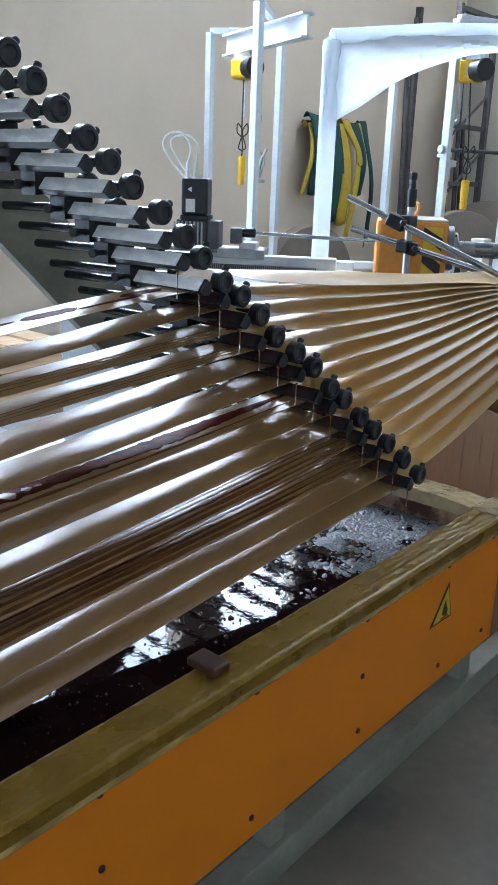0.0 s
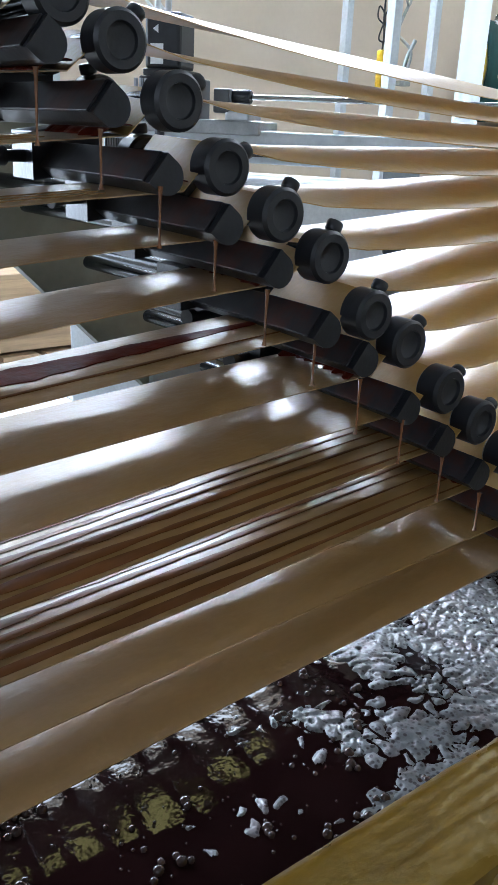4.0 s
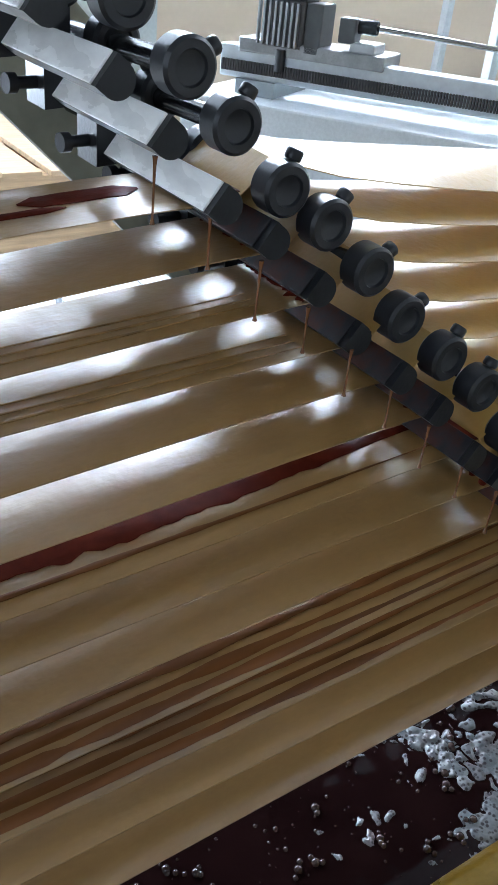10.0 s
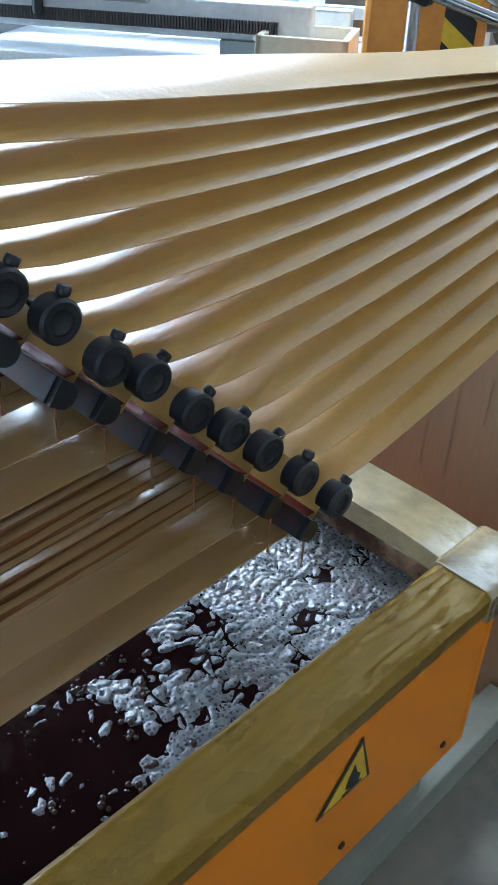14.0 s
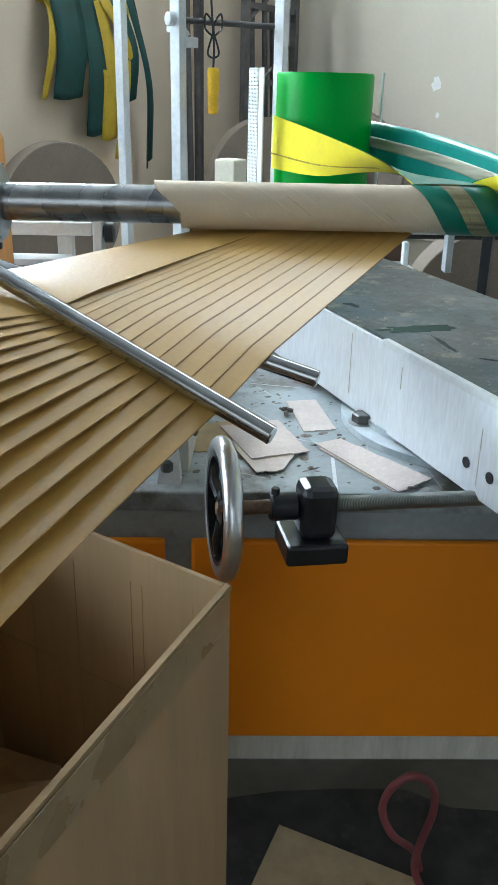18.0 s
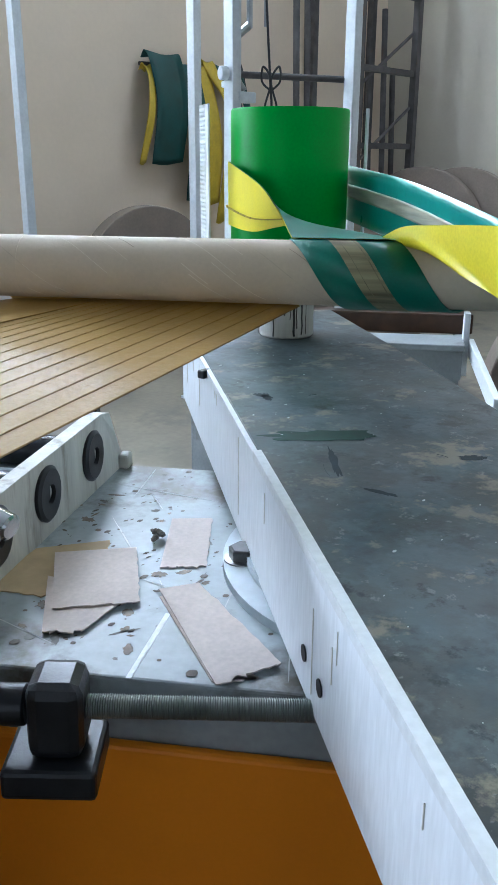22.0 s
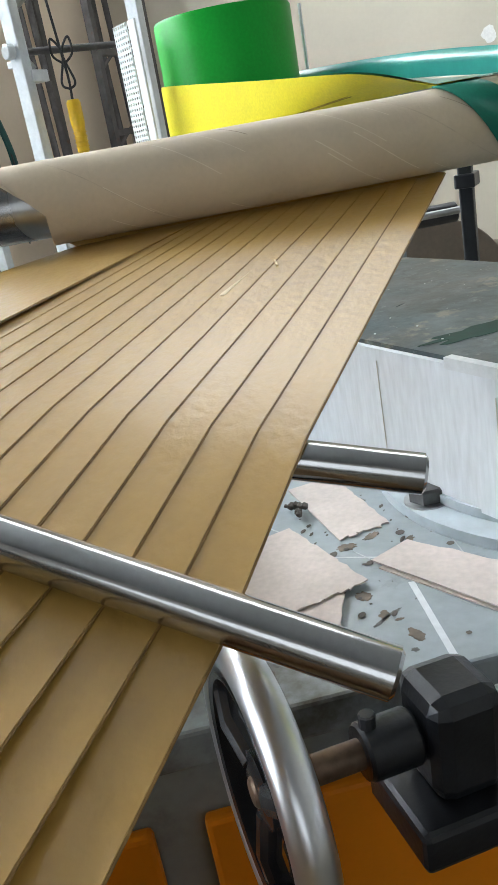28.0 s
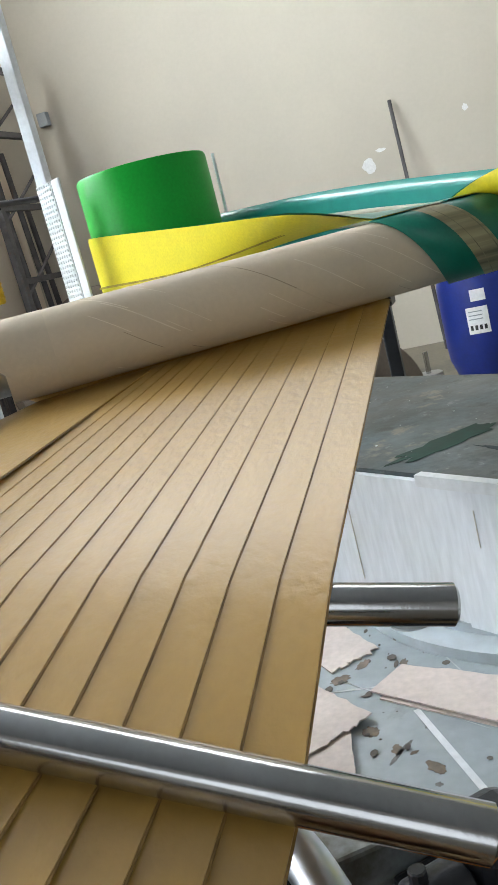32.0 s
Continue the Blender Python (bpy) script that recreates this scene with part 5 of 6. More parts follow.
part("set_screw", rod(W(0.384, SV, SZ + 0.014), W(0.384, SV, SZ + 0.024), 0.005, 10), "plastic_black", sp)
HU = 0.3230
wh = part("wheel_rim", ring(W(HU, SV, SZ), WU, 0.0735, 0.0108, 64, 14), "chrome", sp, "chrome handwheel rim", smooth=True)
part("rim_inside", lathe([(0.0650, 0), (0.0605, 0.001), (0.0605, 0.019), (0.0650, 0.020)], W(HU - 0.010, SV, SZ), W(1, SV, SZ), 64, None, False), "black_gloss", wh, smooth=True)
part("hub", lathe([(0.014, 0), (0.021, 0.002), (0.021, 0.020), (0.014, 0.024)], W(HU - 0.006, SV, SZ), W(1, SV, SZ), 28), "black_gloss", sp, smooth=True)
for i in range(3):
    a = 0.5 + 2 * math.pi * i / 3
    q = WV * math.cos(a) + Vector((0, 0, math.sin(a)))
    part("spoke", pipe([W(HU, SV, SZ) + q * 0.016, W(HU - 0.004, SV, SZ) + q * 0.040, W(HU, SV, SZ) + q * 0.068], 0.0075, 10), "black_gloss", sp, smooth=True)

# the spindle runs slightly askew to the mandrel
sd = (WU * 0.57 + WV * 0.095 + Vector((0, 0, -0.016))).normalized()
pivot_m = Matrix.Translation(metres(W(0.43, SV, SZ)))
sp.matrix_basis = pivot_m @ WU.rotation_difference(sd).to_matrix().to_4x4() @ pivot_m.inverted() @ sp.matrix_basis

# roller bracket behind the scraps
rbk = thing("roller_bracket", "white bracket plate with black round bearing caps", "bracket")
part("plate", poly([W(0.278, -0.20, 1.013), W(0.278, -0.20, 1.105), W(0.300, 0.18, 1.112), W(0.300, 0.215, 1.104), W(0.304, 0.226, 1.07), W(0.304, 0.25, 1.03), W(0.304, 0.25, 1.013)], -0.02 * WU), "stained_white", rbk)
for v in (-0.115, 0.008, 0.145):
    u = 0.279 + 0.058 * (v + 0.12)
    cp = part("bearing_cap", lathe([(0.034, 0), (0.034, 0.006), (0.030, 0.009), (0.012, 0.009), (0.011, 0.004)], W(u, v, 1.065), W(2, v, 1.065), 32), "plastic_black", rbk, smooth=True)
    tagged(part("paper_roller", rod(W(-0.5, v + 0.02, 1.065), W(u - 0.022, v, 1.065), 0.024, 28), "black_shaft", None, smooth=True), "dark steel roller under the paper fan", "roller", "rollers under the fan")
part("corner_foot", wbox(0.302, 0.318, 0.235, 0.258, 1.013, 1.035, 0.004), "stained_white", rbk)
foot = thing("clamp_foot", "pale cast foot with a hex bolt on the plate", "foot")
part("casting", poly([W(0.24, -0.24, 1.013), W(0.27, -0.24, 1.013), W(0.262, -0.21, 1.07), W(0.246, -0.21, 1.07)], 0.03 * WV), "white_paint", foot)
part("bolt", hexbolt(W(0.252, -0.235, 1.03), (0, 0, 1), 0.008, 0.012), "bolt_dark", foot)
cross = thing("fan_support", "grey support arm and box under the paper fan", "support arm")
part("arm", wbox(-0.35, 0.22, 0.30, 0.34, 1.115, 1.15, 0.003), "grey_paint", cross)
part("box_end", wbox(0.215, 0.265, 0.285, 0.345, 1.09, 1.155, 0.006), "brown_grey", cross)
part("stay", rod(W(0.24, 0.30, 1.013), W(0.24, 0.30, 1.09), 0.007, 12), "plastic_black", cross)
part("leg", wbox(0.232, 0.248, 0.31, 0.326, FLOOR, 1.09), "black_steel", cross)
cups = thing("white_jar", "small white plastic jar behind the bracket", "jar")
part("body", rod(W(0.12, 0.30, 1.155), W(0.12, 0.30, 1.185), 0.018, 20), "white_plastic", cups, smooth=True)

# card scraps
SCR = (("pale torn card scrap lying on the steel plate", [(0.423, 0.073), (0.472, 0.083), (0.491, -0.047), (0.442, -0.058)], 0.0),
       ("pale square card scrap on a pile of scraps", [(0.318, -0.049), (0.405, -0.021), (0.443, -0.140), (0.362, -0.168)], 0.004),
       ("yellowed card scrap under a paler one", [(0.290, -0.035), (0.366, 0.0), (0.400, -0.14), (0.271, -0.138)], 0.0),
       ("torn card scrap sticking out under the pile", [(0.330, -0.10), (0.43, -0.12), (0.403, -0.201), (0.367, -0.208)], 0.002),
       ("long pale torn card strip on the plate", [(0.455, -0.110), (0.493, -0.090), (0.596, -0.223), (0.545, -0.264)], 0.003),
       ("long card strip under another strip", [(0.458, -0.12), (0.485, -0.105), (0.578, -0.245), (0.540, -0.256)], 0.0))
for n, (lab, q, z) in enumerate(SCR):
    rk = random.Random(n)
    P = []
    for i in range(4):
        a, b = Vector(q[i]), Vector(q[(i + 1) % 4])
        m = 16 if i in (2, 1) else 2
        for j in range(m):
            p = a.lerp(b, j / m)
            if i in (2, 1) and j:
                p += Vector((rk.uniform(-1, 1), rk.uniform(-1, 1))) * (0.0035 if i == 2 else 0.0012)
            P.append(W(p.x, p.y, 1.0135 + z))
    tagged(part("card_scrap", poly(P, (0, 0, 0.0013)), "card_scrap" if n != 2 else "card_yellow", None), lab, "card scrap", "card scraps")
part("seam_strip", poly([W(0.472, -0.150, 1.0131), W(0.477, -0.150, 1.0131), W(0.470, -0.262, 1.0131), W(0.465, -0.262, 1.0131)], (0, 0, 0.0004)), "white_paint", base, "pale strip of sealant along a joint")
grime = random.Random(61)
for i in range(34):
    u, v = grime.choice(((0.30, 0.05), (0.33, 0.11), (0.36, -0.17), (0.44, -0.20), (0.49, -0.03), (0.40, 0.06)))
    p = W(u + grime.gauss(0, 0.022), v + grime.gauss(0, 0.022), 0)
    blotch("grime", (p.x, p.y), (grime.uniform(-1, 1), grime.uniform(-1, 1)), grime.uniform(0.002, 0.012), grime.uniform(0.0015, 0.006), "grime_brown" if i % 3 else "grime_grey", 300 + i, base, "brown smear of dried glue", z=1.01312)
for i in range(16):
    # pale scratches
    p = W(grime.uniform(0.30, 0.66), grime.uniform(-0.23, 0.20), 0)
    blotch("scratch", (p.x, p.y), (grime.uniform(-1, 1), grime.uniform(-1, 1)), grime.uniform(0.015, 0.07), grime.uniform(0.0005, 0.0012), "crumb_white", 400 + i, base, "pale scratch", z=1.01316)
dirt = bmesh.new()
rk = random.Random(77)
for i in range(290):
    u, v = rk.gauss(0.42, 0.12), rk.gauss(-0.02, 0.14)
    if not (0.25 < u < 0.7 and -0.25 < v < 0.24):
        continue
    r = abs(rk.gauss(0, 0.0014)) + 0.0006
    t = bmesh.new()
    bmesh.ops.create_icosphere(t, subdivisions=1, radius=r)
    bmesh.ops.scale(t, vec=(rk.uniform(0.7, 2.6), rk.uniform(0.7, 1.8), 0.12), verts=t.verts)
    bmesh.ops.translate(t, vec=W(u, v, 1.0138), verts=t.verts)
    add(dirt, t)
tagged(part("dirt_crumbs", dirt, "dirt", None), "dark crumbs of dried glue and dirt", "dirt", kind="stuff")
clump = thing("debris_clump", "small dark clump of swarf beside a card scrap", "debris")
for i in range(14):
    t = bmesh.new()
    bmesh.ops.create_icosphere(t, subdivisions=1, radius=rk.uniform(0.002, 0.005))
    bmesh.ops.translate(t, vec=W(0.418 + rk.gauss(0, 0.006), 0.015 + rk.gauss(0, 0.006), 1.018 + rk.random() * 0.006), verts=t.verts)
    part("swarf_piece", t, "dirt", clump)

# splice tag that travels with the paper
tag = thing("splice_tag", "pale splice tape on a moving paper strip", "tape", "", (2.613, 0.911, 1.276))
tilt = Matrix.Rotation(-0.131, 4, "Y") @ Matrix.Rotation(0.086, 4, "X")
part("tape", box((0.093, 0.0055, 0.0006), (0, 0, 0), tilt), "tape_pale", tag, "narrow pale tape")
part("loose_end", box((0.012, 0.0012, 0.0012), (0.004, -0.019, 0.0004), tilt @ Matrix.Rotation(0.5, 4, "Z")), "tape_pale", tag)

# ---- cardboard box and floor things ----
cb = thing("cardboard_box", "open brown cardboard box under the paper fan", "box")
bx0, bx1, by0, by1, bz = 1.915, 2.265, 0.715, 1.10, 1.012
part("front_wall", poly([(bx0, by0, FLOOR), (bx1, by0 + 0.03, FLOOR), (bx1, by0 + 0.03, bz + 0.030), (bx0, by0, bz)], (0, 0.006, 0)), "cardboard", cb)
part("left_wall", poly([(bx0 + 0.0006, by0 + 0.0065, FLOOR), (bx0 + 0.0006, by1 - 0.0065, FLOOR), (bx0 + 0.0006, by1 - 0.0065, bz - 0.02), (bx0 + 0.0006, by0 + 0.22, bz - 0.019), (bx0 + 0.0006, by0 + 0.16, bz - 0.006), (bx0 + 0.0006, by0 + 0.10, bz - 0.014), (bx0 + 0.0006, by0 + 0.0065, bz - 0.003)], (0.006, 0, 0)), "cardboard_red", cb, "red-stained cardboard side")
part("right_wall", poly([(bx1, by0 + 0.0365, FLOOR), (bx1, by1 - 0.0065, FLOOR), (bx1, by1 - 0.0065, bz + 0.04), (bx1, by0 + 0.0365, bz + 0.030)], (-0.006, 0, 0)), "cardboard", cb)
part("back_wall", poly([(bx0, by1, FLOOR), (bx1, by1, FLOOR), (bx1, by1, bz + 0.04), (bx0, by1, bz - 0.02)], (0, -0.006, 0)), "cardboard", cb)
part("tape_band", poly([(bx0 + 0.02, by0 - 0.0012, bz - 0.042), (bx1 - 0.004, by0 + 0.0276, bz - 0.014), (bx1 - 0.004, by0 + 0.0276, bz + 0.027), (bx0 + 0.02, by0 - 0.0012, bz - 0.002)], (0, 0.0008, 0)), "tape_brown", cb, "clear brown packing tape")
part("corner_tape", poly([(bx0 - 0.001, by0 + 0.001, bz - 0.33), (bx0 - 0.001, by0 + 0.016, bz - 0.33), (bx0 - 0.001, by0 + 0.020, bz - 0.01), (bx0 - 0.001, by0 + 0.001, bz - 0.006)], (0.0012, 0, 0)), "tape_brown", cb, "strip of packing tape on the corner")
part("box_floor", abox(bx0, bx1, by0 + 0.01, by1, FLOOR, FLOOR + 0.006), "cardboard", cb)
rk = random.Random(23)
for i in range(8):
    y, h = by0 + 0.03 + 0.039 * i + rk.uniform(-0.008, 0.008), rk.uniform(0.06, 0.26)
    part("drip_stain", box((0.0006, rk.uniform(0.0004, 0.0010), h), (bx0 - 0.0002, y, bz - 0.05 - h / 2 - rk.uniform(0, 0.05))), "stain_faint", cb)
for i, y in enumerate((0.07, 0.135, 0.15, 0.23, 0.30)):
    # creases pressed into the inner face
    part("crease", box((0.0005, 0.0009, bz - FLOOR - 0.03), (bx1 - 0.0062, by0 + y, (bz + FLOOR) / 2 + 0.01)), "flute", cb)
part("crease", box((0.0005, by1 - by0 - 0.06, 0.0012), (bx1 - 0.0062, (by0 + by1) / 2 + 0.02, bz - 0.15), Matrix.Identity(4)), "flute", cb)
rk = random.Random(3)
for i in range(7):
    x, y, z = rk.uniform(bx0 + 0.08, bx1 - 0.08), rk.uniform(by0 + 0.09, by1 - 0.08), FLOOR + 0.26 + 0.02 * i
    pts = [(x + 0.08 * math.cos(a) * rk.uniform(0.6, 1.2), y + 0.07 * math.sin(a) * rk.uniform(0.6, 1.2), z + rk.uniform(-0.03, 0.05)) for a in [i + 1.1 * q for q in range(5)]]
    tagged(part("paper_waste", poly(pts, (0, 0, 0.001)), "cardboard", None), "torn brown paper waste inside the box", "paper waste", "waste in the box")
bucket = thing("bucket", "black plastic bucket lined with grey residue on the floor", "bucket")
bc = (2.06, 0.60, FLOOR)
part("wall", lathe([(0.055, 0), (0.066, 0.12), (0.072, 0.122), (0.072, 0.128), (0.064, 0.128), (0.055, 0.02), (0.02, 0.02)], bc, (bc[0], bc[1], 2), 40), "rubber", bucket, smooth=True)
part("residue", lathe([(0.058, 0), (0.058, 0.004), (0.02, 0.008)], (bc[0], bc[1], FLOOR + 0.07), (bc[0], bc[1], 2), 32), "grey_paint", bucket, smooth=True)
# dark patch holds the floor's dirt and the shade under the cabinet
blotch("floor_dirt", (W(0.42, -0.34, 0).x, W(0.42, -0.34, 0).y), (WU.x, WU.y), 0.62, 0.20, "floor_dirt", 501, base, "black dirt and painted cabinet shade on the floor", z=FLOOR + 0.0008)
hose = curve_pts([W(0.618, -0.322, 0.430), W(0.606, -0.322, 0.468), W(0.570, -0.33, 0.508), W(0.552, -0.33, 0.555), W(0.562, -0.33, 0.595), W(0.590, -0.33, 0.617), W(0.618, -0.33, 0.597), W(0.624, -0.33, 0.55), W(0.609, -0.335, 0.49), W(0.608, -0.335, 0.44), W(0.632, -0.35, FLOOR + 0.02), W(0.68, -0.42, FLOOR + 0.012), W(0.82, -0.60, FLOOR + 0.012)], 12)
tagged(part("air_hose", pipe(hose, 0.0056, 12), "hose_red", None, smooth=True), "dull red air hose looping over the floor", "hose")
for i, (q, lab) in enumerate((([(0.42, -0.20), (0.62, -0.30), (0.60, -0.75), (0.25, -0.60)], "stained cardboard sheet on the concrete floor"), ([(0.0, -0.35), (0.2, -0.30), (0.28, -0.55), (0.05, -0.6)], "crumpled cardboard piece on the dirty floor"))):
    tagged(part("cardboard_sheet", poly([W(a, b, FLOOR + 0.004 + 0.003 * i) for a, b in q], (0, 0, 0.003)), "card_yellow", None), lab, "cardboard", "floor cardboard")

# ---- servo carriage on its rail behind the winder ----
bed = thing("saw_bed", "pale grey machine bed with linear rails", "machine bed")
part("bed_body", wbox(-1.30, -0.24, 0.0, 0.42, FLOOR, 1.165, 0.006), "white_paint", bed)
part("rail_beam", wbox(-1.25, -0.36, 0.10, 0.16, 1.20, 1.272, 0.004), "galv", bed, "bright rail beam")
part("rear_rail", wbox(-1.25, -0.30, 0.30, 0.35, 1.20, 1.245, 0.004), "aluminium", bed)
part("beam_foot", wbox(-1.2, -1.1, 0.09, 0.36, 1.165, 1.20), "grey_paint", bed)
part("beam_foot", wbox(-0.55, -0.45, 0.09, 0.36, 1.165, 1.20), "grey_paint", bed)
rack = bmesh.new()
for i in range(120):
    wbox(-1.24 + i * 0.0068, -1.2365 + i * 0.0068, 0.088, 0.10, 1.215, 1.240, 0, rack)
tagged(part("gear_rack", rack, "dark_iron", bed, "toothed steel rack"), kind="stuff")
tray = thing("wooden_tray", "open pale tray on the machine bed", "tray")
for q in ((-0.46, -0.27, 0.02, 0.035), (-0.46, -0.27, 0.20, 0.215), (-0.46, -0.445, 0.02, 0.215), (-0.285, -0.27, 0.02, 0.215)):
    part("tray_side", wbox(*q, 1.165, 1.225, 0.002), "cream", tray)
CARR = W(-0.9, 0.13, 1.272)
car = thing("servo_carriage", "black servo motor with ribbed gearbox on a rail carriage", "servo motor", "", tuple(CARR))


def C3(u, v, z):
    return WU * u + WV * v + Vector((0, 0, z))


CM = Matrix(((WU.x, WV.x, 0, 0), (WU.y, WV.y, 0, 0), (0, 0, 1, 0), (0, 0, 0, 1)))


def cbox(u0, u1, v0, v1, z0, z1, bevel=0.0, bm=None):
    return box((u1 - u0, v1 - v0, z1 - z0), ((u0 + u1) / 2, (v0 + v1) / 2, (z0 + z1) / 2), CM, bevel, bm)


part("slide", cbox(-0.30, 0.06, -0.04, 0.10, -0.012, 0.020, 0.004), "steel_dull", car)
mo = part("motor_body", cbox(-0.228, -0.138, -0.045, 0.045, 0.125, 0.245, 0.008), "plastic_black", car, "black servo motor body")
part("motor_label", cbox(-0.212, -0.180, -0.0462, -0.0452, 0.135, 0.178), "label_white", mo, "white rating label")
part("arrow_mark", poly([C3(-0.192, -0.0465, 0.200), C3(-0.192, -0.0465, 0.218), C3(-0.206, -0.0465, 0.209)], -0.0005 * WV), "label_white", mo)
part("motor_flange", cbox(-0.23, -0.135, -0.05, 0.05, 0.110, 0.125, 0.003), "plastic_black", car)
gx = part("gearbox", cbox(-0.245, -0.14, -0.04, 0.05, 0.005, 0.110, 0.004), "dark_iron", car)
for i in range(8):
    part("fin", cbox(-0.252 + i * 0.0135, -0.2465 + i * 0.0135, -0.052, -0.039, 0.012, 0.104, 0.001), "galv_dark", gx)
part("side_housing", cbox(-0.138, -0.098, -0.04, 0.05, 0.0, 0.108, 0.004), "grey_dark", car)
part("pinion_shaft", rod(C3(-0.19, -0.04, -0.045), C3(-0.19, -0.04, 0.005), 0.012, 16), "plastic_black", car)
part("cylinder_block", cbox(-0.06, -0.02, -0.03, 0.02, 0.035, 0.088, 0.004), "grey_dark", car)
part("cylinder", lathe([(0.014, 0), (0.016, 0.003), (0.016, 0.05), (0.014, 0.053)], C3(-0.03, 0.0, 0.072), C3(1, 0.0, 0.072), 24), "black_shaft", car, smooth=True)
part("push_rod", rod(C3(0.02, 0.0, 0.072), C3(0.62, -0.13, 0.068), 0.006, 14), "steel", car, "long thin steel rod", smooth=True)
part("column_bracket", cbox(-0.03, 0.03, -0.03, 0.06, 0.018, 0.040, 0.004), "aluminium", car)
for i, du in enumerate((-0.215, -0.188)):
    part("plug", rod(C3(du, 0.0, 0.245), C3(du, 0.0, 0.295), 0.0075, 12), "white_plastic", mo, smooth=True)
    part("cable", pipe(curve_pts([C3(du, 0, 0.29), C3(du + 0.008, 0.0, 0.345), C3(du - 0.025, 0.01, 0.388 - 0.008 * i), C3(du - 0.075 - 0.005 * i, 0.02, 0.382 - 0.008 * i), C3(du - 0.092, 0.03, 0.345), C3(du - 0.062, 0.05, 0.29), C3(du - 0.020, 0.055, 0.245)], 10), 0.0038, 8), "white_plastic", mo, "white cable loop", smooth=True)


# ---- hoist gantries ----
def gantry(name, columns, top, label, w=0.042):
    g = thing(name, label, "gantry")
    for x, y in columns:
        part("column", abox(x - w / 2, x + w / 2, y - w / 2, y + w / 2, FLOOR, top, 0.003), "galv", g)
        part("foot_plate", abox(x - 0.06, x + 0.06, y - 0.06, y + 0.06, FLOOR, FLOOR + 0.012, 0.002), "galv", g)
    for (x0, y0), (x1, y1) in zip(columns, columns[1:]):
        d = Vector((x1 - x0, y1 - y0, 0))
        part("top_bar", box((w * 0.9, w * 0.9, d.length), (0, 0, d.length / 2), axis_m((x0, y0, top + 0.004), (x1, y1, top + 0.004)), 0.003), "galv", g)
    return g


def hoist(g, a, b, z, spot, name):
    """I-beam from a to b with a chain hoist hanging at spot (0 to 1)."""
    A, B = Vector((*a, z)), Vector((*b, z))
    m = axis_m(A, B)
    L = (B - A).length
    beam = box((0.012, 0.10, L), (0, 0, L / 2), m, 0.0)
    box((0.07, 0.010, L), (0, 0.052, L / 2), m, 0.0, beam)
    box((0.07, 0.010, L), (0, -0.052, L / 2), m, 0.0, beam)
    part("i_beam", beam, "white_paint", g, "white painted beam")
    h = thing(name, "yellow electric chain hoist with black motor cover", "chain hoist", "chain hoists")
    c = A.lerp(B, spot) + Vector((0, 0, -0.14))
    d = (B - A).normalized()
    part("trolley", box((0.05, 0.12, 0.06), tuple(c + Vector((0, 0, 0.07))), None, 0.005), "galv", h)
    part("body", box((0.12, 0.12, 0.11), tuple(c), None, 0.02), "yellow_plastic", h)
    part("motor_cover", rod(c + d * 0.05, c + d * 0.14, 0.055, 24), "plastic_black", h, smooth=True)
    part("chain", pipe([c + Vector((0.01, 0, -0.05)), c + Vector((0.012, 0, -0.25))], 0.005, 8), "steel_dull", h)
    return h, c


def hang_pendant(p, cable_top, label):
    """A pendant control on its cable, with a tied loop of spare cable."""
    h = thing("pendant_control", label, "pendant control", "pendant controls")
    p = Vector(p)
    part("case", lathe([(0.014, 0), (0.019, 0.006), (0.019, 0.07), (0.022, 0.09), (0.022, 0.15), (0.017, 0.158)], p, p + Vector((0.02, 0.01, 1)), 14), "yellow_plastic", h, smooth=True)
    for i in range(4):
        part("grip_rib", ring(p + Vector((0, 0, 0.02 + 0.014 * i)), (0, 0, 1), 0.0195, 0.002, 18, 6), "yellow_plastic", h, smooth=True)
    t = p + Vector((0, 0, 0.158))
    part("cable", pipe(curve_pts([t, t + Vector((0.004, 0, 0.06)), t + Vector((-0.006, 0.0, 0.15)), Vector(cable_top)], 10), 0.004, 8), "wire", h, smooth=True)
    for sgn in (-1, 1):
        q = t + Vector((0, 0, 0.10))
        part("cable_loop", pipe(curve_pts([q, q + WU * sgn * 0.030 + Vector((0, 0, 0.030)), q + WU * sgn * 0.026 + Vector((0, 0, 0.075)), q + Vector((0, 0, 0.03)), q + WU * sgn * 0.02 + Vector((0, 0, -0.05)), q + Vector((0, 0, -0.07))], 8), 0.0036, 8), "wire", h, smooth=True)
    return h


g1 = gantry("hoist_gantry", [(3.49, 2.97), (4.27, 3.45), (4.06, 3.83)], 2.34, "white steel hoist gantry with an overhead beam")
h1, c1 = hoist(g1, (3.95, 3.59), (3.59, 2.74), 2.235, 0.25, "chain_hoist")
hang_pendant((3.84, 3.36, 1.475), c1, "yellow pendant control hanging from a looped black cable")
g2 = gantry("hoist_gantry", [(4.36, 2.35), (4.78, 2.17), (4.81, 2.99)], 2.34, "white steel hoist gantry beside the corner")
h2, c2 = hoist(g2, (4.77, 2.85), (4.25, 1.955), 2.235, 0.62, "chain_hoist")
hang_pendant((4.45, 2.26, 1.39), (c2.x, c2.y, c2.z), "yellow pendant control with ribbed grip on a cable")
part("tie_bar", rod((4.36, 2.37, 1.70), (4.78, 2.19, 1.70), 0.011, 14), "dark_iron", g2, "rusty tie bar")
for i, z in enumerate((1.70,)):
    part("tie_knob", rod((4.335, 2.35, z), (4.31, 2.36, z), 0.022, 14), "galv", g2)
hook = thing("lifting_clamp", "zinc-plated lifting clamp hanging on a chain", "lifting clamp")
hc = Vector((4.42, 2.33, 1.68))
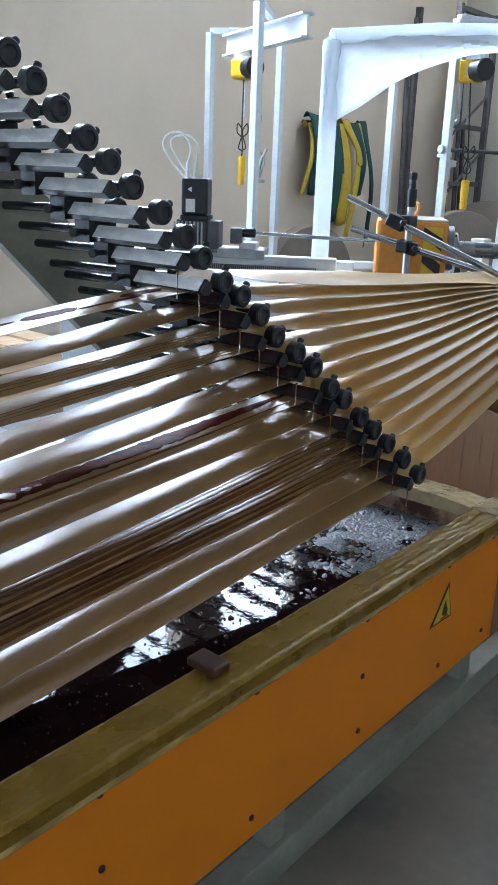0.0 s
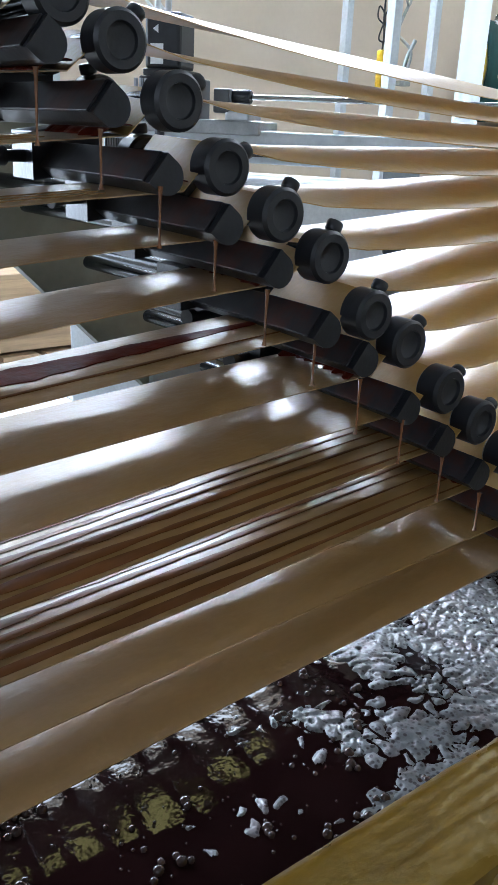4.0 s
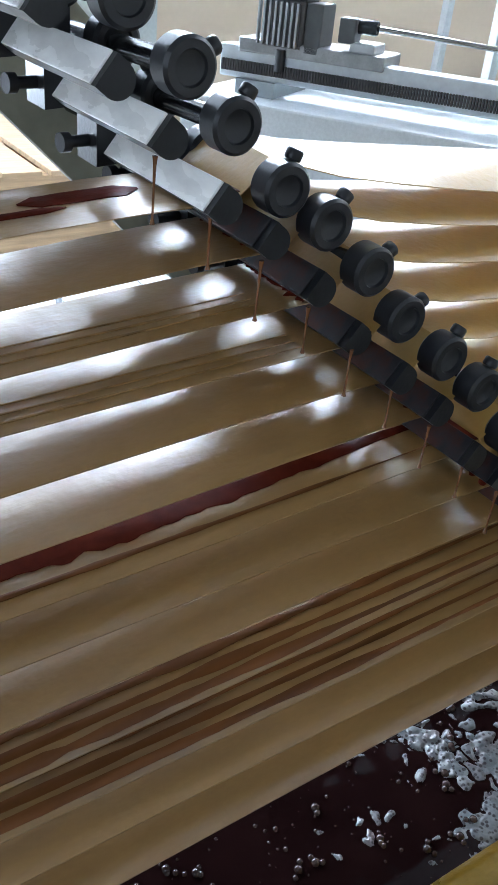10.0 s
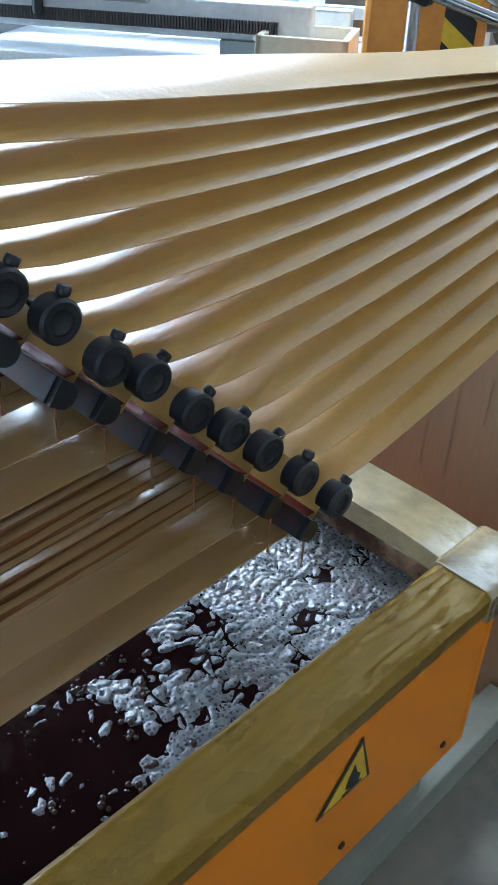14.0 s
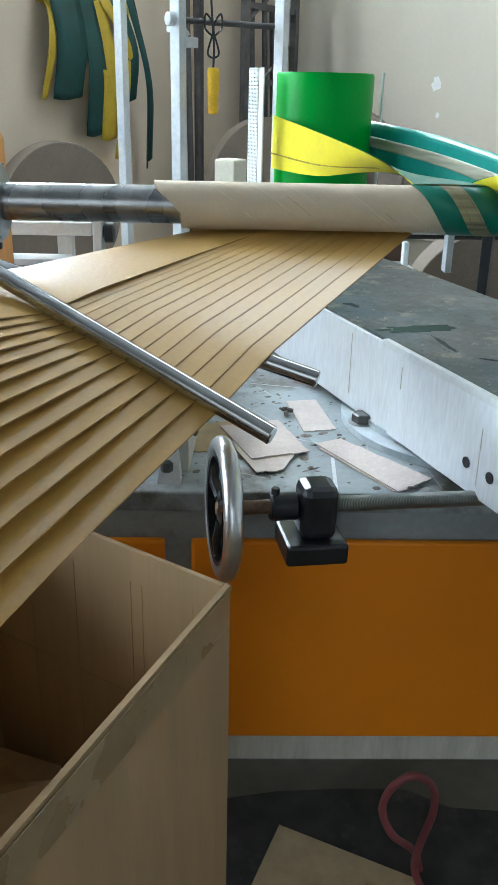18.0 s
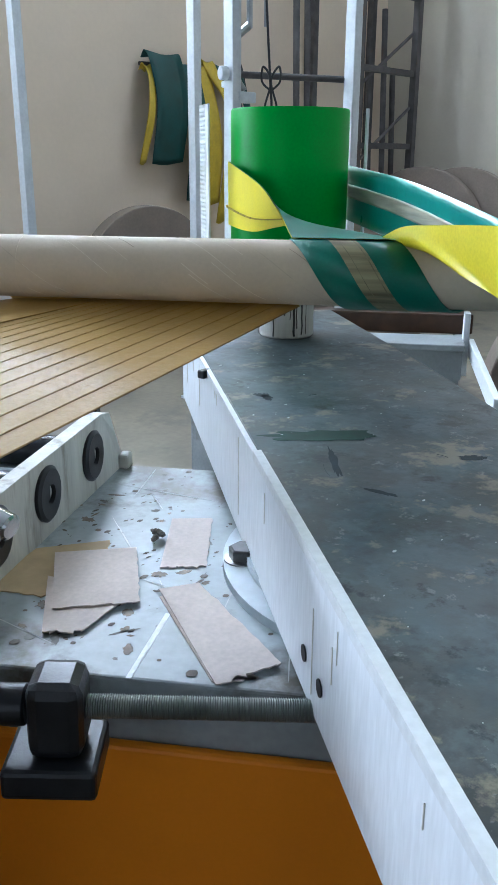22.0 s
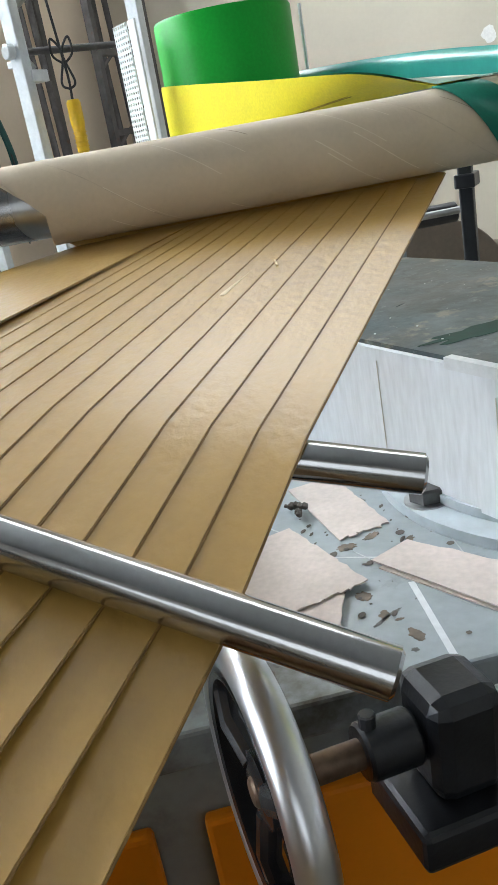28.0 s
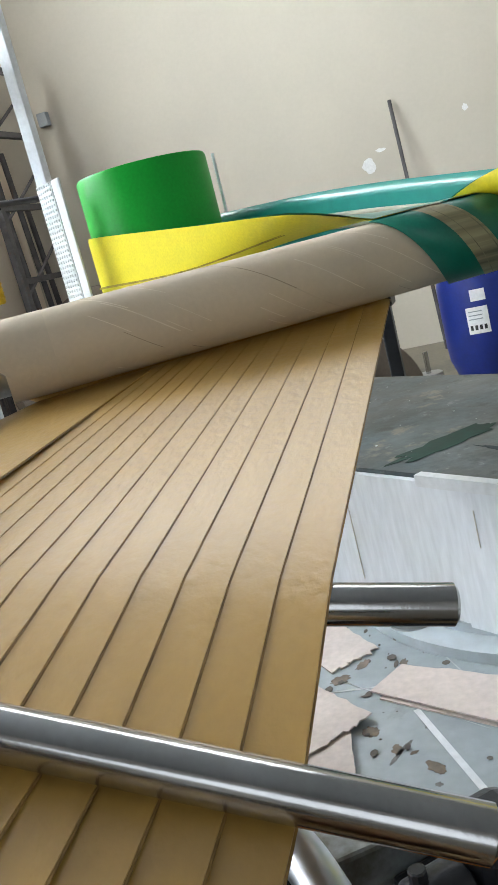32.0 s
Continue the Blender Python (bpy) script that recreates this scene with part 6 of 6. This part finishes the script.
part("chain", pipe([hc + Vector((0, 0, 0.6)), hc + Vector((0, 0, 0.16))], 0.010, 8), "steel_dull", hook)
part("arm_upper", pipe(curve_pts([hc + Vector((0, 0, 0.17)), hc + WU * -0.05 + Vector((0, 0, 0.12)), hc + WU * -0.045 + Vector((0, 0, 0.02)), hc + WU * -0.02 + Vector((0, 0, -0.03))], 8), 0.013, 8), "zinc", hook, smooth=True)
part("arm_lower", box((0.08, 0.045, 0.034), tuple(hc + WU * -0.02 + Vector((0, 0, -0.05))), Matrix.Identity(4), 0.003), "galv", hook)
part("jaw", box((0.06, 0.04, 0.02), tuple(hc + WU * -0.06 + Vector((0, 0, -0.01))), Matrix.Identity(4), 0.003), "galv", hook)
hk2 = thing("lifting_clamp", "scissor lifting clamp hanging by the pendant", "lifting clamp")
hd = Vector((3.93, 3.31, 1.50))
part("hook", ring(hd + Vector((0, 0, 0.34)), (0.3, -0.9, 0), 0.02, 0.006, 24, 8), "zinc", hk2, smooth=True)
part("chain", pipe([hd + Vector((0, 0, 0.75)), hd + Vector((0, 0, 0.36))], 0.006, 8), "steel_dull", hk2)
part("arm_left", pipe(curve_pts([hd + Vector((0, 0, 0.32)), hd + WU * -0.03 + Vector((0, 0, 0.24)), hd + WU * -0.035 + Vector((0, 0, 0.20)), hd + WU * 0.03 + Vector((0, 0, 0.13)), hd + WU * 0.01 + Vector((0, 0, 0.02))], 8), 0.007, 8), "zinc", hk2, smooth=True)
part("arm_right", pipe(curve_pts([hd + WU * 0.045 + Vector((0, 0, 0.18)), hd + WU * 0.012 + Vector((0, 0, 0.10)), hd + Vector((0, 0, 0.02))], 8), 0.009, 8), "zinc", hk2, smooth=True)
part("jaw", box((0.07, 0.05, 0.02), tuple(hd), None, 0.003), "zinc", hk2)
wrapped = thing("wrapped_pipe", "thick white pipe with a plastic bag pulled over its top", "pipe")
part("pipe", rod((2.80, 2.02, FLOOR), (2.80, 2.02, 2.02), 0.034, 28), "bag", wrapped, smooth=True)
bagn = [(2.78, 2.04, 1.66), (2.80, 2.02, 1.72), (2.90, 1.94, 1.80), (3.06, 1.83, 1.92), (3.35, 1.70, 2.02), (3.7, 1.6, 2.05)]
bagf = [(2.78, 2.05, 2.00), (2.80, 2.03, 2.035), (2.90, 1.96, 2.05), (3.06, 1.86, 2.07), (3.35, 1.74, 2.10), (3.7, 1.62, 2.14)]
nb, fb = curve_pts(bagn, 8), curve_pts(bagf, 8)
bb = bmesh.new()
rows = []
for i, (p, q) in enumerate(zip(nb, fb)):
    rows.append([bb.verts.new(p.lerp(q, s / 10) + Vector((-0.6, -0.8, 0)) * (0.03 * math.sin(math.pi * s / 10) + 0.006 * math.sin(i * 1.3 + s * 1.9))) for s in range(11)])
for r0, r1 in zip(rows, rows[1:]):
    for s in range(10):
        bb.faces.new((r0[s], r0[s + 1], r1[s + 1], r1[s]))
bg = part("plastic_bag", bb, "bag", wrapped, "crumpled white plastic bag", smooth=True)
bg.modifiers.new("thickness", "SOLIDIFY").thickness = 0.002
part("top_tube", pipe([(2.80, 2.02, 2.03), (3.2, 1.80, 2.09), (3.8, 1.57, 2.15)], 0.03, 14), "bag", wrapped, smooth=True)

# ---- along the walls ----
def wall_belt(x, z_top, length, width, mat, y=4.33, droop=0.05, lean=0.0):
    a = curve_pts([(x, y + 0.04, z_top - 0.03), (x, y, z_top), (x, y - 0.05, z_top - 0.06), (x + lean, y - 0.05 - droop, z_top - length * 0.5), (x + lean * 1.6, y - 0.04, z_top - length)], 8)
    t = bmesh.new()
    rws = [[t.verts.new(p + Vector((s * width / 4, 0, 0.01 * math.sin(i * 0.3 + s)))) for s in range(5)] for i, p in enumerate(a)]
    for r0, r1 in zip(rws, rws[1:]):
        for s in range(4):
            t.faces.new((r0[s], r0[s + 1], r1[s + 1], r1[s]))
    ob = part("hanging_belt", t, mat, None, smooth=True)
    m = ob.modifiers.new("thickness", "SOLIDIFY")
    m.thickness = 0.006
    return tagged(ob, {"green_belt_old": "dark green spare belt hanging on the wall", "yellow_belt_dull": "yellow spare belt hanging on the wall", "wire": "thin black strap hanging on the wall"}[mat], "belt", "hanging belts")


for x, z, L, w, mat, lean in ((5.72, 2.02, 0.62, 0.20, "green_belt_old", 0.0), (5.95, 1.98, 0.80, 0.13, "green_belt_old", 0.03), (6.06, 1.97, 0.82, 0.12, "yellow_belt_dull", 0.05), (5.70, 1.95, 0.55, 0.04, "yellow_belt_dull", -0.05),
                              (6.18, 2.0, 0.55, 0.07, "yellow_belt_dull", 0.12), (6.28, 1.99, 0.60, 0.10, "green_belt_old", 0.06), (6.36, 1.98, 0.95, 0.06, "yellow_belt_dull", -0.06), (6.44, 2.0, 1.0, 0.05, "green_belt_old", 0.10), (6.50, 2.0, 1.05, 0.012, "wire", 0.06)):
    wall_belt(x, z, L, w * 1.25, mat, lean=lean)
tagged(part("belt_peg", rod((5.7, 4.36, 1.955), (6.55, 4.36, 1.965), 0.012, 12), "dark_iron", None), "iron peg bar that carries the spare belts", "peg bar")


def reel(c, way, r, w, label):
    t = thing("paper_reel", label, "reel", "reels")
    c, way = Vector(c), Vector(way).normalized()
    part("roll", lathe([(0.05, 0), (r - 0.004, 0), (r, 0.004), (r, w - 0.004), (r - 0.004, w), (0.05, w)], c, c + way, 56), "reel", t, smooth=True)
    part("core", lathe([(0.05, -0.001), (0.05, w + 0.001), (0.04, w + 0.001), (0.04, -0.001)], c, c + way, 28), "cardboard", t, smooth=True)
    return t


reel((5.40, 3.95, FLOOR + 0.40), (0.25, 1, 0.0), 0.40, 0.12, "large grey-brown paper reel leaning by the wall")
reel((7.05, 3.55, FLOOR + 0.46), (0.5, 0.85, 0.0), 0.46, 0.12, "large paper reel in the dark corner")
reel((7.72, 3.66, FLOOR + 0.50), (1, 0.12, 0.0), 0.50, 0.07, "large brown paper reel leaning at the end wall")
reel((7.86, 3.40, FLOOR + 0.50), (1, 0.12, 0.0), 0.50, 0.07, "brown paper reel behind another at the end wall")
reel((5.05, 1.35, FLOOR + 0.30), (0.75, 0.55, 0.05), 0.30, 0.14, "paper reel standing on the floor behind the winder")
reel((4.75, 2.0, FLOOR + 0.26), (0.5, 0.8, 0.0), 0.26, 0.12, "small paper reel lying behind the mandrel")
rackt = thing("iron_rack", "dark iron shelving frame in the corner", "rack")
for x, y in ((7.25, 3.9), (7.25, 4.3), (7.95, 3.9), (7.95, 4.3)):
    part("post", abox(x - 0.025, x + 0.025, y - 0.025, y + 0.025, FLOOR, 3.0), "dark_iron", rackt)
for z in (1.0, 1.5, 2.0, 2.5, 2.95):
    part("shelf_bar", abox(7.25, 7.95, 3.89, 3.93, z, z + 0.04), "dark_iron", rackt)
for i in range(4):
    part("brace", pipe([(7.25, 3.9, 0.9 + 0.5 * i), (7.95, 3.92, 1.3 + 0.5 * i)], 0.012, 8), "dark_iron", rackt)
for i, (x, y, h) in enumerate(((6.75, 4.15, 2.2), (6.92, 4.2, 2.5), (7.70, 4.22, 1.9), (7.85, 4.2, 2.1), (8.02, 4.22, 1.7))):
    tagged(part("iron_bar", rod((x, y - 0.15, FLOOR), (x + 0.12, y, FLOOR + h), 0.022, 12), "dark_iron", None), "dark iron bar leaning against the wall", "bar", "leaning bars")
tagged(part("leaning_pole", rod((7.95, 1.285, FLOOR), (8.26, 1.373, 2.075), 0.013, 12), "dark_iron", None), "thin metal pole leaning on the pale wall", "pole")
for i, (y, z, w, h) in enumerate(((1.60, 1.70, 0.10, 0.12), (1.50, 1.78, 0.09, 0.03), (2.85, 1.54, 0.08, 0.13), (2.82, 1.32, 0.03, 0.05), (0.9, 1.9, 0.05, 0.05))):
    rk = random.Random(i)
    pts = [(8.298, y + w * 0.5 * math.cos(a) * rk.uniform(0.6, 1.1), z + h * 0.5 * math.sin(a) * rk.uniform(0.6, 1.1)) for a in [q * 0.45 for q in range(14)]]
    tagged(part("filler_patch", poly(pts, (-0.002, 0, 0)), "patch", None), "white filler patch on the pale wall", "wall patch", "filler patches")
cup = thing("switch_box", "small grey box high on the wall", "switch box")
part("case", abox(8.24, 8.298, 3.89, 3.97, 2.62, 2.72, 0.004), "grey_paint", cup)

barrel = thing("plastic_barrel", "blue plastic barrel with white labels on the floor", "barrel")
bcx, bcy = 6.86, 0.935
part("shell", lathe([(0.17, 0), (0.20, 0.015), (0.235, 0.12), (0.24, 0.2), (0.24, 0.52), (0.22, 0.60), (0.17, 0.64), (0.165, 0.70), (0.15, 0.705)], (bcx, bcy, FLOOR), (bcx, bcy, 2), 48), "blue_plastic", barrel, smooth=True)


def on_barrel(a0, a1, z0, z1, r):
    t = bmesh.new()
    n = 8
    vs = [[t.verts.new((bcx + r * math.cos(a), bcy + r * math.sin(a), z)) for z in (z0, z1)] for a in [a0 + (a1 - a0) * i / n for i in range(n + 1)]]
    for p, q in zip(vs, vs[1:]):
        t.faces.new((p[0], q[0], q[1], p[1]))
    return t


lb = part("label", on_barrel(2.75, 3.22, FLOOR + 0.27, FLOOR + 0.41, 0.2415), "label_white", barrel, "white hazard label")
for i in range(4):
    part("hazard_mark", on_barrel(2.80 + 0.10 * i, 2.86 + 0.10 * i, FLOOR + 0.29, FLOOR + 0.315, 0.2425), "black_paint", lb)
for i in range(3):
    part("text_bar", on_barrel(2.80, 3.1, FLOOR + 0.345 + 0.02 * i, FLOOR + 0.35 + 0.02 * i, 0.2425), "grey_paint", lb)
part("small_label", on_barrel(2.9, 3.22, FLOOR + 0.44, FLOOR + 0.50, 0.2415), "label_white", barrel, "small white label")
spd = thing("spindle_stand", "steel spindle with a round collar standing on the floor", "spindle")
sx, sy = 6.05, 1.20
part("tube", rod((sx, sy, FLOOR), (sx, sy, FLOOR + 0.20), 0.030, 24), "steel_dull", spd, smooth=True)
part("collar", rod((sx, sy, FLOOR + 0.20), (sx, sy, FLOOR + 0.225), 0.065, 32), "steel_dull", spd, smooth=True)
part("pin", rod((sx, sy, FLOOR + 0.22), (sx, sy, FLOOR + 0.33), 0.012, 14), "steel", spd, smooth=True)
stnd = thing("reel_stand", "pale reel stand arm on a black post behind the tube", "stand")
part("post", abox(3.70, 3.725, 0.95, 0.975, FLOOR, 1.30, 0.003), "black_steel", stnd)
part("bracket", abox(3.694, 3.75, 0.944, 0.981, 1.20, 1.225, 0.003), "black_steel", stnd)
tagged(stnd, "black steel post with a bracket behind the tube", "stand")
bench = thing("delivery_bench", "grey steel delivery bench with a brown beam and black roller", "bench")
part("rail", wbox(0.30, 0.893, 1.44, 1.58, 0.945, 0.962, 0.003), "grey_paint", bench)
part("apron", wbox(0.30, 0.893, 1.50, 1.515, 0.85, 0.935), "grey_paint", bench)
part("corner_post", wbox(0.895, 0.912, 1.55, 1.59, 0.85, 1.03, 0.002), "white_paint", bench, "white corner post")
part("side_plate", wbox(0.914, 0.930, 0.95, 1.60, 0.905, 0.95, 0.002), "white_paint", bench, "white side plate")
part("beam", wbox(0.30, 0.93, 1.66, 1.72, 0.95, 1.008, 0.004), "brown_wood", bench, "dark brown beam")
part("roller", rod(W(0.56, 1.76, 1.04), W(1.3, 1.76, 1.04), 0.030, 24), "plastic_black", bench, "black roller", smooth=True)
part("roller_bracket", wbox(0.522, 0.55, 1.70, 1.79, 0.95, 1.085, 0.002), "white_paint", bench, "white roller bracket")
part("guide_bar", rod(W(0.70, 1.42, 1.086), W(1.2, 1.42, 1.086), 0.009, 16), "steel_dull", bench, "steel guide bar", smooth=True)
part("bar_bracket", wbox(1.00, 1.02, 1.41, 1.46, 0.962, 1.09, 0.002), "grey_paint", bench)
for u in (0.42, 0.86):
    part("leg", wbox(u, u + 0.03, 1.52, 1.56, FLOOR, 0.945, 0.002), "grey_paint", bench)
for u in (0.35, 0.88):
    part("bearer", wbox(u, u + 0.04, 1.58, 1.72, 0.92, 0.95, 0.002), "grey_paint", bench)
arms = thing("reel_arm_frame", "white steel reel arms on a stand behind the mandrel", "frame")
part("upper_arm", wbox(-0.55, 0.055, 0.49, 0.53, 1.205, 1.232, 0.003), "white_paint", arms)
part("lower_arm", wbox(-0.55, 0.015, 0.44, 0.50, 1.155, 1.168, 0.002), "white_paint", arms)
part("end_plate", wbox(0.057, 0.075, 0.485, 0.535, 1.15, 1.245, 0.003), "galv", arms)
part("end_knob", lathe([(0.012, 0), (0.02, 0.004), (0.02, 0.02), (0.012, 0.024)], W(0.076, 0.51, 1.21), W(1, 0.51, 1.21), 20), "plastic_black", arms, smooth=True)
for u in (-0.50, 0.0):
    part("leg", wbox(u - 0.015, u + 0.015, 0.495, 0.525, FLOOR, 1.204, 0.002), "white_paint", arms)
cream_blk = thing("foam_block", "cream block standing behind the mandrel", "block")
part("block", abox(4.12, 4.20, 1.95, 2.03, 0.9, 1.264, 0.006), "cream", cream_blk)
part("base", abox(4.0, 4.4, 1.85, 2.2, FLOOR, 0.9), "grey_paint", cream_blk)

# ---- feed side: pallets, crates and covers seen below and between the strips ----
for i in range(3):
    pal = thing("wooden_pallet", "pale wooden pallet stacked by the door", "pallet", "pallets")
    z = FLOOR + 0.14 * i
    for j in range(6):
        part("board", abox(1.45 + 0.16 * j, 1.58 + 0.16 * j, 3.15, 4.15, z + 0.11, z + 0.128, 0.002), "wood", pal)
    for y in (3.17, 3.60, 4.05):
        part("bearer", abox(1.45, 2.39, y, y + 0.09, z, z + 0.11, 0.002), "wood", pal)
valve = thing("valve_wheel", "small black valve handwheel below the strips", "valve wheel")
VW = Vector((1.65, 2.81, 0.547))
part("rim", ring(VW, (0.1, -0.2, 1), 0.055, 0.008, 36, 10), "black_gloss", valve, smooth=True)
part("stem", rod((VW.x, VW.y, 0.452), VW, 0.01, 12), "steel_dull", valve, smooth=True)
for i in range(3):
    a = i * 2.09
    part("spoke", pipe([VW - Vector((0, 0, 0.004)), VW + Vector((0.053 * math.cos(a), 0.053 * math.sin(a), 0))], 0.005, 8), "black_gloss", valve)
# white tiles stand in for the sunlit floor by the door
plinth = thing("white_plinth", "raised white tiles in place of the sunlit floor by the door", "plinth")
for i in range(5):
    for j in range(3):
        part("tile", abox(1.10 + 0.30 * i, 1.395 + 0.30 * i, 2.30 + 0.27 * j, 2.565 + 0.27 * j, FLOOR, 0.452, 0.002), "white_paint", plinth)


# ---- what moves ----
def motions():
    # the servo carriage runs along its rail
    walk(car, [(t, Matrix.Translation(metres(W(u, 0.13, 1.272)))) for t, u in
               ((0, -0.665), (1.0, -0.67), (1.5, -0.70), (2.0, -0.78), (2.5, -0.88), (3.0, -0.915), (3.5, -0.905), (9.5, -0.90), (12.5, -0.875), (15.5, -0.675), (32, -0.675))])
    # the paper tube turns on the mandrel
    base_m = Matrix.Translation(TUBE_LOC) @ TUBE_ROT.to_matrix().to_4x4()
    walk(tube, [(0.1 * i, base_m @ Matrix.Rotation(-radians(24) * i, 4, "Z")) for i in range(321)])
    # the loose belt run sags and lifts a little
    walk(loose, [(t, Matrix.Translation((0, 0, z))) for t, z in ((0, -0.018), (22.0, -0.018), (23.0, 0), (25.5, 0), (27.5, -0.018), (32.0, -0.018))])
    # the splice tag rides on a strip until it goes under the tube
    p0, v = Vector((2.598, 0.897, 1.2745)), Vector((0.150, -0.004, 0.0195))
    way_in = [(0, on_feed(6, -1.2, 0.3)), (20.0, on_feed(6, -1.2, 0.3)), (24.0, on_feed(6, 1.2, 0.3)), (25.0, station(6) + Vector((0.02, 0.03, 0.002)))]
    way_on = [(t, p0 + v * (t - 28.0)) for t in (27.5, 28.0, 28.5, 29.0)]
    rows = [(t, Matrix.Translation(metres(p))) for t, p in way_in + way_on]
    wound = Matrix.Translation(metres(W(0.45, TV, TZ))) @ Matrix.Rotation(math.atan2(WU.y, WU.x), 4, "Z")
    walk(tag, rows + [(29.35, wound), (32.0, wound)])


motions()
